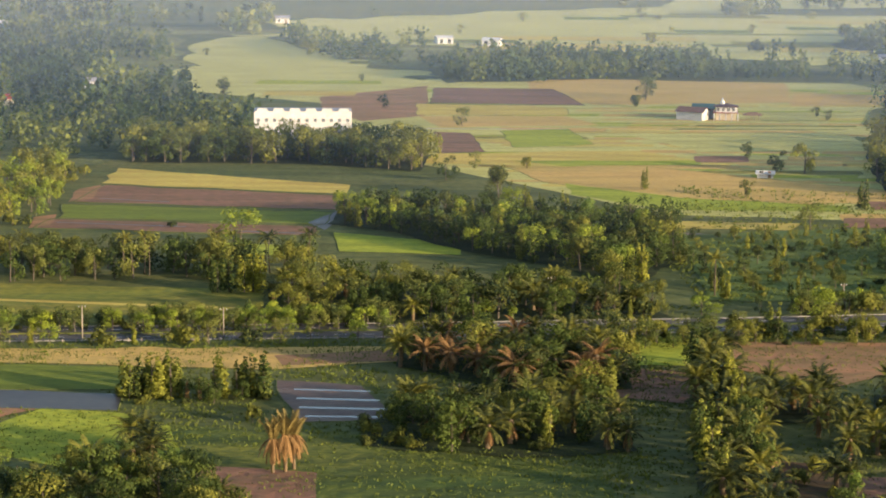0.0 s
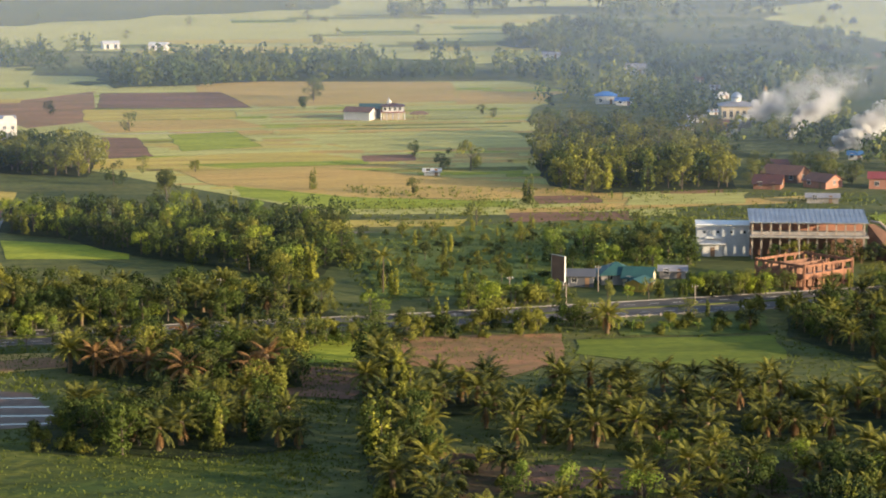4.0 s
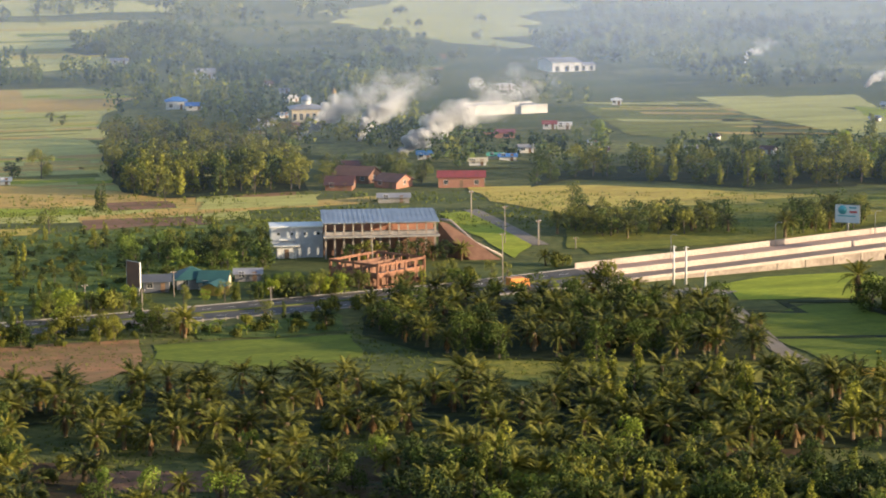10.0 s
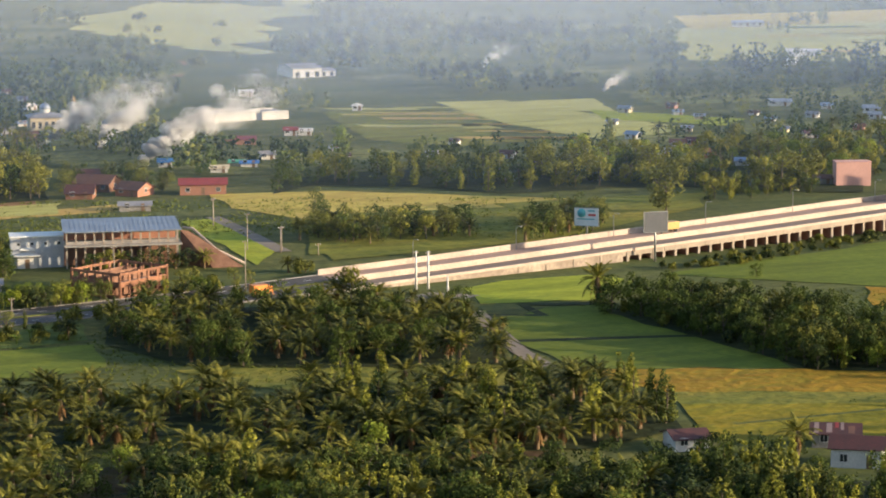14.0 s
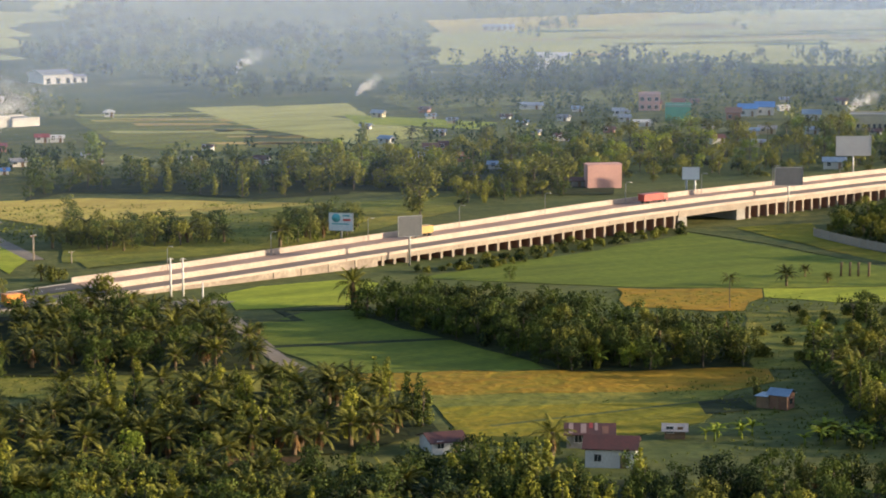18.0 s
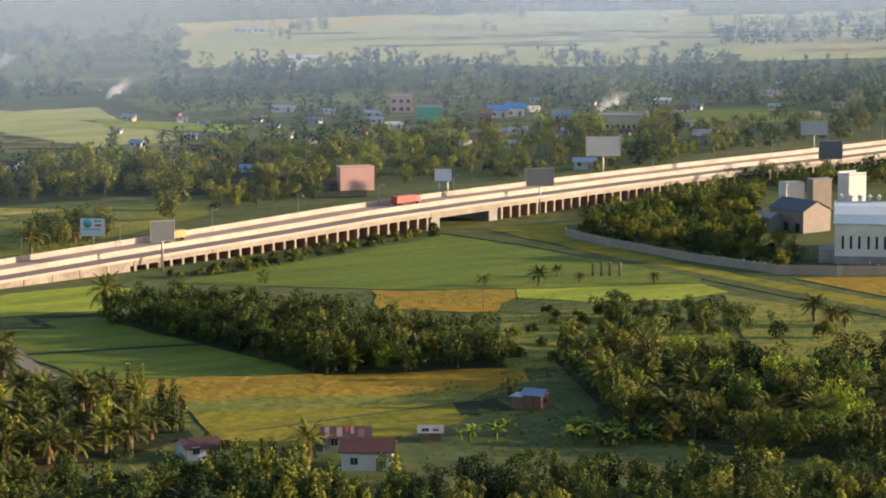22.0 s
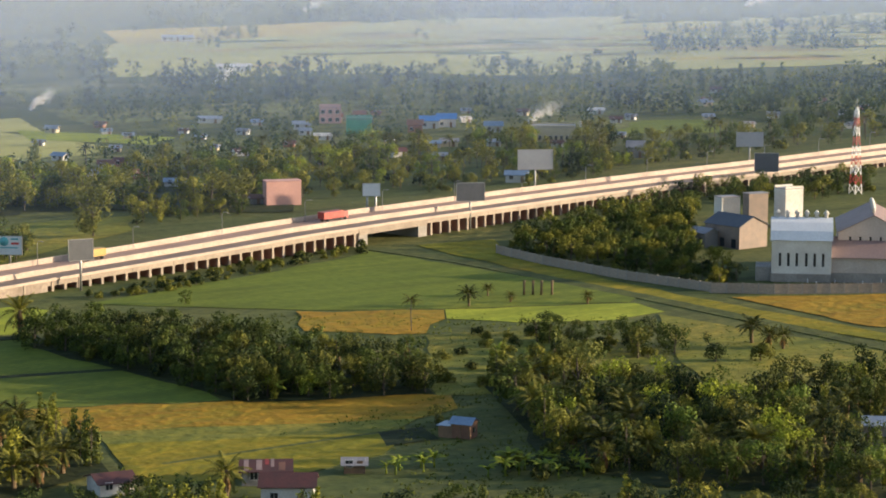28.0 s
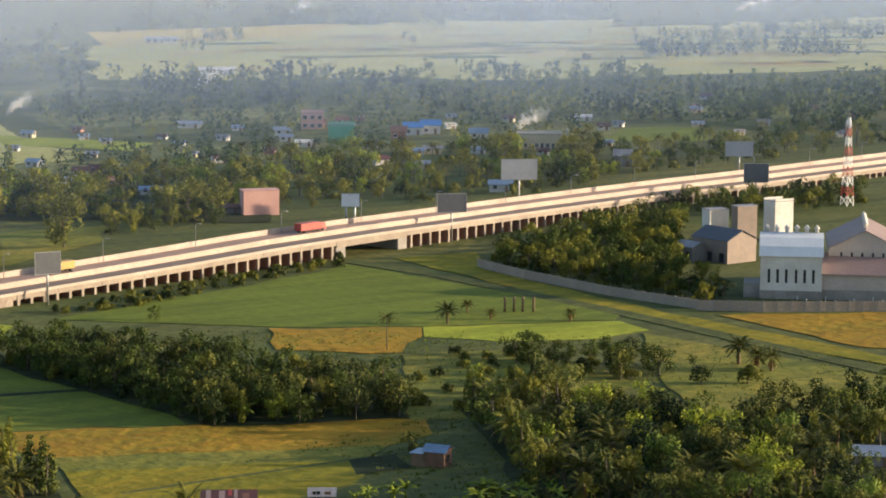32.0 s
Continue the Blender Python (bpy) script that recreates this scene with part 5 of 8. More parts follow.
def smoke(name, x, y, drift, rise, spread, count, label, seed, size=0.22):
    """A drifting plume of fine ash and vapour flecks in billows, thick at the fire and thinning downwind."""
    rng = np.random.default_rng(seed)
    puffs = 110
    ps = (np.arange(puffs) + rng.uniform(0, 1, puffs)) / puffs
    ps = ps ** 1.25
    wide = spread * (0.09 + 0.5 * ps)
    away = rng.normal(size=(puffs, 3)) * (wide * 0.42)[:, None]
    mid = np.column_stack([x + drift[0] * ps**1.3, y + drift[1] * ps**1.3, 0.6 + rise * ps**0.75]) + away
    girth = wide * rng.uniform(0.36, 0.62, puffs)
    share = rng.uniform(0.5, 1.4, puffs) * ((1 - ps) ** 1.0 + 0.15)
    pick = rng.choice(puffs, count, p=share / share.sum())
    off = rng.normal(size=(count, 3))
    off *= (np.minimum(1.0, 2.0 / np.linalg.norm(off, axis=1)))[:, None] * np.array((0.62, 0.62, 0.5))
    c = mid[pick] + off * girth[pick][:, None]
    c[:, 2] = np.maximum(c[:, 2], 0.3)
    d = rng.normal(size=(count, 3, 3)) * (size * (1 - 0.6 * ps[pick]))[:, None, None]
    v = (c[:, None, :] + d).reshape(-1, 3)
    me = bpy.data.meshes.new(name)
    me.vertices.add(count * 3)
    me.vertices.foreach_set("co", v.ravel())
    me.loops.add(count * 3)
    me.loops.foreach_set("vertex_index", np.arange(count * 3, dtype=np.int32))
    me.polygons.add(count)
    me.polygons.foreach_set("loop_start", np.arange(0, count * 3, 3, dtype=np.int32))
    me.update()
    me.materials.append(MATS["smoke"])
    to_sun = Vector((-SUN_TRAVEL[0], -SUN_TRAVEL[1], 0.45)).normalized()
    facing(me, [to_sun] * (count * 3))
    tagged(new(name, me), label, "smoke", kind="stuff")


def wall_run(pts, h, label):
    """A boundary wall of cast panels between posts."""
    ob = thing("boundary_wall", label, "wall", kind="structure")
    for (ax, ay), (bx, by) in zip(pts, pts[1:]):
        a, b = Vector((ax, ay, 0)), Vector((bx, by, 0))
        n = max(1, int((b - a).length / 3.0))
        ang = math.degrees(math.atan2(b.y - a.y, b.x - a.x))
        step = (b - a).length / n
        panel = boxes("panel", "concrete", (0.12, -0.08, -0.2, step - 0.12, 0.08, h - 0.15))
        post = boxes("post", "old_concrete", (-0.14, -0.14, -0.2, 0.14, 0.14, h))
        for k in range(n):
            p = a + (b - a) * k / n
            piece("panel", panel, ob, p, ang)
            piece("post", post, ob, p, ang)


def stump(x, y, h):
    ob = thing("palm_stump", "bare headless palm trunk standing in the paddy", "tree stump", (x, y, 0), 0, "palm stumps")
    piece("trunk", tube("trunk", "palm_bark", [(0, 0, -0.1), (0.05, 0, h * 0.5), (0.1, 0.05, h)], [0.3, 0.26, 0.34], 7), ob)


def haze_mat(name, density, tint, west=(0.05, 0.85, 0.38), east_end=None):
    """Haze tint for a see-through sheet: mostly clear, uneven, clearing towards the land and upwards."""
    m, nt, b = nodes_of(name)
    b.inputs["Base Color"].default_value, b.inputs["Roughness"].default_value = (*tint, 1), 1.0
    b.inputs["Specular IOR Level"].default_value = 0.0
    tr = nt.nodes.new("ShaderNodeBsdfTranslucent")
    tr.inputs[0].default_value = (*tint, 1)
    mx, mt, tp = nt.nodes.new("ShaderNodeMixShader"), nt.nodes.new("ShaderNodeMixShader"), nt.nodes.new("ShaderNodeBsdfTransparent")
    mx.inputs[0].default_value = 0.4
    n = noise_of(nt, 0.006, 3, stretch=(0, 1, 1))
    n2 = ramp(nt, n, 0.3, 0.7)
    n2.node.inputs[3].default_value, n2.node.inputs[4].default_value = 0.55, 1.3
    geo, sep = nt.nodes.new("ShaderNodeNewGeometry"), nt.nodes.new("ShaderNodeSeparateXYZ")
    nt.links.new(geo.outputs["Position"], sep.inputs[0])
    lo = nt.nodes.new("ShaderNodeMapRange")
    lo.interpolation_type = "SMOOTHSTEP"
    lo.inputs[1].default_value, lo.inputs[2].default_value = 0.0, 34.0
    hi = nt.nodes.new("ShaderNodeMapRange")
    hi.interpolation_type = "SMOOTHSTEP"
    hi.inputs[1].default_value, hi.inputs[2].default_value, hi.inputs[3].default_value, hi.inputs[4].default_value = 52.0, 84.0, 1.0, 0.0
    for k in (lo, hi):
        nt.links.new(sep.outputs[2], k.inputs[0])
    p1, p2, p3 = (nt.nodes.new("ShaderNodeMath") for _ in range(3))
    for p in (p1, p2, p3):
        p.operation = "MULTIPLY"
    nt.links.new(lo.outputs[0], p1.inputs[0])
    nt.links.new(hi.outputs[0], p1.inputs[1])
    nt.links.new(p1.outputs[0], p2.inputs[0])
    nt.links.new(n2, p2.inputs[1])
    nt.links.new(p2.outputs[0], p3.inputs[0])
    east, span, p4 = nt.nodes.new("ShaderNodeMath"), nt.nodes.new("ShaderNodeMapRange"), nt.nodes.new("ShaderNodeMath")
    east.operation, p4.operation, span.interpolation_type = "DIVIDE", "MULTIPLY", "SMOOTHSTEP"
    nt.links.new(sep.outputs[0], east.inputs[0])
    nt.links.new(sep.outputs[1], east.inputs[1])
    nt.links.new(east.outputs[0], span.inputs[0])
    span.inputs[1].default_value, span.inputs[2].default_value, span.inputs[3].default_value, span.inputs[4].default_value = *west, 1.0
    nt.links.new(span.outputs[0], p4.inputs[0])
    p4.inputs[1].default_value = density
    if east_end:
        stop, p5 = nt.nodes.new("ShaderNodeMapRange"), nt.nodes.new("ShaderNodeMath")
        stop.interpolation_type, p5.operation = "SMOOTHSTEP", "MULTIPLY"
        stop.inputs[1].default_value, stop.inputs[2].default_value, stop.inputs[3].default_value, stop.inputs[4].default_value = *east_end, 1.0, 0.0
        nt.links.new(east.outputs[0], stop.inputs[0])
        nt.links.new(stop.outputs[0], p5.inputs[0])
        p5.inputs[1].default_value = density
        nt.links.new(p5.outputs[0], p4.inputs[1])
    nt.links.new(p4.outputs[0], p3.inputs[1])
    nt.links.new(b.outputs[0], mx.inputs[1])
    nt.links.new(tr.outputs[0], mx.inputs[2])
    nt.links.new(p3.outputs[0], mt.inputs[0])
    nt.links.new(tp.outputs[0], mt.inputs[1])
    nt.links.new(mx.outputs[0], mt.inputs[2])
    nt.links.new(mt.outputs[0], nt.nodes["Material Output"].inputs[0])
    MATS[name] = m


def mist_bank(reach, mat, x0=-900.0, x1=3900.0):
    """A long straight upright sheet over the plain, tinted to imitate haze."""
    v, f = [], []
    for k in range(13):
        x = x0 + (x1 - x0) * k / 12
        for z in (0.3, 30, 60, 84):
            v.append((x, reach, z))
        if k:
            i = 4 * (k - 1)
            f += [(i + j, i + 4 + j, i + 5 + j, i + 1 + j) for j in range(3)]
    tagged(new("mist_bank", mesh_of("mist_bank", v, f, mat)), "see-through sheet tinted as haze over the plain", "mist", kind="stuff")


def haze_sheets():
    # tinted sheets stand in for the air's haze, denser and paler farther off
    haze_mat("haze_near", 0.07, (0.30, 0.44, 0.72), (0.05, 0.85, 0.55))
    haze_mat("haze_mid", 0.25, (0.33, 0.46, 0.76))
    haze_mat("haze_deep", 0.28, (0.40, 0.51, 0.76))
    haze_mat("haze_far", 0.29, (0.58, 0.64, 0.74))
    haze_mat("smoke_drift", 0.13, (0.42, 0.50, 0.64), (0.26, 0.36, 0.0), (0.50, 0.75))
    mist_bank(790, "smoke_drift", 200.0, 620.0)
    mist_bank(540, "haze_near")
    mist_bank(720, "haze_mid")
    mist_bank(880, "haze_deep")
    mist_bank(1080, "haze_far")
    mist_bank(1380, "haze_far")

# ---------------------------------------------------------------- the plan

# far plains
field("far_plain", "rice_pale", [(-52.8, 1388.9), (108.5, 1505.3), (362.6, 1639.9), (255.9, 1152.6), (79.9, 1102.1), (-68.4, 981.4), (-84.9, 1219)], "wide pale green rice plain")
field("far_plain", "rice_pale", [(189.3, 1717.8), (335.5, 1661.2), (284.8, 1410), (207.7, 1258.1), (127.5, 1160.6)], "wide pale green rice plain")
field("far_plain", "rice_pale", [(388.1, 1480.4), (434, 1523.4), (519.7, 1663), (578.7, 1567.1), (489.4, 1359.4), (412.4, 1183.8), (402.6, 1249.2), (396.4, 1368.4)], "wide pale green rice plain")
field("far_plain", "rice_pale", [(628.7, 1725.1), (661, 1662.7), (593.6, 1511.1), (538.2, 1476.9)], "wide pale green rice plain")
field("far_plain", "rice_pale", [(672, 1265.7), (809.7, 1315.8), (997.5, 1381.4), (1140.3, 1377.3), (834, 1004.6), (736.2, 1040.2), (643.5, 1044.2), (584.5, 1066.9)], "wide pale green rice plain")
field("far_plain", "rice_pale", [(676.3, 1266.2), (882.5, 1275.9), (1073.4, 1249.5), (1294.8, 1257), (952.8, 923.1), (817.5, 949.7), (690.3, 996.1), (583.7, 1069.8)], "wide pale green rice plain")
field("stubble_field", "rice_gold", [(741.6, 1369.2), (885.4, 1373.1), (925.7, 1371.1), (823.2, 1276.1), (692.9, 1253.3)], "dry pale golden field")
field("rice_field", "rice_pale", [(-76.7, 1100.1), (-33.2, 1127.1), (30.7, 1024.3), (-19.8, 947.7), (-67.8, 988.3)], "pale green rice field")

# patchwork of paddies
field("rice_field", "rice_pale", [(-19.9, 951.9), (22.5, 1048.8), (231.2, 1039.8), (158.4, 643.3), (74.1, 660.1), (13.4, 765)], "wide patch of ripening rice")
patchwork([(389.8, 1473.9), (430.9, 1512.2), (499.4, 1597.8), (570.9, 1556.3), (486.5, 1360.5), (417.3, 1202), (407.6, 1264.8), (399, 1377.6)], "rice_pale rice_gold meadow rice_pale", 60, 16, -0.2, 0.5, 41, "distant paddy on the plain")

# patchwork of small paddies
patchwork([(-11.6, 931.6), (22, 1023.6), (230.2, 1015.2), (173.8, 648.8), (74.1, 660.1), (13.4, 765)], "rice_pale rice_gold stubble rice_bright rice_gold rice_pale stubble meadow", 36, 6, 0.02, 0.72, 5, "small paddy of ripening rice")
patchwork([(-51.7, 1362.5), (106.3, 1474.3), (354.5, 1603.1), (259.4, 1168.5), (80.7, 1113.6), (-55.9, 1017.6)], "rice_pale rice_gold rice_pale rice_green meadow", 70, 18, -0.02, 0.6, 6, "distant paddy on the plain")
patchwork([(668.3, 1245.9), (798.3, 1297.1), (1117.5, 1349.6), (841.6, 1013.8), (650.9, 1056.3), (591.7, 1074.8)], "rice_gold meadow rice_pale scrub_green stubble rice_pale", 70, 15, -0.3, 0.6, 7, "distant paddy on the plain")
patchwork([(867.4, 1253.9), (1269.4, 1232.3), (967, 936.9), (699.9, 1009.9)], "rice_gold meadow rice_pale scrub_green stubble rice_pale", 70, 15, -0.4, 0.6, 8, "distant paddy on the plain")
field("stubble_field", "stubble", [(60.9, 1057), (162, 1039.4), (151.9, 959.7), (78.9, 946.1), (58.9, 1002.4)], "brown stubble field")
field("stubble_field", "stubble", [(157.8, 998.1), (219.6, 986.5), (212.7, 955.4), (149.9, 946.8)], "golden stubble field")
field("stubble_field", "earth", [(-19.3, 969.3), (21.9, 1018.7), (18, 903.9), (-3.4, 883.7), (-17.4, 927.2)], "bare reddish field")
field("ploughed_field", "soil", [(23.9, 1009.2), (68.9, 1007.9), (75.7, 943.8), (20.5, 950.5)], "ploughed brown field", 0.35)
field("rice_field", "rice_gold", [(16, 945.9), (68, 935), (67.2, 909), (15.3, 905.6)], "ripe golden rice field", 0.3)
field("stubble_field", "stubble", [(15.7, 901.8), (65.9, 905.1), (75.1, 875.9), (22.4, 865.5)], "dry golden stubble field")
field("ploughed_field", "soil", [(19.9, 851.5), (31.1, 848.7), (34.3, 794.9), (19.8, 791.1)], "brown vegetable plot in rows", 0.3)
field("rice_field", "rice_bright", [(41.4, 856.2), (63.9, 864.5), (68.8, 818.2), (43.4, 807.5)], "green rice plot", 0.3)
field("rice_field", "rice_gold", [(12.9, 784.9), (58.4, 799.2), (80.7, 800.4), (96.7, 776.3), (55.5, 758.9), (13.4, 765)], "ripe golden rice field")
field("stubble_field", "stubble", [(39.1, 755.4), (77, 762.8), (138.7, 709.5), (156, 696.2), (151.6, 676), (80.3, 690.7), (46.9, 724.7)], "golden stubble strip", 0.3)
field("rice_field", "rice_bright", [(40, 773.4), (96.7, 776.3), (95.5, 766.5), (55.6, 760.3)], "bright green strip")
field("rice_field", "rice_bright", [(52.9, 721.3), (80.6, 692.9), (122.6, 677), (120.7, 666.2), (75, 668.5), (52.7, 697.4)], "bright green strip")
field("ploughed_field", "soil", [(96.1, 787.8), (111.4, 788.7), (110.4, 772.8), (94.9, 772)], "small brown plot")
field("stubble_field", "rice_gold", [(74.1, 647.9), (105.8, 645.2), (101.2, 633.3), (74.1, 635.2)], "golden strip along a track")
field("meadow", "rice_pale", [(80.3, 851.7), (153, 849.2), (156.9, 804.5), (99.4, 798.4)], "pale green meadow")
strip("canal", "parapet", [(17.8, 861.7), (40.7, 861.4), (63.3, 862.7)], 1.2, "pale lined irrigation canal", "canal")
strip("track", "dirt_path", [(73.1, 626.6), (84.8, 623.3), (90.1, 618)], 3.0, "pale wet farm track", "path")
field("stubble_field", "stubble", [(117.5, 661.7), (173.6, 671.4), (206.5, 678), (202.4, 664.5), (140, 656.3), (116.5, 647.7)], "golden strip")
field("ploughed_field", "soil", [(117.8, 655), (148.4, 654.3), (146.1, 637.5), (114.9, 638.6)], "dark ploughed strip", 0.3)
field("vegetable_plot", "soil", [(129.8, 686.6), (146.1, 685.1), (145.3, 671), (128, 670.5)], "brown plot with pale plastic rows", 0.3)
field("earth_lot", "earth", [(165.7, 696.5), (183.2, 693.6), (180.3, 679.4), (163.6, 680.9)], "bare red earth")

# fields west
field("meadow", "rice_gold", [(-71.5, 749.8), (-5.7, 714.9), (-6.7, 695.9), (-72.8, 715.4)], "dry grass strip")
field("ploughed_field", "soil", [(-71.6, 711.8), (-9.7, 693.5), (-8.1, 665.1), (-76.1, 677.2)], "ploughed reddish field", 0.5)
patchwork([(-75.1, 1094.6), (-33.1, 1121.2), (28.6, 1024.1), (-19.9, 951.9), (-67.1, 992.9)], "rice_pale rice_gold rice_bright meadow", 40, 12, 0.05, 0.55, 31, "small paddy at the wood")
field("rice_field", "rice_green", [(-78.5, 672.8), (-9.5, 660.8), (-11.2, 638.7), (-76.3, 647.9)], "strip of green rice", 0.5)
field("ploughed_field", "soil", [(-78.1, 645.9), (-13.2, 634.7), (-13.5, 619.7), (-80.3, 630.3)], "ploughed reddish field with standing water", 0.5)
strip("puddle", "mud_water", [(-76.1, 640), (-44.3, 633.5)], 1.2, "line of standing water", "water")
strip("puddle", "mud_water", [(-37.2, 628.1), (-14.9, 623.3)], 1.4, "line of standing water", "water")
strip("puddle", "mud_water", [(-70.3, 684.1), (-51.7, 678.3)], 1.0, "line of standing water", "water")
field("earth_bank", "earth", [(-77.5, 703.2), (-72.4, 711.8), (-71.8, 684), (-77.5, 677.2)], "red earth bank")
field("earth_bank", "earth", [(-82.6, 648.7), (-77.7, 654), (-77, 636.1), (-81.5, 629.3)], "red earth bank")
field("pond", "mud_water", [(-15.4, 641.4), (-9.5, 658.8), (-8.4, 665.1), (-8.9, 641.7), (-11, 629.1)], "narrow muddy pond")
field("lawn", "rice_bright", [(-8.9, 625.4), (21.4, 610.2), (20.1, 591.2), (-7.2, 595.3)], "bright green field")
field("lawn", "rice_bright", [(-34.1, 608.2), (-14.4, 601.9), (-15.9, 586.6), (-35.2, 594.3)], "bright green field")
field("meadow", "meadow", [(-82, 550.5), (-21.6, 541.6), (-21.6, 500.5), (-75.3, 505.2)], "rough grass by the highway")
strip("track", "rice_gold", [(-78.9, 529.6), (-53.6, 524.9), (-21.8, 519.3)], 2.5, "dry grass track", "path")
field("ploughed_field", "soil", [(16.5, 533.6), (32, 532.7), (30.4, 514.2), (17.1, 515.1)], "bare reddish plot")

# land between highway and camera
field("verge", "stubble", [(-71.1, 476.3), (4.6, 479.7), (6.5, 466.2), (-17.3, 458), (-69.2, 463.6)], "dry reddish verge below the highway")
field("rice_field", "rice_green", [(-68.9, 461.5), (-43.6, 460), (-41.7, 440.4), (-65.8, 439.9)], "dark green paddy", 0.4)
field("pond", "mud_water", [(-65.8, 439.9), (-41.1, 436.7), (-40.8, 423.2), (-63.7, 425.4)], "still grey pond", 0.4)
field("stubble_field", "earth", [(-63.7, 425.4), (-53.5, 424.7), (-61.8, 412.7)], "bare red plot")
field("meadow", "rice_bright", [(-61, 407.4), (-53.1, 424.7), (-40, 421.5), (-28.1, 407.9), (-15.4, 396.2), (-15.1, 388.7), (-27.3, 389.7), (-37.1, 377.7), (-59, 393.7)], "sunlit bright meadow")
field("meadow", "dark_meadow", [(-31.6, 413.2), (-16.2, 406), (-1.2, 406.3), (3.9, 394.6), (33.9, 383.9), (35.1, 360.1), (-7.2, 353.4), (-17.4, 359.6), (-27.1, 386.7)], "rough green meadow")
field("ploughed_field", "soil", [(-27, 384.9), (-7.7, 380.5), (-6.2, 350.4), (-17.1, 353.3)], "dark bare earth")
field("flooded_field", "wet_soil", [(-16, 448.5), (-1.4, 444), (4.6, 417.9), (-11.6, 415.1)], "flooded muddy paddy", 0.4)
strip("water_strip", "glint_water", [(-12.8, 440.9), (0, 439.3)], 1.2, "line of bright standing water", "water")
strip("water_strip", "glint_water", [(-12.1, 433.5), (1.6, 431.9)], 1.4, "line of bright standing water", "water")
strip("water_strip", "glint_water", [(-11.5, 426.3), (3.3, 424.8)], 1.4, "line of bright standing water", "water")
strip("water_strip", "glint_water", [(-10.4, 419.4), (4.1, 418.8)], 1.2, "line of bright standing water", "water")
field("verge", "earth", [(-17.3, 471), (4.6, 476.9), (6.5, 466.2), (-15.4, 461.6)], "dry orange grass")
field("grass_plot", "rice_bright", [(49.3, 491.7), (62.7, 492.3), (58.5, 462.6), (46.9, 463.6)], "bright grass plot")
field("ploughed_field", "soil", [(43.8, 460.5), (56.3, 457.7), (52.4, 430), (40.9, 435.9)], "bare dark red plot")
field("earth_lot", "earth", [(66.8, 486.5), (98, 485.4), (92.4, 457.6), (80.5, 445.4), (63.7, 459.8)], "bare reddish earth lot")
field("bank", "scrub_green", [(109.5, 490.3), (141.6, 504.6), (137.7, 482.5), (124.6, 479.3), (108.7, 481.7)], "overgrown green bank")
grove("bush bush banana_plant", [(109, 489), (140, 502), (137, 484), (124, 480), (109, 482)], 4.2, 4.5, 6.5, "bank scrub")
field("paddy", "rice_green", [(99.4, 479), (137.5, 477.6), (133.2, 454.9), (113.4, 451.7), (96.6, 465)], "dark shaded paddy", 0.4)
field("paddy", "rice_green", [(114.5, 455.9), (130.1, 459.1), (129, 451.4), (115.1, 450.2)], "pale green strip")
# drawn in the dark painted-shade colour of the grove ground
field("plantation_floor", "undergrowth", [(79.7, 416.1), (101.6, 412.9), (120.3, 404.2), (128.7, 394.2), (109.9, 394), (91.5, 401.6), (78.1, 403.2)], "bare red-brown plantation floor")
field("plantation_floor", "soil", [(69.3, 379.7), (90.6, 374.6), (85.7, 361.1), (66.1, 366.6)], "bare red-brown plantation floor")
field("clearing", "meadow", [(143.2, 446.1), (202.2, 429.6), (209.7, 424.9), (191.4, 403.9), (162.7, 412), (149.1, 428.8)], "sunlit grass clearing")

# fields below the flyover
field("paddy", "rice_bright", [(228.3, 509.3), (240.2, 515.1), (260.7, 514.9), (265.6, 506.8), (247.6, 483.4), (223.5, 489.9)], "bright young rice", 0.4)
field("paddy", "rice_green", [(218.6, 473.4), (224.9, 473.6), (233.7, 480.2), (246.1, 477.9), (252.6, 431.3), (245.8, 402.2), (210.3, 417.3), (211.6, 447.6)], "green rice paddy", 0.6)
strip("bund_path", "undergrowth", [(211.8, 447.5), (230.7, 442.7), (252, 436.9)], 2.6, "dark overgrown bund", "bund")
strip("hedge", "undergrowth", [(218.1, 476.5), (229.1, 471.8), (230.9, 485.2), (249.2, 478.9)], 3.4, "dark overgrown ditch", "ditch")
strip("track", "dirt_path", [(218.7, 482.1), (213.7, 461.4), (208.1, 437.5), (206, 421.5)], 3.6, "pale dirt track", "path")
field("yard", "dirt_path", [(207.7, 500.5), (219.6, 507.4), (227.9, 499.7), (217.1, 492.6)], "bare pale yard")
field("stubble_field", "stubble_near", [(208.6, 417.4), (245.7, 402), (281.3, 383.1), (275.4, 372.9), (264.4, 369.8), (214.8, 392.4)], "golden stubble field", wobble=3.0)
field("stubble_field", "meadow", [(214.8, 392.4), (264.4, 369.8), (255.4, 363.6), (212.1, 382.2)], "brown stubble strip", 0.35)
field("rice_field", "rice_mid", [(212.1, 382.2), (255, 363.8), (244.7, 350.4), (228.2, 346.4), (205.4, 352.3), (203.2, 359.4)], "green and gold rice strip", 0.35)
strip("bund_path", "bund", [(212.4, 364.6), (227.6, 364.6), (253.7, 364.6)], 1.2, "dark bund", "bund")
field("yard", "undergrowth", [(253.3, 364.8), (261.6, 364), (258.5, 354.6), (248.4, 355.1)], "muddy grey yard")
field("big_paddy", "rice_green", [(275.9, 509.3), (354.5, 532.7), (369.7, 540.4), (374.8, 495.4), (379.3, 449.7), (372.6, 444.5), (334.8, 460.3), (309.8, 475.9)], "large green rice field", 0.35)
field("stubble_field", "stubble_near", [(307.5, 475.7), (333.9, 459), (327.5, 449.6), (314.3, 437.7), (295.8, 454.1)], "orange stubble plot", wobble=4.0)
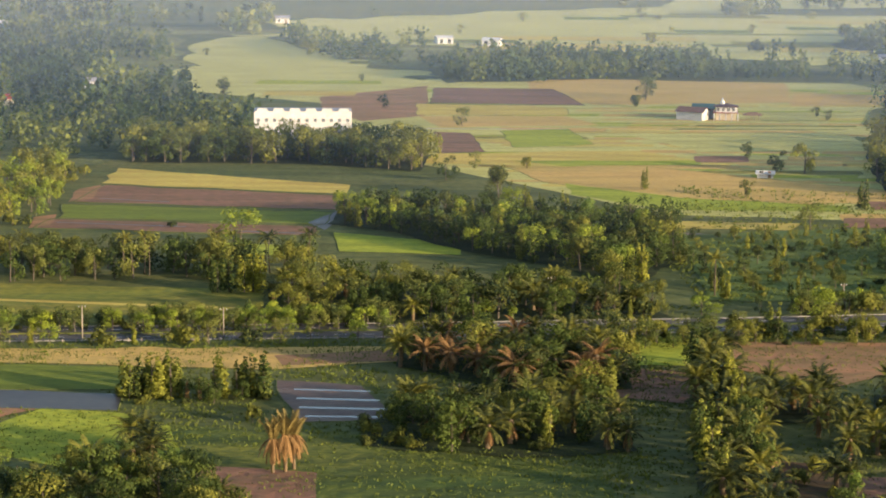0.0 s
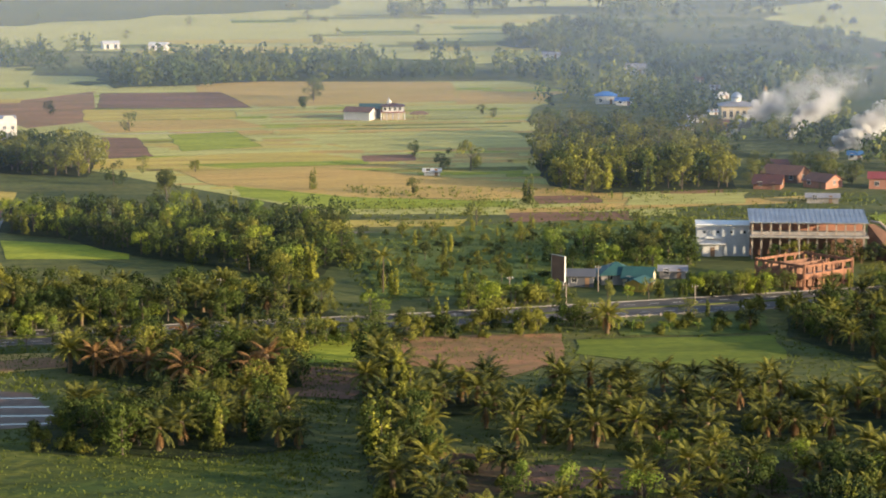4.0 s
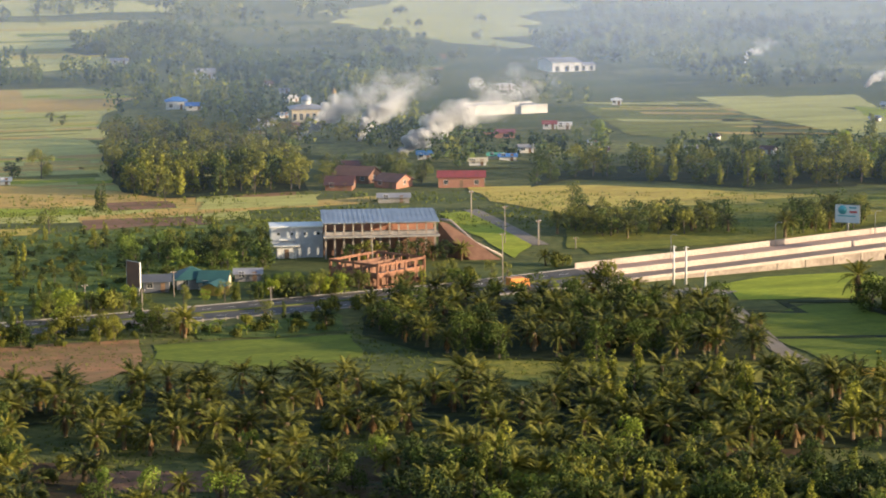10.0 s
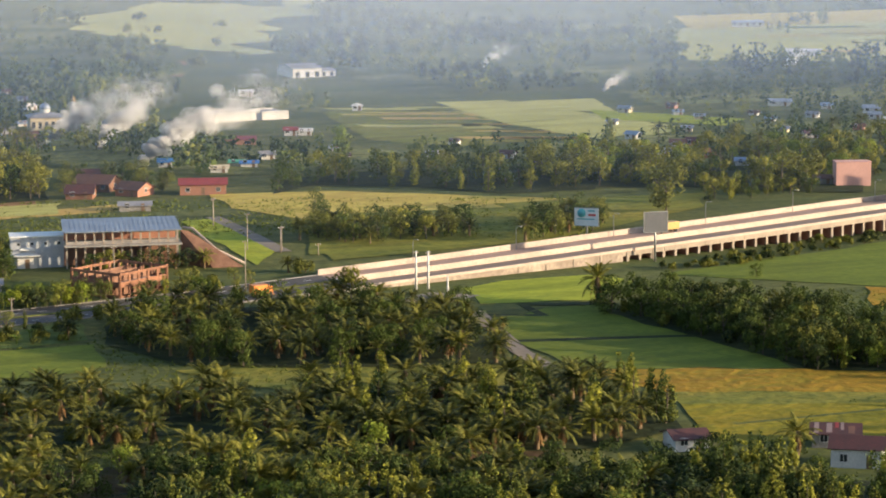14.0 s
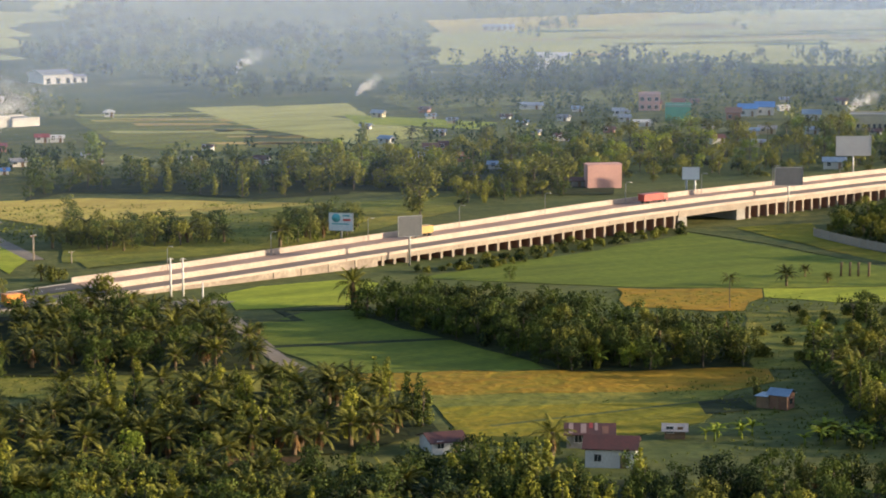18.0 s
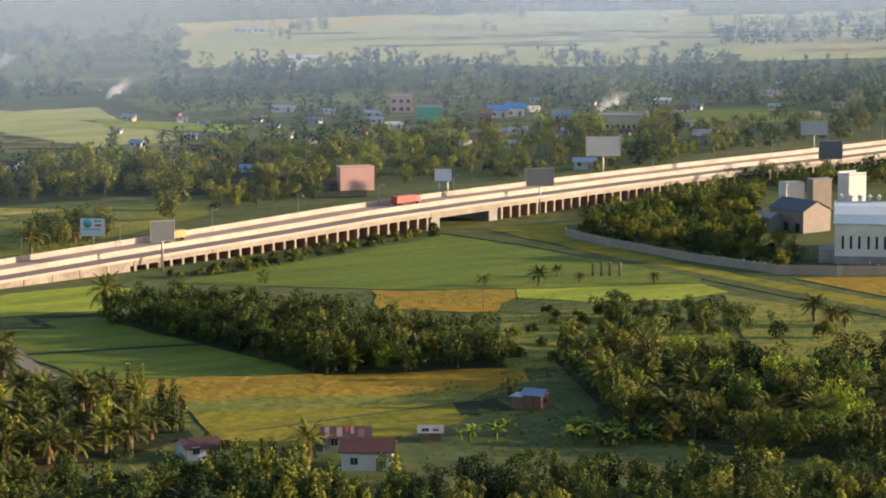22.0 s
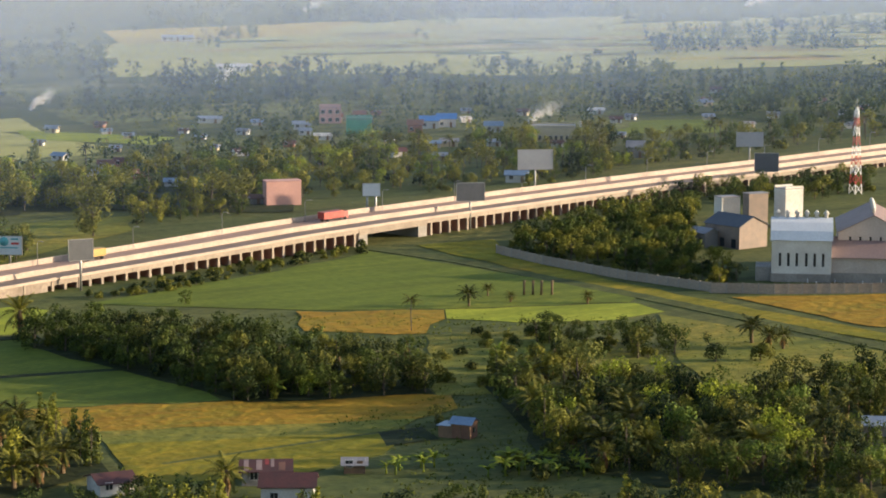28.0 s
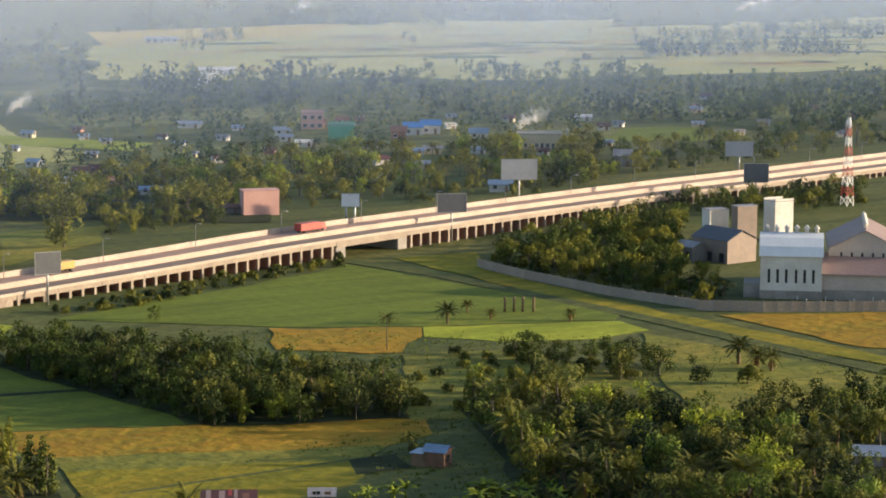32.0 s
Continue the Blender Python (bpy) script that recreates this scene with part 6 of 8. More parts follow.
field("rice_field", "rice_bright", [(334.6, 459.5), (372.6, 442.5), (370.6, 430.5), (354.9, 428.6), (337.4, 437.3), (327.8, 449.4)], "bright green rice strip", 0.35)
field("meadow", "meadow", [(313.1, 436), (336.4, 428.2), (332, 386.6), (296, 375.9), (279.1, 384.4)], "rough brownish meadow")
field("meadow", "meadow", [(367.6, 428.9), (376.2, 363.3), (346.5, 333.9), (321.6, 358.1), (338.9, 389.5)], "dry orange grassland")
field("verge", "rice_mid", [(384.9, 542.5), (407.2, 540), (392.7, 518.2), (388.6, 463.9), (388.5, 436.3), (389.7, 388.4), (389.6, 376.5), (383.3, 370.3), (380.7, 427.3), (380.8, 485.6)], "bright green verge along the lane")
strip("lane", "bund", [(372.6, 547.2), (378.2, 513.8), (379.8, 447.3), (378.9, 398.5), (378.6, 365.6)], 5.0, "dark sunken grassy lane", "lane")
field("ploughed_field", "stubble_near", [(394.8, 436.8), (431, 417.6), (398.1, 385), (393, 393)], "brown ploughed field")
field("meadow", "ground", [(219.8, 328), (265.3, 315.6), (260.1, 299.7), (231.5, 306.1), (209.7, 312.6)], "dark green meadow")

# land beyond the highway, centre
field("scrubland", "scrub_green", [(72.4, 622.5), (107.1, 634.2), (159.1, 637.6), (141.7, 561.4), (109.2, 544.9), (92, 530.2), (68.9, 531.9)], "green scrubland")
field("lawn", "rice_bright", [(206, 636.7), (215.9, 638.3), (210.9, 578.5), (199, 558.6), (201.1, 582.7)], "bright green lawn by the hall")
strip("lane", "dirt_path", [(216.3, 641.7), (214.7, 613.6), (211.7, 576.1)], 4.0, "grey lane", "path")
field("meadow", "rice_gold", [(230.2, 686.8), (263.9, 679), (301.7, 648.8), (315.9, 636), (293.8, 617.7), (238.8, 617.8), (226.2, 655.8)], "pale golden meadow")
field("meadow", "meadow", [(220.8, 582.3), (268.3, 582.7), (264.2, 565.6), (217.3, 558.2)], "green meadow")
field("meadow", "rice_pale", [(157.5, 685.7), (188.1, 685.1), (181.3, 663), (149.7, 664.7)], "pale golden meadow")
field("rice_field", "meadow", [(346.3, 910.2), (390.7, 902.8), (392.6, 853.9), (347, 758.1), (323.3, 802.4)], "dry brownish field")
patchwork([(344.5, 923.5), (397.1, 917.8), (438, 857.1), (433.7, 785.5), (392.9, 760), (347, 758.1), (323.3, 802.4)], "rice_gold stubble rice_pale meadow scrub_green", 26, 6, -0.5, 0.85, 21, "narrow strip of field in the haze")
field("rice_field", "rice_pale", [(397.1, 917.8), (423.4, 913.8), (436.5, 790.6), (392.9, 760), (386.8, 834.1)], "green field strips", 0.4)
field("rice_field", "rice_pale", [(420.5, 907.3), (458, 906.2), (441.7, 855.5), (415.5, 867.1)], "pale field")
field("rice_field", "rice_bright", [(436.8, 864.9), (470.7, 807.8), (455.2, 788.9), (423.9, 830.5)], "green field strip")
field("rice_field", "rice_green", [(629, 773.7), (667.8, 754.9), (636.9, 713.6), (596.6, 736.7)], "green paddy")
field("meadow", "meadow", [(241.7, 638), (288.6, 636.5), (355, 632.6), (340.4, 606.2), (274.5, 565.9), (215.5, 568.8)], "green meadow by the flyover")
field("rice_field", "rice_gold", [(253.6, 657), (293.4, 647.3), (292.6, 627.5), (249.2, 633.6)], "golden strip")
field("bare_field", "earth", [(356.8, 1165.7), (376.8, 1158.4), (348.2, 1075.5), (332.4, 1081.1)], "bare reddish field")

# buildings
hotel(-20.9, 803.9, 2, 29.3, 11, 11.6)
temple(114.2, 896.8, -7)
long_shed(33.3, 1241.7, 8, 7.4, 8, 2.6, "white_wall", "white_wall", 1.0, "small white barn in the plain")
long_shed(55.1, 1229.6, -13, 8.1, 8, 2.6, "white_wall", "white_wall", 1.0, "small white barn in the plain")
long_shed(-186.8, 1346.6, 8, 6.7, 7, 1.8, "white_wall", "white_wall", 0.7, "white shed at the wood")
house(-105.5, 1003.6, 6, 5.3, 3.7, 2.5, "white_wall", "grey_roof", 1.1, "white house among trees of the village")
house(-127.3, 929.4, 8, 4.7, 3.3, 2.8, "cream_wall", "red_roof", 1.2, "house with bright red roof")
house(110, 736.8, -8, 4.5, 3.1, 1.3, "white_wall", "white_wall", 0.6, "low white field shelter among village trees")
house(-46.4, 1374.3, 2, 7.0, 4.9, 2.8, "white_wall", "grey_roof", 1.2, "distant white house among village trees")
market_hall(171.6, 574.2, -12)
kiosk(150.9, 578.2, -14)
brick_ruin(160.1, 536.5, -58)
house(121.3, 544.6, -4, 7.4, 8.0, 2.2, "old_concrete", "teal_roof", 2.2, "house with teal metal roof", hip=True)
house(125.5, 540.8, -23, 5.8, 7.0, 1.9, "cream_wall", "teal_roof", 1.8, "lower teal-roofed side house among village trees")
house(123.8, 533.7, 57, 5.9, 4.0, 1.8, "yellow_paint", "teal_roof", 0.8, "yellow porch gable of a teal-roofed house")
house(113.1, 541.7, -12, 5.4, 6.0, 2.4, "sign_back", "sign_back", 1.0, "dark grey roadside house among village trees")
house(134.9, 549.8, -14, 5.6, 6.0, 1.7, "old_concrete", "grey_roof", 0.7, "pale roadside house behind shrubs")
billboard(107.2, 536.2, -66, 4.6, 5.2, 7.2, "brick_dark", 2, "tall brown wooden roadside hoarding")
house(229.5, 689.6, -18, 12.6, 7.0, 3.0, "orange_wall", "red_roof", 1.3, "orange house with bright red roof")
house(196.3, 694.8, -24, 7.3, 7.5, 1.7, "brick", "rust_roof", 1.9, "brick house with brown tile roof")
house(205.1, 709.3, -41, 10.7, 8.1, 2.4, "brick_dark", "tile_roof", 2.0, "brick house with brown tile roof")
house(211.5, 694.7, -52, 7.4, 7.9, 2.0, "orange_wall", "tile_roof", 1.7, "orange house with brown tile roof")
house(209.7, 731.3, -11, 7.3, 5.1, 2.4, "brick", "rust_roof", 1.0, "house with rusty roof among village trees")
house(202.2, 663.8, -17, 8.2, 5.7, 1.6, "old_concrete", "grey_roof", 0.7, "grey shed among village trees")
mosque(235.5, 877.8, -9)
minaret(249.5, 892, 10.3)
block("warehouse", 304.6, 885.8, 9, 17.5, 12, 2.9, "white_wall", "long white blank warehouse", blank=True)
block("warehouse", 318.9, 886.5, 8, 10.6, 12, 2.4, "white_wall", "long pale blank warehouse", blank=True)
long_shed(281.7, 809.6, -19, 10.4, 8, 1.7, "orange_wall", "red_roof", 0.7, "sunlit low red-walled shed")
house(305.8, 827.1, -20, 4.3, 3.0, 2.0, "white_wall", "red_roof", 0.8, "small white house with red roof")
house(310.4, 825.6, -20, 4.5, 3.1, 1.6, "white_wall", "white_wall", 0.7, "small white house among village trees")
long_shed(394.2, 1056, -0, 13.0, 18, 3.9, "white_wall", "grey_roof", 1.5, "large pale shed in haze")
long_shed(404.4, 1054.4, -1, 7.1, 10, 2.4, "white_wall", "grey_roof", 0.9, "small pale shed in haze")
house(203.3, 939.6, -12, 7.4, 5.2, 3.2, "white_wall", "blue_roof", 1.4, "white house with blue roof", hip=True)
house(208.6, 932.7, -12, 6.1, 4.3, 2.0, "white_wall", "blue_roof", 0.9, "small house with blue roof")
house(242.7, 1066.6, -13, 7.9, 5.6, 2.9, "white_wall", "grey_roof", 1.3, "white house among trees of the village")
house(224.6, 1155.4, -11, 7.5, 5.3, 1.9, "white_wall", "grey_roof", 0.8, "white house among trees of the village")
house(249.5, 734.8, -19, 5.0, 3.5, 1.6, "white_wall", "cream_wall", 0.7, "small white house among village trees")
house(259.7, 748.3, -19, 4.6, 3.2, 1.4, "cream_wall", "green_wall", 0.6, "house with greenish roof among village trees")
house(262.7, 745.9, -19, 5.1, 3.5, 1.3, "white_wall", "blue_roof", 0.6, "house with blue roof among village trees")
house(219.5, 869.1, -14, 5.7, 4.0, 1.9, "white_wall", "grey_roof", 0.8, "white house among village trees")
house(222.1, 848.5, -15, 5.6, 3.9, 2.1, "orange_wall", "tile_roof", 0.9, "orange house among village trees")
house(209.7, 845.1, -14, 5.6, 3.9, 1.8, "cream_wall", "zinc", 0.8, "house with zinc roof among village trees")
house(239.4, 755, -17, 4.2, 3.0, 1.9, "white_wall", "blue_roof", 0.8, "house with blue roof among village trees")
house(341.8, 974.6, -19, 5.5, 3.8, 1.7, "white_wall", "white_wall", 0.7, "white house in haze among village trees")
house(302.5, 1015.9, -16, 5.9, 4.1, 1.9, "white_wall", "cream_wall", 0.8, "white house with pale roof")
house(357.9, 898.4, -22, 3.5, 2.4, 2.0, "white_wall", "white_wall", 0.9, "small white domed house among village trees", hip=True)
block("apartment_house", 401.4, 631, -18, 9.9, 4.5, 6.7, "pink_wall", "plain pink apartment house with blank wall", "pink_wall", floors=3, cols=3, blank=True, parapet=0)
house(395.6, 636.7, -32, 5.6, 3.9, 1.9, "old_concrete", "tile_roof", 0.8, "low shed beside the pink house")
block("shop_house", 531, 786.7, -34, 9.1, 8, 5.3, "green_wall", "plain bright green shop house", blank=True)
house(548, 776.5, -35, 5.1, 3.5, 3.3, "orange_wall", "tile_roof", 1.4, "orange house among village trees")
house(561.3, 786.7, -35, 6.6, 4.6, 3.2, "white_wall", "blue_roof", 1.4, "house with bright blue roof")
house(569.2, 787.2, -36, 6.6, 4.6, 3.5, "white_wall", "blue_roof", 1.5, "house with bright blue roof")
block("shop_house", 543.7, 824.9, -33, 8.0, 8, 5.9, "pink_wall", "pinkish two-storey shop house", floors=2, cols=3)
house(521.8, 809.8, -33, 6.2, 4.3, 2.2, "white_wall", "zinc", 0.9, "white house with zinc roof")
house(510.9, 790.7, -33, 4.2, 3.0, 2.0, "white_wall", "zinc", 0.8, "white house with zinc roof")
house(507.8, 774.2, -33, 5.9, 4.1, 1.7, "white_wall", "white_wall", 0.7, "low white house among village trees")
house(559.3, 828.9, -34, 4.3, 3.0, 2.4, "white_wall", "tile_roof", 1.0, "house among palms of the village")
house(524.2, 732.9, -35, 6.1, 4.3, 1.6, "white_wall", "blue_zinc", 0.7, "house with blue-grey roof among village trees")
house(531.5, 732.9, -36, 5.8, 4.0, 1.9, "cream_wall", "grey_roof", 0.8, "grey-roofed house among village trees")
house(572.2, 762.7, -37, 6.1, 4.2, 2.7, "white_wall", "blue_zinc", 1.2, "house with blue-grey roof among village trees")
house(544.3, 725.1, -37, 5.0, 3.5, 1.6, "white_wall", "zinc", 0.7, "house with zinc roof among village trees")
block("office_block", 571, 726.6, -38, 14.8, 10, 5.1, "cream_wall", "low cream office block with window row", floors=1, cols=8)
house(646.5, 797.8, -39, 6.5, 4.5, 1.7, "white_wall", "white_wall", 0.7, "white house among village trees")
house(487.6, 637.1, -37, 6.5, 4.5, 2.4, "white_wall", "blue_zinc", 1.0, "white house under a billboard")
house(398.6, 685.7, -30, 6.0, 4.2, 1.7, "white_wall", "blue_zinc", 0.7, "house with blue-grey roof among village trees")
house(403.3, 737.2, -28, 4.5, 3.2, 2.0, "white_wall", "tile_roof", 0.9, "house among trees of the village")
house(410.6, 740.5, -29, 4.0, 2.8, 2.0, "orange_wall", "rust_roof", 0.9, "house among trees of the village")
house(399.7, 709, -29, 3.8, 2.7, 2.0, "orange_wall", "tile_roof", 0.8, "house among trees of the village")
house(389.6, 720.3, -28, 3.5, 2.5, 1.6, "white_wall", "zinc", 0.7, "house among trees of the village")
house(647, 1065.1, -31, 15.9, 11.1, 2.2, "white_wall", "white_wall", 1.0, "far white building among village trees")
house(507.5, 850.3, -31, 8.4, 5.9, 1.8, "white_wall", "zinc", 0.8, "house in haze among village trees")
house(734.8, 1269.4, -30, 17.1, 12.0, 2.2, "white_wall", "zinc", 0.9, "far building among village trees")
house(547.6, 828.5, -33, 6.3, 4.4, 2.2, "cream_wall", "tile_roof", 1.0, "house among village trees")
house(560.3, 669.4, -40, 5.5, 3.8, 3.8, "old_concrete", "grey_roof", 1.6, "dark grey shed among village trees")
house(466, 857.2, -57, 3.6, 2.5, 1.6, "orange_wall", "tile_roof", 0.7, "orange town house with brown tile roof among trees", group="town houses")
house(418.6, 812.2, -47, 3.4, 2.4, 1.5, "white_wall", "zinc", 0.6, "white town house with zinc roof among trees", group="town houses")
house(479, 819.9, -47, 3.2, 2.2, 1.4, "white_wall", "rust_roof", 0.6, "white town house with rusty roof among trees", group="town houses")
house(456.1, 834.2, -20, 3.2, 2.2, 1.4, "white_wall", "blue_zinc", 0.6, "white town house with blue-grey metal roof among trees", group="town houses")
house(457.1, 745.4, -7, 4.6, 3.2, 2.0, "white_wall", "rust_roof", 0.9, "white town house with rusty roof among trees", group="town houses")
house(454.8, 816.1, -31, 3.4, 2.4, 1.5, "cream_wall", "zinc", 0.6, "cream town house with zinc roof among trees", group="town houses")
house(402.7, 766.2, -62, 4.5, 3.2, 2.0, "white_wall", "blue_zinc", 0.8, "white town house with blue-grey metal roof among trees", group="town houses")
house(431.1, 781.6, -35, 3.5, 2.4, 1.5, "cream_wall", "zinc", 0.6, "cream town house with zinc roof among trees", group="town houses")
house(473.4, 798.3, -47, 3.2, 2.2, 1.4, "white_wall", "blue_zinc", 0.6, "white town house with blue-grey metal roof among trees", group="town houses")
house(516.3, 831.5, -30, 3.8, 2.6, 1.6, "white_wall", "blue_zinc", 0.7, "white town house with blue-grey metal roof among trees", group="town houses")
house(459.4, 765.5, -61, 3.2, 2.2, 1.4, "cream_wall", "zinc", 0.6, "cream town house with zinc roof among trees", group="town houses")
house(485.2, 760.3, -42, 3.7, 2.6, 1.6, "orange_wall", "tile_roof", 0.7, "orange town house with brown tile roof among trees", group="town houses")
house(493.9, 804.3, -59, 3.9, 2.8, 1.7, "white_wall", "grey_roof", 0.7, "white town house with grey roof among trees", group="town houses")
house(442.8, 849.6, -54, 4.3, 3.0, 1.9, "cream_wall", "zinc", 0.8, "cream town house with zinc roof among trees", group="town houses")
house(620, 808.5, -52, 4.1, 2.8, 1.8, "cream_wall", "tile_roof", 0.8, "cream town house with brown tile roof among trees", group="town houses")
house(523.6, 756.6, -44, 3.2, 2.2, 1.4, "white_wall", "zinc", 0.6, "white town house with zinc roof among trees", group="town houses")
house(595, 720, -45, 3.7, 2.6, 1.6, "cream_wall", "zinc", 0.7, "cream town house with zinc roof among trees", group="town houses")
house(573.9, 839.5, -27, 3.0, 2.1, 1.3, "orange_wall", "tile_roof", 0.6, "orange town house with brown tile roof among trees", group="town houses")
house(582.1, 777.2, -17, 2.9, 2.1, 1.3, "white_wall", "blue_zinc", 0.5, "white town house with blue-grey metal roof among trees", group="town houses")
house(504.1, 699.5, -40, 3.8, 2.7, 1.7, "cream_wall", "zinc", 0.7, "cream town house with zinc roof among trees", group="town houses")
house(585, 797.6, -13, 3.7, 2.6, 1.6, "white_wall", "white_wall", 0.7, "white town house with whitewashed roof among trees", group="town houses")
house(606.7, 826.7, -34, 3.4, 2.4, 1.5, "cream_wall", "zinc", 0.6, "cream town house with zinc roof among trees", group="town houses")
house(590.2, 753, -69, 3.4, 2.4, 1.5, "white_wall", "grey_roof", 0.6, "white town house with grey roof among trees", group="town houses")
house(559.1, 709.1, -43, 3.8, 2.7, 1.7, "white_wall", "rust_roof", 0.7, "white town house with rusty roof among trees", group="town houses")
house(545.1, 804.6, -12, 3.8, 2.6, 1.6, "white_wall", "grey_roof", 0.7, "white town house with grey roof among trees", group="town houses")
house(497.9, 714.4, -10, 4.7, 3.3, 2.1, "white_wall", "rust_roof", 0.9, "white town house with rusty roof among trees", group="town houses")
house(702.7, 798.7, -12, 4.6, 3.2, 2.0, "cream_wall", "zinc", 0.9, "cream town house with zinc roof among trees", group="town houses")
house(610.7, 759.2, -12, 3.2, 2.2, 1.4, "white_wall", "white_wall", 0.6, "white town house with whitewashed roof among trees", group="town houses")
house(659.4, 725, -20, 3.4, 2.4, 1.5, "white_wall", "grey_roof", 0.6, "white town house with grey roof among trees", group="town houses")
house(747.4, 843.4, -42, 4.4, 3.1, 1.9, "white_wall", "rust_roof", 0.8, "white town house with rusty roof among trees", group="town houses")
house(719.6, 738.2, -74, 3.3, 2.3, 1.4, "white_wall", "grey_roof", 0.6, "white town house with grey roof among trees", group="town houses")
house(686.4, 701.2, -21, 3.6, 2.5, 1.6, "white_wall", "grey_roof", 0.7, "white town house with grey roof among trees", group="town houses")
house(750.4, 783.6, -19, 3.5, 2.4, 1.5, "cream_wall", "tile_roof", 0.6, "cream town house with brown tile roof among trees", group="town houses")
house(665.6, 754.4, -32, 3.9, 2.7, 1.7, "cream_wall", "zinc", 0.7, "cream town house with zinc roof among trees", group="town houses")
house(742.2, 750.7, -53, 3.2, 2.3, 1.4, "orange_wall", "tile_roof", 0.6, "orange town house with brown tile roof among trees", group="town houses")
house(642.3, 771.4, -56, 3.6, 2.5, 1.6, "white_wall", "grey_roof", 0.7, "white town house with grey roof among trees", group="town houses")
house(814, 816.2, -71, 3.3, 2.3, 1.4, "white_wall", "blue_zinc", 0.6, "white town house with blue-grey metal roof among trees", group="town houses")
house(629.5, 764.4, -38, 4.2, 2.9, 1.8, "white_wall", "rust_roof", 0.8, "white town house with rusty roof among trees", group="town houses")
house(715, 812.4, -7, 3.4, 2.4, 1.5, "orange_wall", "tile_roof", 0.6, "orange town house with brown tile roof among trees", group="town houses")
house(689.5, 745.1, -39, 4.2, 2.9, 1.8, "white_wall", "grey_roof", 0.8, "white town house with grey roof among trees", group="town houses")
house(703.5, 713.7, -36, 4.1, 2.9, 1.8, "cream_wall", "tile_roof", 0.8, "cream town house with brown tile roof among trees", group="town houses")
house(295.9, 752.3, -14, 3.0, 2.1, 1.3, "white_wall", "rust_roof", 0.6, "white town house with rusty roof among trees", group="town houses")
house(322.6, 746.1, -44, 3.3, 2.3, 1.4, "white_wall", "grey_roof", 0.6, "white town house with grey roof among trees", group="town houses")
house(273.9, 761.4, -9, 4.4, 3.1, 1.9, "white_wall", "grey_roof", 0.8, "white town house with grey roof among trees", group="town houses")
house(301.2, 774.8, -19, 2.8, 2.0, 1.2, "white_wall", "zinc", 0.5, "white town house with zinc roof among trees", group="town houses")
house(343, 775.8, -48, 3.4, 2.4, 1.5, "white_wall", "rust_roof", 0.6, "white town house with rusty roof among trees", group="town houses")
house(341.2, 731.2, -48, 4.5, 3.1, 2.0, "white_wall", "rust_roof", 0.8, "white town house with rusty roof among trees", group="town houses")
house(231.3, 893.8, 10, 3.2, 2.2, 1.4, "white_wall", "blue_zinc", 0.6, "white town house with blue-grey metal roof among trees", group="town houses")
house(255.9, 987.1, -12, 3.4, 2.4, 1.5, "white_wall", "grey_roof", 0.6, "white town house with grey roof among trees", group="town houses")
house(249.7, 952, 18, 4.2, 3.0, 1.8, "white_wall", "white_wall", 0.8, "white town house with whitewashed roof among trees", group="town houses")
house(257.9, 1020.1, 19, 3.7, 2.6, 1.6, "cream_wall", "tile_roof", 0.7, "cream town house with brown tile roof among trees", group="town houses")
billboard(283.9, 526.8, -8, 5.6, 4.6, 11.4, "sign_back", 1, "billboard seen from its plain grey back on a single post")
billboard(413.8, 559.2, -24, 7.3, 4.6, 12.1, "sign_back", 1, "pale grey billboard on a single post")
billboard(458.4, 589.9, -28, 9.7, 5.4, 15.4, "sign_pale", 1, "large blank pale billboard")
bb = billboard(287.1, 568.5, -41, 5.9, 4.2, 7.1, "sign_white", 1, "white roadside billboard with blue-green emblem and red bars")
bz = bb.children[0].bound_box[0][2]
piece("emblem", tube("emblem", "sign_teal", [(-1.2, -0.13, bz + 2.0), (-1.2, -0.17, bz + 2.0)], [1.1, 1.1], 16), bb, label="round blue-green emblem")
piece("bar", boxes("bar", "sign_red", (0.5, -0.17, bz + 1.3, 2.4, -0.13, bz + 1.8)), bb, label="plain red bar")
piece("bar", boxes("bar", "sign_teal", (0.4, -0.17, bz + 2.4, 2.2, -0.13, bz + 2.8)), bb, label="plain blue bar")
piece("bar", boxes("bar", "sign_teal", (-2.3, -0.17, bz + 0.4, 2.0, -0.13, bz + 0.7)), bb, label="plain blue bar")
billboard(565.0, 620.0, -34, 8.2, 4.3, 11.8, "sign_pale", 1, "pale double billboard, upper panel, beyond the flyover")
billboard(536.0, 580.5, -34, 6.9, 5.3, 10.5, "sign_back", 1, "blue-grey billboard panel beside the flyover")
billboard(398.2, 581.8, -34, 4.5, 3.2, 10.8, "sign_white", 2, "small white gantry sign on two posts")
mast(549.7, 557.7, 25.0)
factory(428, 450.2, -43)
long_shed(450.4, 497.6, -87, 12, 9.6, 5.6, "sheet_brown", "sign_back", 2.2, "dark grey mill warehouse with low dull roof")
long_shed(443.4, 501.7, -87, 6, 5, 3.6, "old_concrete", "grey_roof", 1.0, "low open-fronted lean-to of the mill")
block("drying_tower", 471.2, 513.6, -10, 5.7, 3.0, 10.0, "sheet_brown", "tall brown sheet-clad drying tower of the mill", blank=True, parapet=0)
block("mill_annex", 470.9, 524.1, -12, 5.5, 4.0, 8.1, "white_wall", "plain white mill annex", blank=True, parapet=0)
block("mill_tower", 484.7, 515.7, -7, 5.6, 5.0, 10.2, "white_wall", "tall white lift tower of the mill", blank=True)
rusty = house(219.8, 345.7, -32, 7.3, 7.0, 2.3, "old_concrete", "rust_roof", 1.0, "old house with patched rusty red roof")
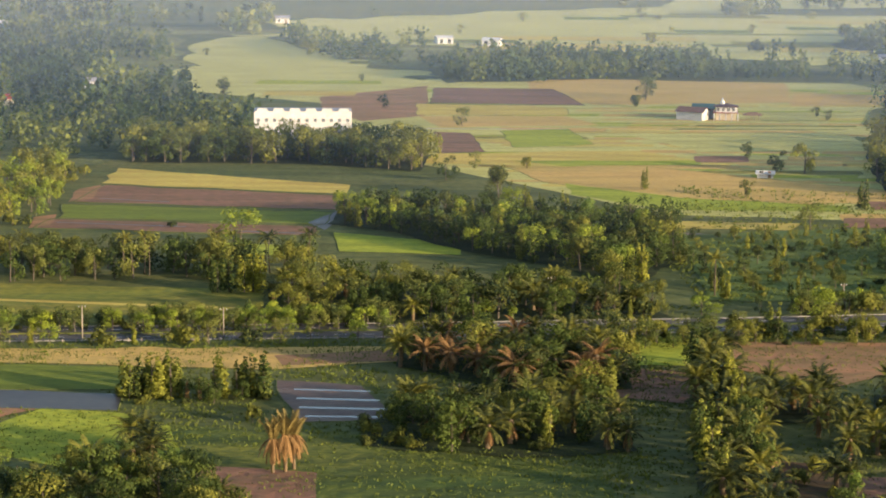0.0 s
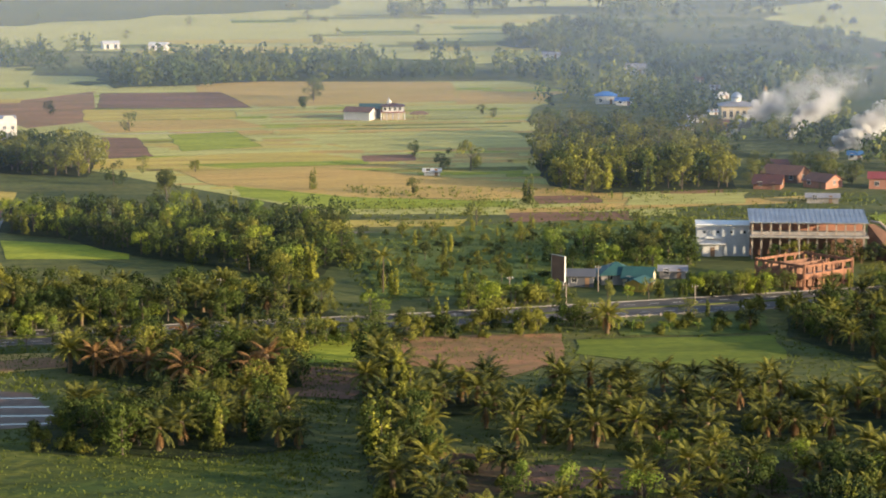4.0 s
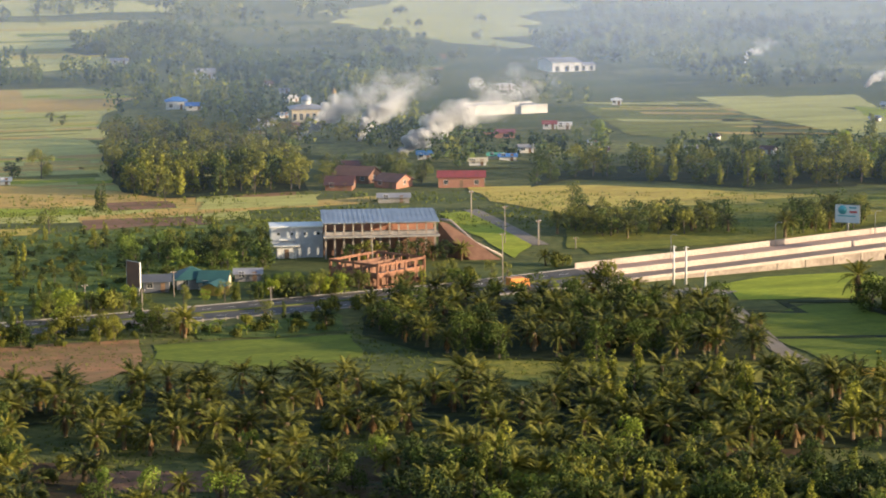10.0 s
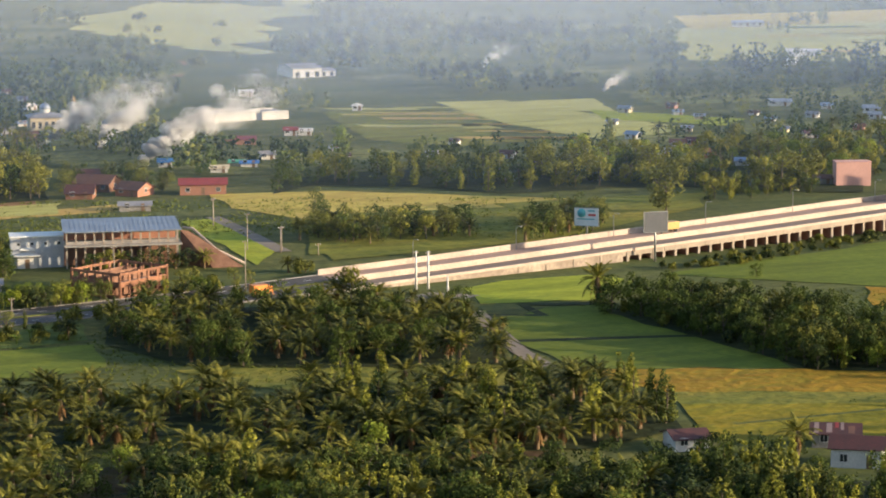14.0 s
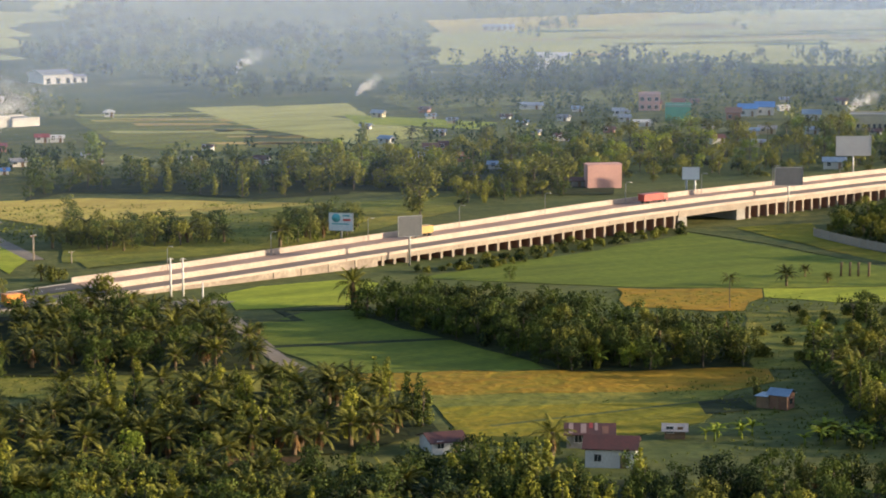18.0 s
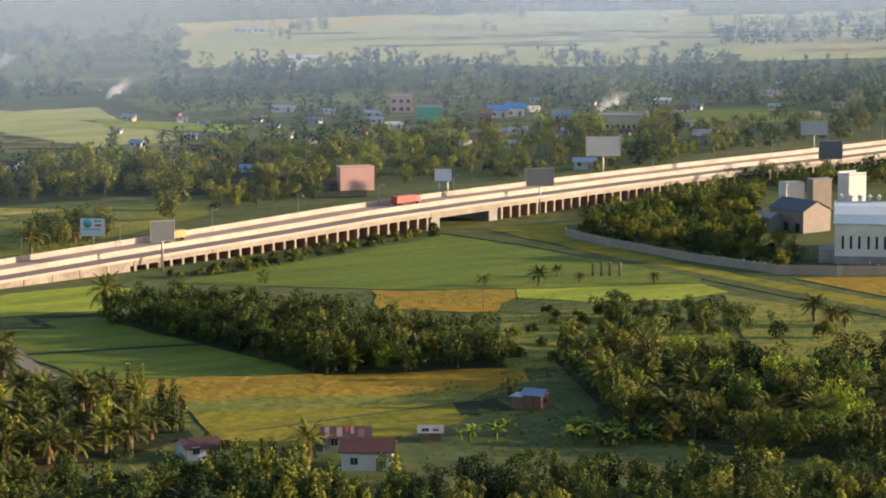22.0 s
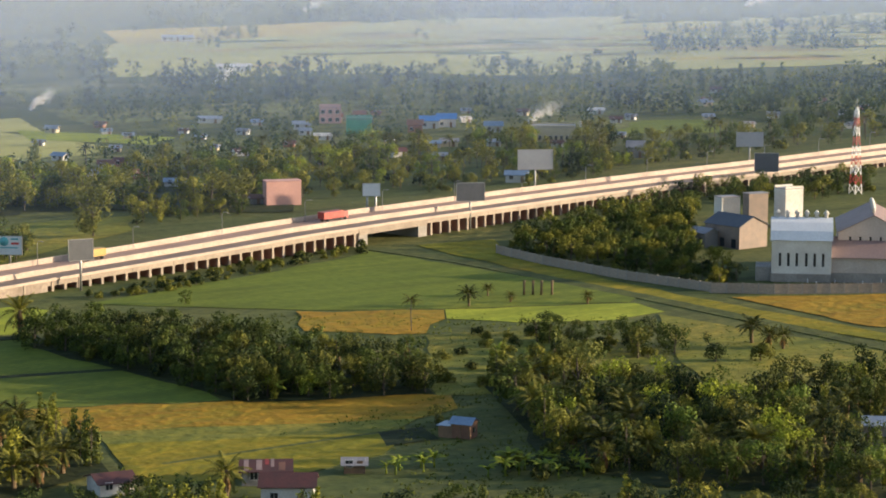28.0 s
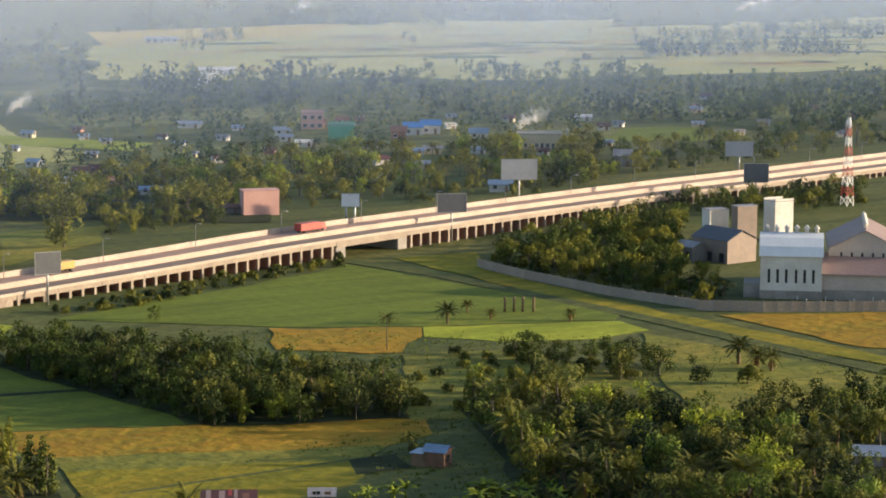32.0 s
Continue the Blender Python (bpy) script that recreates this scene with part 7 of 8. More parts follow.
for k, (u0, u1, s0, s1, paint) in enumerate(((-0.46, -0.36, 0.0, 0.95, "pink_sheet"), (-0.2, -0.08, 0.05, 0.9, "pink_sheet"), (0.1, 0.17, 0.3, 1.0, "pink_sheet"), (0.26, 0.4, 0.0, 0.7, "tile_roof"), (-0.02, 0.06, 0.5, 1.0, "red_roof"))):
    pv = [(u * 7.3, -3.5 * (1 - s), 2.3 + 1.0 * s + lift) for lift in (0.1, 0.14) for u, s in ((u0, s0), (u1, s0), (u1, s1), (u0, s1))]
    piece("roof_sheet", mesh_of("roof_sheet", pv, [(3, 2, 1, 0), (4, 5, 6, 7), (0, 1, 5, 4), (1, 2, 6, 5), (2, 3, 7, 6), (3, 0, 4, 7)], paint), rusty, label="newer roof sheet")
house(215.2, 332, -36, 7.7, 6.0, 3.1, "white_wall", "rust_roof", 1.3, "white house with rusty red roof")
house(197.2, 353.1, -9, 5.6, 6.0, 2.0, "white_wall", "rust_roof", 0.9, "white house with red roof among palms")
house(234.3, 343.2, -34, 3.3, 3.0, 1.5, "timber", "grey_roof", 0.7, "low grey-roofed shelter among bananas")
house(321.1, 315.9, -45, 6.5, 6.0, 2.0, "old_concrete", "zinc", 0.9, "grey shed in the grove")
hut(263, 353.9, -58)
wall_run([(393.3, 520.2), (391.6, 499.7), (392.5, 469.7), (396.7, 445.6)], 2.2, "long concrete boundary wall of the mill")
wall_run([(395.6, 444.4), (406, 435.1), (432.2, 418.7)], 2.4, "grey concrete wall in front of the mill")
stakes = thing("crop_stakes", "rows of short pale stakes in a brown field", "stakes", (428.1, 435.1, 0), 0)
for k in range(8):
    for j in range(4):
        piece("stake", tube("stake", "sign_white", [(0, 0, -0.1), (0.03, 0, 1.0)], [0.09, 0.07], 5), stakes, (-9 + 5.2 * k + 1.3 * j, -5 + 4.2 * j - 0.6 * k, 0))

# poles, lamps, vehicles
pole(-53.3, 486.8, 6.4, 1, 15)
pole(-27.3, 488.6, 5.7, 1, 15)
pole(160.7, 542.3, 9.0, 1, 15)
pole(210.9, 575.8, 6.2, 1, 15)
pole(204.8, 581.9, 9.0, 1, 15)
pole(210.9, 625.3, 7.1, 1, 15)
pole(218.6, 512.5, 8.4, 1, 15, "white_wall", 0.3)
pole(221.2, 512.0, 8.2, 1, 15, "white_wall", 0.3)
pole(219.0, 496.5, 5.2, 0, 15, "white_wall", 0.26)
pole(183.7, 522.7, 11.5, 1, 15)
pole(212.3, 629.3, 6.8, 1, 15)
pole(211.8, 577.7, 5.9, 1, 15)
pole(114.8, 532.2, 5.6, 1, 15)
pole(96.3, 532.8, 3.6, 1, 15)
pole(103.9, 511.3, 5.5, 1, 15)
pole(36.6, 532.8, 4.7, 1, 15)
pole(217.4, 568.2, 2.9, 1, 15)
pole(130.6, 512.7, 4.3, 1, 15)
for k in range(22):
    lx = 232 + 28.0 * k
    lp, ld, ls = road_frame(lx)
    lq = lp + ls * (SPAN - 1.2)
    lamp(lq.x, lq.y, deck_z(lx), math.degrees(math.atan2(ld.y, ld.x)), 5.6)
vp, vd, vs = road_frame(301)
vq = vp + vs * 14.5
truck("truck", vq.x, vq.y, deck_z(301), math.degrees(math.atan2(vd.y, vd.x)) + 180, 6.2, "orange_paint", "yellow_paint", "orange and yellow lorry on the flyover")
vp, vd, vs = road_frame(378)
vq = vp + vs * 14.0
truck("lorry", vq.x, vq.y, deck_z(378), math.degrees(math.atan2(vd.y, vd.x)) + 0, 9.0, "red_paint", "red_paint", "long red lorry on the flyover")
vp, vd, vs = road_frame(185.5)
vq = vp + vs * 3.5
truck("pickup", vq.x, vq.y, deck_z(185.5), math.degrees(math.atan2(vd.y, vd.x)) + 0, 4.6, "orange_paint", "orange_paint", "bright orange pickup on the highway")

# trees that stand alone
plant("oil_palm", 246.4, 481.6, 10.7, 0.85)
plant("withered_palm", -14.1, 380.4, 10.6, 0.55)
plant("withered_palm", -12.3, 381.1, 11.5, 0.55)
plant("withered_palm", -11.1, 382.6, 10.7, 0.55)
plant("bush", -18.6, 415, 3.9, 0.5)
plant("light_tree", -30.1, 606.6, 9.4, 1.2)
plant("light_tree", -67.8, 491.1, 4.8, 1.3)
plant("light_tree", -61.2, 491.2, 4.5, 1.3)
plant("light_tree", -42.3, 491.7, 4.5, 1.3)
plant("coconut_palm", -75.2, 550.7, 10.1, 1.0)
plant("column_tree", -31.4, 539.2, 8.2, 1.0)
plant("column_tree", -29, 539.2, 8.2, 1.0)
plant("column_tree", -25.9, 539.3, 8.2, 1.0)
plant("column_tree", -24.1, 539.4, 8.2, 1.0)
plant("column_tree", -22.5, 539.4, 8.2, 1.0)
plant("dark_tree", 114.9, 750.2, 6.5, 1.0)
plant("tree", 122.4, 745.6, 9.1, 1.0)
plant("dark_tree", 111.4, 783.4, 5.1, 1.0)
plant("olive_tree", 105.7, 632.5, 7.2, 1.0)
plant("column_tree", 125.9, 671, 8.0, 1.0)
plant("olive_tree", 145.1, 684.1, 5.9, 1.0)
plant("tree", 98.5, 694.1, 5.1, 1.0)
plant("tree", 44.3, 753.3, 3.9, 1.0)
plant("dark_tree", 93.2, 940.5, 4.4, 1.0)
plant("dark_tree", 143.1, 743.4, 6.0, 1.0)
plant("olive_tree", 100.7, 974.3, 9.4, 1.0)
plant("tree", 33.2, 689.6, 8.9, 1.0)
plant("coconut_palm", 70.5, 537.3, 9.0, 1.0)
plant("column_tree", 72.5, 533.3, 6.0, 1.0)
plant("column_tree", 75.8, 489.3, 7.4, 1.0)
plant("tree", 68.3, 489.8, 5.0, 1.0)
plant("oil_palm", 106.6, 484.7, 8.0, 1.0)
plant("tree", 119, 485.6, 4.1, 1.0)
plant("oil_palm", 134.4, 484.5, 5.3, 1.0)
plant("light_tree", 88, 506.9, 7.9, 1.0)
plant("tree", 152.2, 906.8, 3.9, 1.0)
plant("tree", 154.4, 896, 3.9, 1.0)
plant("column_tree", 73.4, 709.9, 6.1, 1.0)
plant("olive_tree", 69.8, 586.6, 3.6, 1.0)
plant("olive_tree", 79.8, 559.5, 4.9, 1.0)
plant("dark_tree", 4.2, 928.6, 5.3, 1.0)
plant("olive_tree", 29.5, 867.7, 6.9, 1.0)
plant("dark_tree", 20.5, 726, 7.0, 1.0)
plant("olive_tree", 29.3, 752.2, 5.5, 1.0)
plant("olive_tree", 34.2, 696.6, 8.3, 1.0)
plant("tree", 44.3, 755.7, 3.3, 1.0)
plant("dark_tree", -4.1, 1034, 3.3, 1.0)
plant("dark_tree", 93.8, 943, 4.4, 1.0)
plant("olive_tree", 99.6, 964.6, 8.9, 1.0)
plant("dark_tree", -54.3, 971.2, 7.2, 1.0)
plant("tree", -71.9, 1154.2, 3.9, 1.0)
plant("tree", 147, 1309.4, 4.4, 1.0)
plant("tree", 188.9, 1321.8, 5.1, 1.0)
plant("olive_tree", 143.7, 1425.4, 9.1, 1.0)
plant("bush", -47.8, 632.4, 2.0, 1.0)
plant("tree", 327.5, 603, 13.6, 1.0)
plant("light_tree", 299.7, 764.7, 10.3, 1.0)
plant("coconut_palm", 264.9, 597.4, 5.0, 1.0)
plant("oil_palm", 270.5, 568, 8.6, 1.0)
plant("olive_tree", 238.1, 626.3, 8.7, 1.0)
plant("oil_palm", 202, 546.4, 4.8, 1.0)
plant("bush", 205.5, 544.9, 4.2, 1.0)
plant("tree", 197.5, 497.2, 8.8, 1.0)
plant("oil_palm", 210.6, 495.4, 4.1, 1.0)
plant("oil_palm", 213.9, 475.4, 4.8, 1.0)
plant("oil_palm", 215.2, 460.7, 3.4, 1.0)
plant("light_tree", 255.3, 400.8, 5.3, 1.0)
plant("light_tree", 260.2, 398, 5.3, 1.0)
plant("column_tree", 254, 398.7, 5.7, 1.0)
plant("light_tree", 259.7, 396.1, 5.0, 1.0)
plant("oil_palm", 209.7, 340.6, 7.9, 1.0)
plant("dark_tree", 215.8, 306.2, 5.6, 1.0)
plant("tree", 264, 363.3, 4.0, 1.0)
plant("oil_palm", 341, 459.8, 5.9, 1.0)
plant("oil_palm", 352.4, 468.5, 3.8, 1.0)
plant("oil_palm", 351.6, 459.1, 3.2, 1.0)
plant("oil_palm", 364.2, 448.4, 3.7, 1.0)
plant("oil_palm", 360.4, 392, 7.3, 1.0)
plant("oil_palm", 360.1, 386.6, 5.7, 1.0)
plant("oil_palm", 361, 383.5, 5.7, 1.0)
plant("dark_tree", 340.9, 380.4, 5.8, 1.0)
plant("bush", 348.7, 376.5, 4.0, 1.0)
plant("coconut_palm", 313.5, 441.7, 7.4, 1.0)
plant("olive_tree", 298.2, 367.8, 11.4, 1.0)
plant("olive_tree", 269.6, 307.5, 7.2, 1.0)
plant("dry_tree", 231.8, 302.3, 4.1, 1.0)
plant("dark_tree", 293.2, 497.1, 3.4, 1.0)
plant("column_tree", 333.7, 334.7, 8.0, 1.0)
plant("dry_tree", 290, 409.4, 5.8, 0.8)
plant("dry_tree", 287.3, 409.2, 4.3, 0.7)
plant("banana_plant", 254.6, 398.9, 5.2, 1.0)
plant("banana_plant", 261.2, 398, 4.9, 1.0)
plant("oil_palm", 282.2, 412.9, 5.3, 1.0)
plant("oil_palm", 283.5, 422.5, 5.4, 1.0)
stump(359.9, 465.3, 3.3)
stump(361.5, 464.2, 3.3)
stump(363, 463.1, 3.3)
stump(364.9, 461.8, 3.3)

# trees before the hall's lower floor
for k, (u, kind) in enumerate(((-8, "dark_tree"), (-4.5, "tree"), (-1, "oil_palm"), (2.5, "dark_tree"), (5.5, "tree"), (8.5, "dark_tree"), (11.5, "oil_palm"), (14.5, "tree"), (18, "oil_palm"))):
    plant(kind, 169.4 + 0.978 * u, 564.3 - 0.208 * u, 4.6 + 0.5 * (k % 3), 1.05, "trees before the hall")

# groves, nearest first; ground sheets under them are coloured dark as tree shade
grove("tree dark_tree bush", [(162.1, 572), (182.4, 570.8), (180, 562.6), (160.4, 563.7)], 3.4, 3.2, 4.2, "hall garden")
grove("tree olive_tree dark_tree", [(187.4, 681.8), (210.4, 674.1), (224.2, 702.5), (229.2, 729.4), (204.3, 737.7)], 6, 4.5, 7, "village garden")
field("undergrowth", "undergrowth", [(-54.6, 368.9), (-50.6, 341.1), (-17.3, 341.4), (-17.4, 358), (-26.1, 371.9), (-36.9, 375.9), (-46.2, 372.4)], "ground sheet below the trees, tree shade in its dark colour")
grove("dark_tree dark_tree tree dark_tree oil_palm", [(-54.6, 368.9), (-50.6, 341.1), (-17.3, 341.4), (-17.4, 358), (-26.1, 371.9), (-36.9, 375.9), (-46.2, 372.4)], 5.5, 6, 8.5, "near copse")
field("undergrowth", "undergrowth", [(-38.7, 394), (-33.9, 397.9), (-30.2, 383.1), (-34.8, 379.4)], "ground sheet below the trees, tree shade in its dark colour")
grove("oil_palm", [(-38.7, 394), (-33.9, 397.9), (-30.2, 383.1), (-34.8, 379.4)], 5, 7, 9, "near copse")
field("undergrowth", "undergrowth", [(112.5, 359.6), (146, 350), (175.1, 333.9), (201.2, 319.1), (185.9, 294.1), (103, 329)], "ground sheet below the trees, tree shade in its dark colour")
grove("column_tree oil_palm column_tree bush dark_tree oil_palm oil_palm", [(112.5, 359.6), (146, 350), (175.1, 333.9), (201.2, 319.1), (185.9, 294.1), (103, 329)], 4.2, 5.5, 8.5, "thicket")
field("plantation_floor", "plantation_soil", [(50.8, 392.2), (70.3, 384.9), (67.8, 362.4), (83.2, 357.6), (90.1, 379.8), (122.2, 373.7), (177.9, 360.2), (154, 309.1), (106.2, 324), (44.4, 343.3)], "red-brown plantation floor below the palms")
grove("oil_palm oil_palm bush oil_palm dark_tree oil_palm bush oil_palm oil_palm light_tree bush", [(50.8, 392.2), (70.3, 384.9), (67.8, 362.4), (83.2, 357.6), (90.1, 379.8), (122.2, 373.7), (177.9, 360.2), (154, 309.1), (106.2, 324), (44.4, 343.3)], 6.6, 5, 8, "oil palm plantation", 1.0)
field("undergrowth", "undergrowth", [(57.3, 465.6), (64, 469.6), (61.7, 406.3), (56.6, 361.5), (46.4, 357), (51.2, 408.7)], "ground sheet below the trees, tree shade in its dark colour")
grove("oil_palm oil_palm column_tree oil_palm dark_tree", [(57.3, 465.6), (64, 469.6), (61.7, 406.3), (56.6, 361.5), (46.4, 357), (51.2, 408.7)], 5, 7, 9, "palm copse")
field("undergrowth", "undergrowth", [(215.1, 308.9), (236.2, 298.4), (280, 276.5), (253.8, 249.7), (199.1, 288.1)], "ground sheet below the trees, tree shade in its dark colour")
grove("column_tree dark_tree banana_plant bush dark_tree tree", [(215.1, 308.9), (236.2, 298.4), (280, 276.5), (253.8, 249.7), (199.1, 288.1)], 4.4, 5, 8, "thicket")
field("undergrowth", "undergrowth", [(194.1, 336.8), (213.6, 318.6), (211.8, 306.9), (199.1, 288.1), (167.5, 310.2), (183.3, 339.8)], "ground sheet below the trees, tree shade in its dark colour")
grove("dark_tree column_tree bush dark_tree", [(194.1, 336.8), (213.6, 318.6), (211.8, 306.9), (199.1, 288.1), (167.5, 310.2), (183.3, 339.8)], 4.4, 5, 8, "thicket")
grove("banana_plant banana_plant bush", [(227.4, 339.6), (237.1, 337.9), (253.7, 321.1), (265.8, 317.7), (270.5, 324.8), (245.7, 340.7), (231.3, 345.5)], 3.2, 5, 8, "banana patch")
field("undergrowth", "undergrowth", [(157.3, 415.9), (191.2, 408.5), (211.5, 394.5), (202.9, 364.4), (182.2, 357.4), (154, 369.4), (150.7, 400.8)], "ground sheet below the trees, tree shade in its dark colour")
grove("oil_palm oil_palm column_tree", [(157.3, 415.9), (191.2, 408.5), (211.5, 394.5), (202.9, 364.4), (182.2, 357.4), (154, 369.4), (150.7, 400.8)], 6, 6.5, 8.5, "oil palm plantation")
field("undergrowth", "undergrowth", [(290.9, 386.4), (309.5, 393.4), (310.7, 372.6), (317.3, 361), (312.6, 343.4), (336.2, 351.2), (350.5, 337.8), (289.1, 277), (278.3, 295.5), (265.7, 307.8), (261.5, 331.2), (276.8, 357.4)], "ground sheet below the trees, tree shade in its dark colour")
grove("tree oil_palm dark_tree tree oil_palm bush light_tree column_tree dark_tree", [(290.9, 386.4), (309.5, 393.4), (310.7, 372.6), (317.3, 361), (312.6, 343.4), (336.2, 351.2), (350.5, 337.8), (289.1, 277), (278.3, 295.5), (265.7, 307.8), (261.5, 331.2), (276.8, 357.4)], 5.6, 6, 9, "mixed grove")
field("undergrowth", "undergrowth", [(-1.3, 408.3), (4.2, 426.6), (27.3, 427), (40.2, 436.3), (39.8, 411), (40.9, 395.1), (20.9, 390.3), (-1.2, 398.4)], "ground sheet below the trees, tree shade in its dark colour")
grove("tree oil_palm dark_tree dark_tree column_tree oil_palm bush oil_palm", [(-1.3, 408.3), (4.2, 426.6), (27.3, 427), (40.2, 436.3), (39.8, 411), (40.9, 395.1), (20.9, 390.3), (-1.2, 398.4)], 5.6, 5.5, 8.5, "palm copse")
plant("column_tree", -39.9, 433.5, 7.3, 1.3)
plant("column_tree", -38.9, 433.5, 4.8, 1.3)
plant("column_tree", -37.9, 434.9, 6.7, 1.3)
plant("column_tree", -36.2, 433.5, 7.7, 1.3)
plant("column_tree", -35.1, 433.1, 5.3, 1.3)
plant("column_tree", -34.7, 434.9, 7.6, 1.3)
plant("column_tree", -32.9, 433.6, 7.9, 1.3)
plant("column_tree", -25.5, 434.2, 7.8, 1.3)
plant("column_tree", -23.9, 435.1, 4.5, 1.3)
plant("column_tree", -22, 435.2, 6.1, 1.3)
plant("column_tree", -19.7, 435.2, 7.4, 1.3)
plant("column_tree", -18.6, 434.8, 5.1, 1.3)
plant("column_tree", -17.5, 433.9, 7.9, 1.3)
plant("dry_tree", -30.3, 432.3, 3.8, 0.7)
plant("dry_tree", -28.2, 432.3, 4.6, 0.7)
plant("dry_tree", -26.7, 432.3, 3.4, 0.7)
grove("bush dark_tree", [(-41.3, 435.7), (-16.4, 436.2), (-16.2, 428.9), (-39.7, 428.5)], 3.6, 3, 4.5, "undergrowth of the pond clump")
grove("oil_palm oil_palm bush oil_palm bush", [(66, 412), (84, 424), (106, 410), (128, 396), (126, 378), (92, 381), (70, 387)], 6.4, 6.5, 8.5, "oil palm plantation", 1.0)
field("undergrowth", "undergrowth", [(63.8, 433.2), (77.7, 434.9), (76.3, 416.3), (63, 414.8)], "ground sheet below the trees, tree shade in its dark colour")
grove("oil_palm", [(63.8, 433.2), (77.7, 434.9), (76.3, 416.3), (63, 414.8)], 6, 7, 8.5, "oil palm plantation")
field("undergrowth", "undergrowth", [(84.8, 437.8), (128.2, 424), (146.5, 418.2), (156.8, 381.8), (184.1, 373.2), (177, 358.5), (132.3, 376.7), (130.3, 399.2), (82.6, 426.1)], "ground sheet below the trees, tree shade in its dark colour")
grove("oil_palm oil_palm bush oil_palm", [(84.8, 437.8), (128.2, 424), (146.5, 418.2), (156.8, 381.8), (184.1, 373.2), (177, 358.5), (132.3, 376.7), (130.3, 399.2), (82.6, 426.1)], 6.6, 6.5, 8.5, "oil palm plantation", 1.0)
field("undergrowth", "undergrowth", [(3.6, 476.9), (45.9, 477.9), (44.5, 442), (27.9, 437), (4.5, 461)], "ground sheet below the trees, tree shade in its dark colour")
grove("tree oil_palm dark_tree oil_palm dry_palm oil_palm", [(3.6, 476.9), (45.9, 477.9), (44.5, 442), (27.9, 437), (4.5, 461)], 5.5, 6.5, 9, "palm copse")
field("undergrowth", "undergrowth", [(241.7, 471.4), (254.6, 476), (269.5, 455.1), (278.8, 426.9), (288, 401.6), (279.9, 386.5), (267.6, 390.5), (248.4, 398.5), (245.7, 424.9), (244.3, 447)], "ground sheet below the trees, tree shade in its dark colour")
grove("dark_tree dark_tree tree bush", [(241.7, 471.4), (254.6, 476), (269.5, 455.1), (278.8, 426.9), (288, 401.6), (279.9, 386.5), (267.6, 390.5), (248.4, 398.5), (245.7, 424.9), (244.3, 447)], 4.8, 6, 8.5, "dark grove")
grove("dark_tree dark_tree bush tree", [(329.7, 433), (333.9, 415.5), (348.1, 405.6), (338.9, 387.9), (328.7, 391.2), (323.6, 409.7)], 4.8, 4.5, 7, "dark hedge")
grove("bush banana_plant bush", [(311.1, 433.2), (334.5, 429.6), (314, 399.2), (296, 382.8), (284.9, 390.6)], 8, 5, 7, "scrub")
field("undergrowth", "undergrowth", [(144.7, 495.5), (156, 509.6), (176.4, 505.2), (199.4, 500.7), (214.3, 471.8), (204.9, 438), (200.8, 426.6), (173.8, 435.2), (146.5, 449.7), (139.2, 476.2)], "ground sheet below the trees, tree shade in its dark colour")
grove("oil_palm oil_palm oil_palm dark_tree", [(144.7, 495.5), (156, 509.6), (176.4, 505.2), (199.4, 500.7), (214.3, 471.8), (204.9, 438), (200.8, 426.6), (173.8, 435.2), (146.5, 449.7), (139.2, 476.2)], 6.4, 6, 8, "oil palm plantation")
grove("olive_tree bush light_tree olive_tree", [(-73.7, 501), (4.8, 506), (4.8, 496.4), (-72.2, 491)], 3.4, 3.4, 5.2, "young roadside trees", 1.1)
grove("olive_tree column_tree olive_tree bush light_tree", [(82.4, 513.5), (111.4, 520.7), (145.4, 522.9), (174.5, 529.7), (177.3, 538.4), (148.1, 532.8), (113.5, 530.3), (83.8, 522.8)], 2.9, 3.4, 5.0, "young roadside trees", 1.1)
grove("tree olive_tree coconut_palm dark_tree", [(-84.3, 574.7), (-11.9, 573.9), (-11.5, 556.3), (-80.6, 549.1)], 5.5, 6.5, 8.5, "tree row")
field("undergrowth", "undergrowth", [(-20.9, 552.3), (-1.9, 545.7), (51.1, 534.6), (60, 510.6), (37.9, 510), (4.8, 503), (-20.4, 511.6)], "ground sheet below the trees, tree shade in its dark colour")
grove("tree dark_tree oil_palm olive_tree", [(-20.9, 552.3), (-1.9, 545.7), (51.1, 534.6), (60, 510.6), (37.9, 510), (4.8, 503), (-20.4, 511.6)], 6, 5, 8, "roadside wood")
field("undergrowth", "undergrowth", [(-10.5, 638.7), (5.8, 626), (22.1, 594.6), (42.3, 573.3), (51.3, 536.7), (67.7, 584.5), (73.7, 638.1), (54.1, 642.2), (30.1, 660.4), (-8.1, 660.9)], "ground sheet below the trees, tree shade in its dark colour")
grove("dark_tree tree dark_tree light_tree column_tree dark_tree", [(-10.5, 638.7), (5.8, 626), (22.1, 594.6), (42.3, 573.3), (51.3, 536.7), (67.7, 584.5), (73.7, 638.1), (54.1, 642.2), (30.1, 660.4), (-8.1, 660.9)], 5.6, 5, 8.5, "central wood")
grove("bush bush dark_tree bush tree column_tree", [(66.2, 614.4), (106.7, 632.2), (159.1, 637.6), (143.3, 565.2), (109.9, 548.6), (92.6, 533.7), (69.3, 535.4)], 7.2, 2.4, 5, "scrub")
grove("tree dark_tree light_tree dark_tree", [(116.1, 593.5), (152.2, 603.7), (141.7, 561.4), (120.9, 553.9), (109.8, 560.6)], 7, 4.5, 7, "scrub trees")
grove("dark_tree bush dark_tree bush tree", [(397, 525.1), (424.1, 541.7), (487.7, 571.6), (496.3, 565.6), (429.5, 486.3), (411.1, 450.3), (400, 447.5), (397.1, 474.2), (394.5, 519.4)], 4.6, 4.5, 6.8, "mill garden")
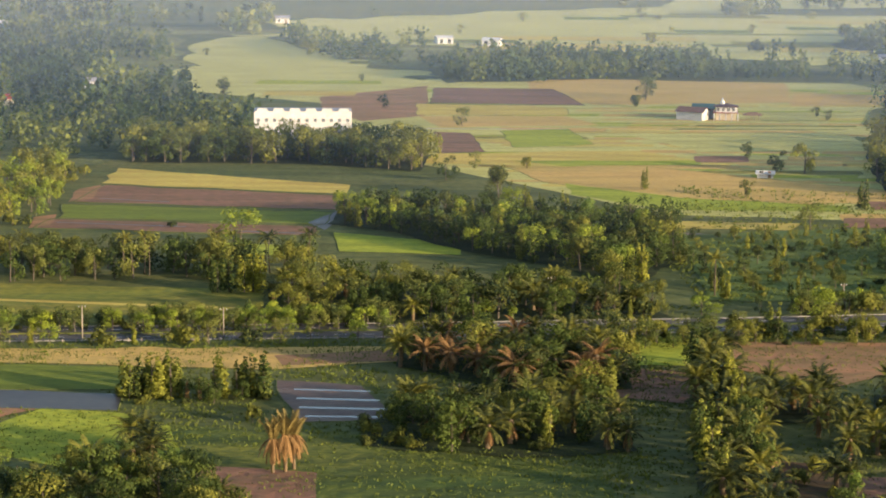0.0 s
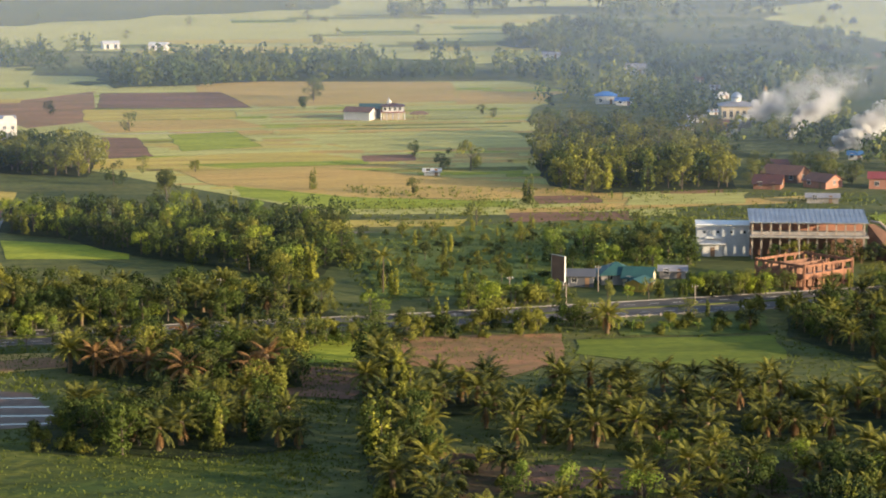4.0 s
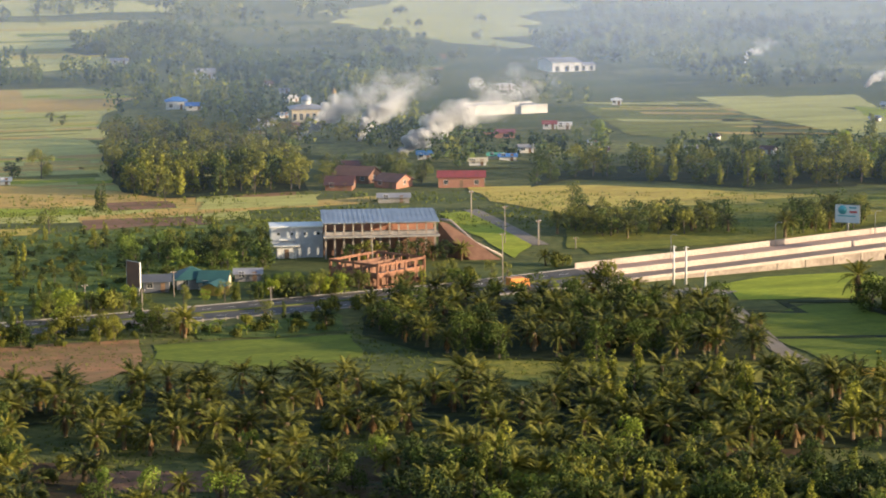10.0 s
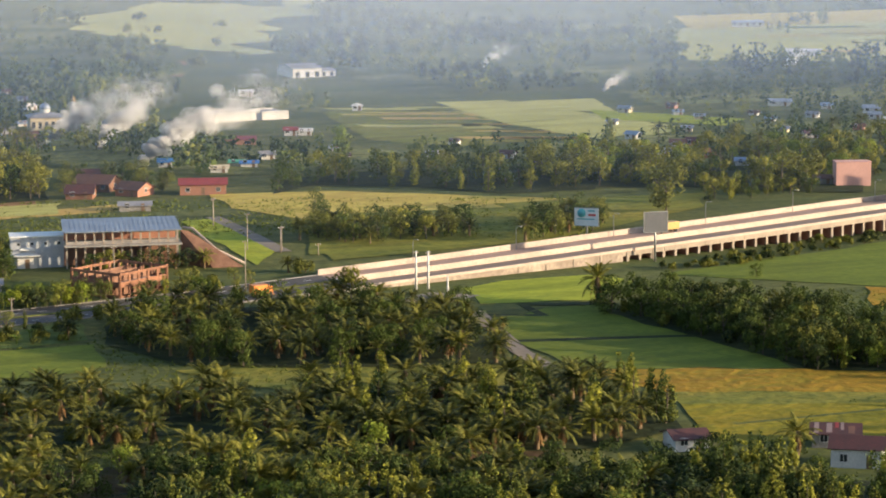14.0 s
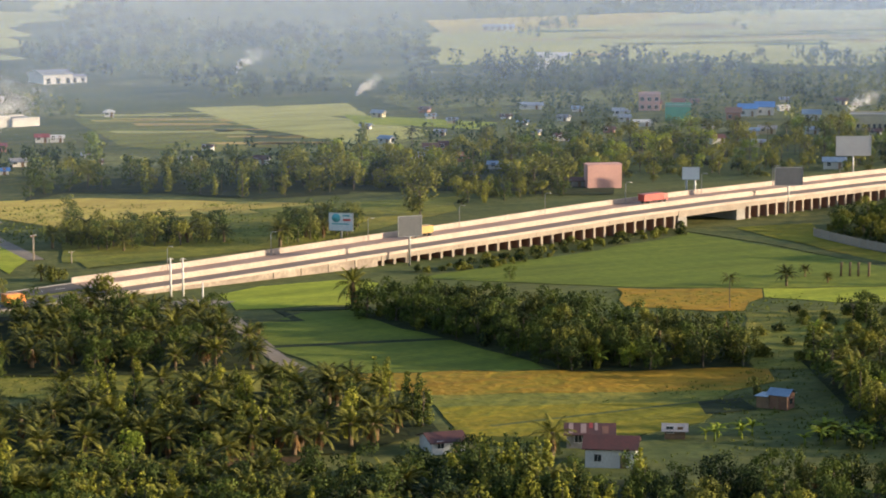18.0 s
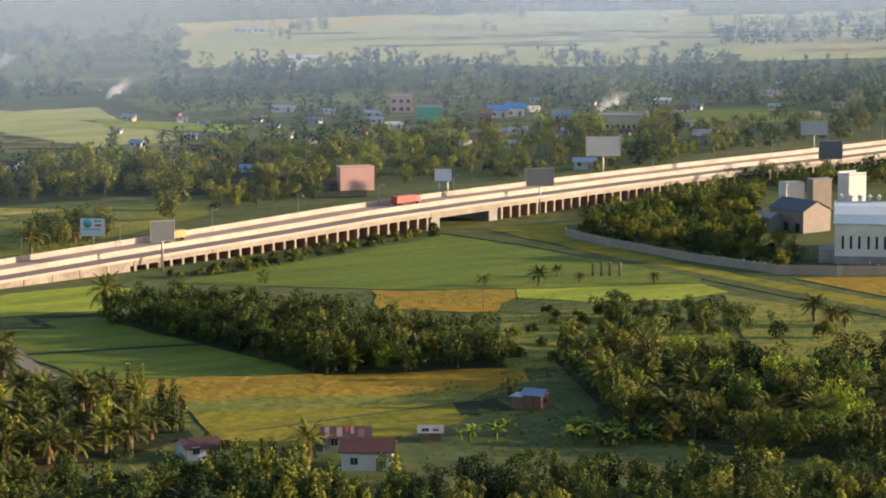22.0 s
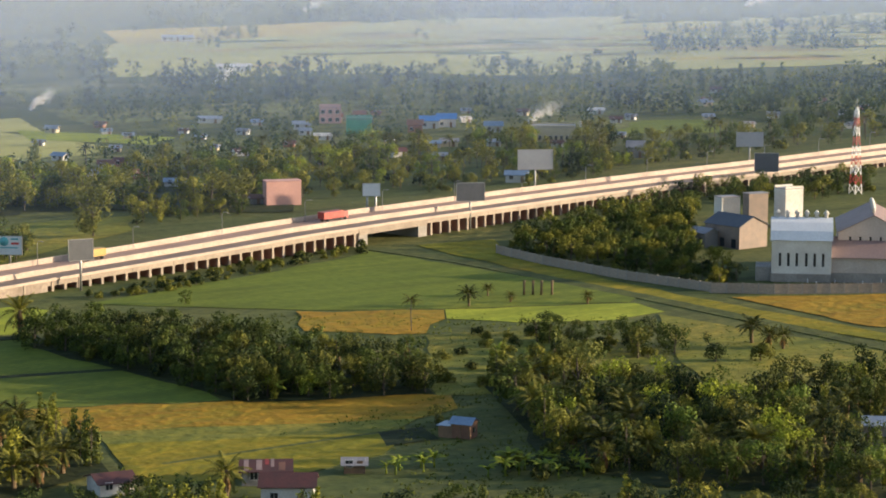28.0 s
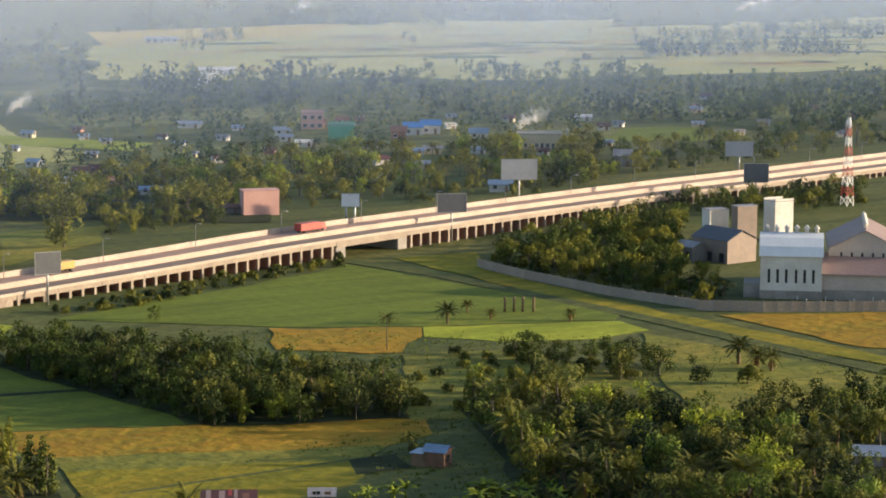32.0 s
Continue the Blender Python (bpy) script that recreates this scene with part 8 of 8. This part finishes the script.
grove("bush tree dark_tree", [(496.4, 582), (558.9, 582.2), (573.4, 575.7), (555.7, 557.6), (518, 550.4), (500.9, 562.4)], 6, 5, 7, "mill garden")
grove("bush", [(272.2, 516.7), (294.6, 521.2), (366.8, 551.3), (376.1, 552.5), (366.9, 538.7), (288.9, 511)], 3.7, 2.0, 6.5, "flyover bushes")
grove("dark_tree oil_palm tree", [(220.2, 594.8), (235.3, 577.8), (262.8, 580.8), (269.7, 596.3), (232.4, 611.8)], 5.5, 5.5, 7.5, "tree row")
grove("dark_tree olive_tree oil_palm", [(265.6, 567), (297.4, 577.8), (308, 601.8), (290.4, 603.6)], 5.5, 5.5, 8, "tree row")
grove("tree light_tree bush", [(-90.1, 615.1), (-82.7, 638.8), (-78.3, 697.4), (-75.3, 740.4), (-94.8, 746), (-103.6, 707.9)], 7, 6, 9, "field edge trees")
field("undergrowth", "undergrowth", [(-69.5, 763.5), (-15.9, 760.8), (13.1, 744.8), (18, 786.6), (-9.9, 798.4), (-35, 791.1), (-70.4, 792.1)], "ground sheet below the trees, tree shade in its dark colour")
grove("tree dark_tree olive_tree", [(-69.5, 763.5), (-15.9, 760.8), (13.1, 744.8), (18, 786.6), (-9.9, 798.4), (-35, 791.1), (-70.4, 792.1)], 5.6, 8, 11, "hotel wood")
field("undergrowth", "undergrowth", [(143.3, 760.7), (158.2, 742.6), (191.9, 717.8), (186.9, 692.7), (147, 689.8), (138, 707)], "ground sheet below the trees, tree shade in its dark colour")
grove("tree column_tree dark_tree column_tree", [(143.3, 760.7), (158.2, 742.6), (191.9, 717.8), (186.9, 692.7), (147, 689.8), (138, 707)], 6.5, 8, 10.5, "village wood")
field("undergrowth", "undergrowth", [(159.4, 846.8), (208.4, 808.3), (205.3, 768.3), (196.1, 733.4), (158.7, 745.3), (146, 775)], "ground sheet below the trees, tree shade in its dark colour")
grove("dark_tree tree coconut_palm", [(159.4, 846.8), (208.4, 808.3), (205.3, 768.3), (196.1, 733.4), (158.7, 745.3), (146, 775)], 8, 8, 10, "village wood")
field("undergrowth", "undergrowth", [(246, 679.1), (262.5, 692.5), (286, 679.1), (303.4, 653.4), (330.7, 650.8), (352.9, 695.2), (298.1, 721.2), (261, 711.4)], "ground sheet below the trees, tree shade in its dark colour")
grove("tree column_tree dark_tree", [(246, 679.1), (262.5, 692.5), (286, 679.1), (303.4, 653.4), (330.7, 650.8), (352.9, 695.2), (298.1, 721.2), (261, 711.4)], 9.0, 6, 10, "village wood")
field("undergrowth", "undergrowth", [(309.6, 666), (352.8, 647.1), (384.7, 619.3), (394.8, 614.9), (431.5, 673), (382.7, 702.6), (340.5, 713)], "ground sheet below the trees, tree shade in its dark colour")
grove("tree dark_tree bush tree", [(309.6, 666), (352.8, 647.1), (384.7, 619.3), (394.8, 614.9), (431.5, 673), (382.7, 702.6), (340.5, 713)], 10.5, 6, 10.5, "village wood")
grove("tree dark_tree bush tree bush coconut_palm light_tree", [(320.1, 675.5), (361.2, 643.8), (395.6, 639), (420.2, 632.5), (476.7, 640.9), (555.5, 665.8), (600, 720), (534.2, 735.7), (449.9, 727.8), (388.3, 728.9), (344.2, 718.6)], 8.2, 5, 9.5, "town trees")
grove("tree dark_tree bush coconut_palm bush", [(474.7, 623.8), (591.1, 656.1), (697.6, 673.8), (720.7, 696.4), (628.2, 697.8), (525.4, 691.4)], 9.0, 5.5, 9, "town trees")
grove("bush tree olive_tree bush dark_tree", [(41.6, 487.9), (98.2, 497.4), (113, 499.6), (110.5, 488.3), (95.6, 483.4), (40.5, 474.4)], 4.6, 3.5, 6, "roadside scrub")
rng_road = random.Random(12)
for k in range(75):
    rx = -150 + 4.6 * k + rng_road.uniform(-1.6, 1.6)
    if rx > 196:
        break
    rp, rd, rs = road_frame(rx)
    for side, odds in ((1, 0.8), (-1, 0.45)):
        if rng_road.random() < odds:
            rq = rp + rs * (rng_road.uniform(WIDE + 1.0, WIDE + 4.0) if side > 0 else rng_road.uniform(-5.5, -1.6))
            plant(rng_road.choice(("olive_tree", "light_tree", "bush", "olive_tree", "column_tree")), rq.x, rq.y, rng_road.uniform(2.6, 5.0), rng_road.uniform(0.8, 1.2))
plant("tree", 335.8, 621.5, 11.3, 1.2)
grove("bush tree column_tree dark_tree", [(360.1, 645.3), (387.8, 642.4), (400.7, 641.9), (386.9, 619.5), (346.4, 614.3)], 6, 4, 6.5, "trees along the flyover")
grove("bush tree dark_tree light_tree", [(446.2, 624.5), (495, 634), (558, 650.1), (569.3, 663.5), (507.4, 650.1), (457.8, 641)], 6.2, 4, 6.5, "trees along the flyover")

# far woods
field("woodland_floor", "woodland_floor", [(-216.7, 1318.8), (-97.5, 1283.8), (-65.6, 970.4), (-35.3, 838.1), (-33.9, 803.2), (-71.2, 801.1), (-77.3, 760.4), (-126.3, 764.7)], "woodland floor with tree shade coloured in and grassy clearings")
far_woods("woodland", [(-216.7, 1318.8), (-97.5, 1283.8), (-65.6, 970.4), (-35.3, 838.1), (-33.9, 803.2), (-71.2, 801.1), (-77.3, 760.4), (-126.3, 764.7)], 8.8, 6.5, 10.7, "thick dark woodland in the distance", "far_leaf", 44)
field("woodland_floor", "woodland_floor", [(-242.5, 1476.9), (-54.2, 1425.7), (-48.9, 1288.9), (-97.5, 1283.8), (-216.7, 1318.8)], "woodland floor with tree shade coloured in and grassy clearings")
far_woods("woodland", [(-242.5, 1476.9), (-54.2, 1425.7), (-48.9, 1288.9), (-97.5, 1283.8), (-216.7, 1318.8)], 9.8, 8.4, 10.7, "thick dark woodland in the distance", "far_leaf", 44)
field("woodland_floor", "woodland_floor", [(27.8, 1081), (83.5, 1152.7), (186.8, 1152.7), (172.3, 1047.8), (99, 1054.9), (61.7, 1031.6), (28.7, 1029)], "woodland floor with tree shade coloured in and grassy clearings")
far_woods("tree_belt", [(27.8, 1081), (83.5, 1152.7), (186.8, 1152.7), (172.3, 1047.8), (99, 1054.9), (61.7, 1031.6), (28.7, 1029)], 6.8, 7.4, 9.7, "belt of trees across the plain", "far_leaf", 44)
field("woodland_floor", "woodland_floor", [(-48.9, 1288.9), (-5.1, 1244.6), (85.7, 1184.7), (82.4, 1137.3), (29.9, 1075.8), (-24.4, 1158.5)], "woodland floor with tree shade coloured in and grassy clearings")
far_woods("tree_belt", [(-48.9, 1288.9), (-5.1, 1244.6), (85.7, 1184.7), (82.4, 1137.3), (29.9, 1075.8), (-24.4, 1158.5)], 8.8, 6.5, 8.9, "belt of trees across the plain", "far_leaf", 44)
field("woodland_floor", "woodland_floor", [(224.6, 1286.3), (295.4, 1333), (266.6, 1201.5), (217.3, 1213.6)], "woodland floor with tree shade coloured in and grassy clearings")
far_woods("tree_belt", [(224.6, 1286.3), (295.4, 1333), (266.6, 1201.5), (217.3, 1213.6)], 7.8, 7.4, 9.7, "belt of trees", "far_leaf", 44)
field("woodland_floor", "woodland_floor", [(199.6, 1516.7), (295.5, 1544.8), (337, 1523.2), (325.5, 1470.8), (192.9, 1464.8)], "woodland floor with tree shade coloured in and grassy clearings")
far_woods("tree_belt", [(199.6, 1516.7), (295.5, 1544.8), (337, 1523.2), (325.5, 1470.8), (192.9, 1464.8)], 9.8, 7.4, 9.7, "belt of trees", "far_leaf", 44)
field("woodland_floor", "woodland_floor", [(180, 1099.4), (230.4, 1133.4), (326.7, 1046.8), (323.6, 992.1), (217.9, 823.4), (159.4, 846.8), (175.5, 933), (200.4, 985)], "woodland floor with tree shade coloured in and grassy clearings")
far_woods("woodland", [(180, 1099.4), (230.4, 1133.4), (326.7, 1046.8), (323.6, 992.1), (217.9, 823.4), (159.4, 846.8), (175.5, 933), (200.4, 985)], 9.3, 6.5, 10.7, "thick dark woodland in the distance", "far_leaf", 44)
field("woodland_floor", "woodland_floor", [(222.9, 1261.5), (314.8, 1344.4), (385.3, 1218.4), (356.1, 1100.7), (326.7, 1046.8), (230.4, 1133.4)], "woodland floor with tree shade coloured in and grassy clearings")
far_woods("woodland", [(222.9, 1261.5), (314.8, 1344.4), (385.3, 1218.4), (356.1, 1100.7), (326.7, 1046.8), (230.4, 1133.4)], 9.3, 6.5, 10.7, "thick dark woodland in the distance", "far_leaf", 44)
field("woodland_floor", "woodland_floor", [(302.5, 1490.7), (418.3, 1498.8), (396, 1395.3), (337.6, 1315.4), (285.4, 1375.9)], "woodland floor with tree shade coloured in and grassy clearings")
far_woods("woodland", [(302.5, 1490.7), (418.3, 1498.8), (396, 1395.3), (337.6, 1315.4), (285.4, 1375.9)], 9.8, 7.4, 9.7, "thick dark woodland in the distance", "far_leaf", 44)
field("woodland_floor", "woodland_floor", [(246.6, 1529), (313.6, 1545.9), (306.8, 1512.3), (242.8, 1485)], "woodland floor with tree shade coloured in and grassy clearings")
far_woods("woodland", [(246.6, 1529), (313.6, 1545.9), (306.8, 1512.3), (242.8, 1485)], 9.8, 7.4, 9.7, "thick dark woodland in the distance", "far_leaf", 44)
field("woodland_floor", "woodland_floor", [(215.9, 882.5), (275.3, 851.8), (275.9, 794.7), (260.3, 718.9), (208.1, 751.5), (199.6, 786.3)], "woodland floor with tree shade coloured in and grassy clearings")
far_woods("woodland", [(215.9, 882.5), (275.3, 851.8), (275.9, 794.7), (260.3, 718.9), (208.1, 751.5), (199.6, 786.3)], 7.8, 6.5, 8.9, "village trees", "far_leaf", 44)
field("woodland_floor", "woodland_floor", [(275.9, 794.7), (309.2, 801.6), (320.5, 762.1), (363.5, 744.2), (344.9, 705.5), (299.2, 723.9), (263.4, 717.9)], "woodland floor with tree shade coloured in and grassy clearings")
far_woods("woodland", [(275.9, 794.7), (309.2, 801.6), (320.5, 762.1), (363.5, 744.2), (344.9, 705.5), (299.2, 723.9), (263.4, 717.9)], 8.8, 5.5, 8.0, "village trees", "far_leaf", 44)
field("woodland_floor", "woodland_floor", [(461.1, 1287.7), (573.9, 1394.4), (703.8, 1333.3), (600.9, 1091.9), (480.1, 888.3), (487.4, 954.8), (404.7, 935.5), (418, 1065.4), (425.6, 1172.4)], "woodland floor with tree shade coloured in and grassy clearings")
far_woods("woodland", [(461.1, 1287.7), (573.9, 1394.4), (703.8, 1333.3), (600.9, 1091.9), (480.1, 888.3), (487.4, 954.8), (404.7, 935.5), (418, 1065.4), (425.6, 1172.4)], 9.3, 6.5, 10.7, "thick dark woodland in the distance", "far_leaf", 44)
field("woodland_floor", "woodland_floor", [(345.2, 975.9), (356.1, 918.3), (348, 897.3), (325.3, 919.6)], "woodland floor with tree shade coloured in and grassy clearings")
far_woods("woodland", [(345.2, 975.9), (356.1, 918.3), (348, 897.3), (325.3, 919.6)], 8.8, 6.5, 8.0, "village trees", "far_leaf", 44)
field("woodland_floor", "woodland_floor", [(357.1, 748.3), (401, 775.8), (478, 772.1), (490.6, 766.6), (435.5, 679.4), (384.8, 706.7), (341.7, 715.7)], "woodland floor with tree shade coloured in and grassy clearings")
far_woods("woodland", [(357.1, 748.3), (401, 775.8), (478, 772.1), (490.6, 766.6), (435.5, 679.4), (384.8, 706.7), (341.7, 715.7)], 11.7, 5.5, 8.0, "low town trees", "far_leaf", 44)
field("woodland_floor", "woodland_floor", [(556.3, 1025.6), (688.5, 1017.6), (776, 934), (791.8, 924.7), (662.4, 771.9), (656.9, 789.1), (617.1, 832.4), (578.4, 894.2), (564.2, 950.7)], "woodland floor with tree shade coloured in and grassy clearings")
far_woods("woodland", [(556.3, 1025.6), (688.5, 1017.6), (776, 934), (791.8, 924.7), (662.4, 771.9), (656.9, 789.1), (617.1, 832.4), (578.4, 894.2), (564.2, 950.7)], 9.3, 6.5, 10.7, "thick dark woodland in the distance", "far_leaf", 44)
field("woodland_floor", "woodland_floor", [(486.1, 933.2), (560.1, 953.1), (578.4, 894.2), (606.9, 818.5), (641.7, 770.6), (600, 720), (534.2, 735.7), (449.9, 727.8), (447.6, 775.5), (475.9, 816.9), (465.2, 874.4)], "woodland floor with tree shade coloured in and grassy clearings")
far_woods("woodland", [(486.1, 933.2), (560.1, 953.1), (578.4, 894.2), (606.9, 818.5), (641.7, 770.6), (600, 720), (534.2, 735.7), (449.9, 727.8), (447.6, 775.5), (475.9, 816.9), (465.2, 874.4)], 11.7, 5.5, 8.0, "low town trees", "far_leaf", 44)
field("woodland_floor", "woodland_floor", [(706.1, 873.4), (794.6, 884.7), (900.1, 871.6), (728.8, 704.3), (679.8, 724.9), (680.3, 765.9), (646.8, 789.1)], "woodland floor with tree shade coloured in and grassy clearings")
far_woods("woodland", [(706.1, 873.4), (794.6, 884.7), (900.1, 871.6), (728.8, 704.3), (679.8, 724.9), (680.3, 765.9), (646.8, 789.1)], 9.3, 6.5, 10.7, "thick dark woodland in the distance", "far_leaf", 44)
field("woodland_floor", "woodland_floor", [(925.5, 1466.9), (1031.7, 1453.5), (1128.1, 1370.6), (1084.9, 1317.8), (966, 1360.3), (868.1, 1375.4)], "woodland floor with tree shade coloured in and grassy clearings")
far_woods("woodland", [(925.5, 1466.9), (1031.7, 1453.5), (1128.1, 1370.6), (1084.9, 1317.8), (966, 1360.3), (868.1, 1375.4)], 9.8, 6.5, 8.9, "thick dark woodland in the distance", "far_leaf", 44)
field("woodland_floor", "woodland_floor", [(598.3, 1580.6), (641.2, 1593.3), (570.8, 1336.8), (488.6, 1143.9), (440.4, 1093.9), (456.4, 1205.6)], "woodland floor with tree shade coloured in and grassy clearings")
far_woods("woodland", [(598.3, 1580.6), (641.2, 1593.3), (570.8, 1336.8), (488.6, 1143.9), (440.4, 1093.9), (456.4, 1205.6)], 8.8, 7.4, 9.7, "thick dark woodland in the distance", "far_leaf", 44)
for belt in ([(868.7, 1547.4), (943.4, 1528.5), (851.3, 1359), (783.2, 1380.2)], [(1092, 1572.4), (1219.5, 1501.3), (1097.4, 1350.1), (976.1, 1404.4)], [(930.5, 1374.9), (982.9, 1352.6), (927.9, 1276.5), (885, 1307.2)],
             [(759.6, 1293.9), (803.4, 1299.9), (738.8, 1194.3), (708.3, 1205.5)], [(986.2, 1181.8), (1183.5, 1178.8), (1001, 996), (875.2, 1034.6)], [(265.5, 1655), (315.3, 1654), (287.2, 1489.2), (237.7, 1481.7)],
             [(202.3, 1548.3), (225.9, 1553), (212, 1457.4), (191.2, 1463.5)], [(147.8, 1209.6), (164.4, 1219.1), (154.6, 1146.7), (140.6, 1150.8)]):
    far_woods("tree_belt", belt, 8.5, 5.5, 8.0, "loose belt of trees out on the plain", "far_leaf", 36)
lone = random.Random(77)
for k in range(70):
    lx, ly = (lone.uniform(640, 1180), lone.uniform(1000, 1420)) if k < 40 else (lone.uniform(-40, 520), lone.uniform(1130, 1560))
    plant(lone.choice(("tree", "dark_tree", "tree", "bush")), lx, ly, lone.uniform(3.5, 7.0), 1.1, "trees out on the plain")
join_rest()

# grass and weeds
weeds("rough_grass", [(-70.7, 480.8), (57.6, 489.4), (39, 360.2), (-53.2, 359.2)], 22000, 0.36, "tufts of rough grass and weeds", seed=2)
weeds("rough_grass", [(19.5, 497.3), (140, 494.9), (166.8, 440.6), (129.2, 338.6), (14, 364.3)], 18000, 0.34, "tufts of rough grass and weeds", seed=3)
weeds("rough_grass", [(294, 480.5), (347.7, 442.8), (390.6, 377.5), (272.3, 260.3), (176.7, 327.4), (201.9, 365.1), (275.9, 383.4)], 24000, 0.34, "tufts of rough grass and weeds", seed=4)
weeds("rough_grass", [(63.6, 615.1), (163.1, 642), (142.9, 561.1), (68, 525.1)], 12000, 0.45, "tufts of scrub grass", seed=5)
weeds("roadside_grass", [(-75, 510.2), (73.3, 527.1), (100.6, 514.8), (96, 490.3), (-68.4, 464.6)], 12000, 0.34, "tufts of grass along the highway", seed=6)
weeds("field_weeds", [(82.9, 716.6), (220.2, 679.8), (313.3, 639.9), (287.6, 564.6), (210.8, 605.1), (160, 629.2), (71.1, 616.1)], 14000, 0.55, "tufts of grass and weeds along the plots", seed=9)

# smoke and haze sheets
smoke("smoke_plume", 218.8, 821.4, (38.0, 6.6), 16.0, 12.0, 130000, "white smoke drifting from a village fire", 3, 0.115)
smoke("smoke_plume", 235.4, 812.1, (24.0, 4.0), 17.5, 11.0, 110000, "white smoke rising from a village fire", 5, 0.115)
smoke("smoke_plume", 231.6, 752.9, (50.0, 9.0), 22.0, 14.0, 170000, "white smoke drifting from a village fire", 8, 0.115)
smoke("smoke_plume", 481.4, 1060.6, (16.6, 1.2), 8.7, 6.5, 12000, "thin pale smoke", 11, 0.13)
smoke("smoke_plume", 475.5, 931.2, (11.2, 0.8), 6.3, 4.5, 12000, "thin pale smoke", 12, 0.13)
smoke("smoke_plume", 594.9, 995.5, (13.8, -0.9), 6.9, 6.4, 12000, "thin pale smoke", 13, 0.13)
smoke("smoke_plume", 590.4, 766.2, (13.4, -2.2), 8.5, 6.1, 12000, "white smoke from a chimney", 14, 0.12)
smoke("smoke_plume", 948.5, 1476.1, (24.5, -3.9), 9.3, 11.1, 12000, "thin pale smoke", 15, 0.13)
smoke("smoke_plume", 1235.3, 1368.3, (38.5, -6.2), 7.8, 11.7, 12000, "thin pale smoke", 16, 0.13)
haze_sheets()
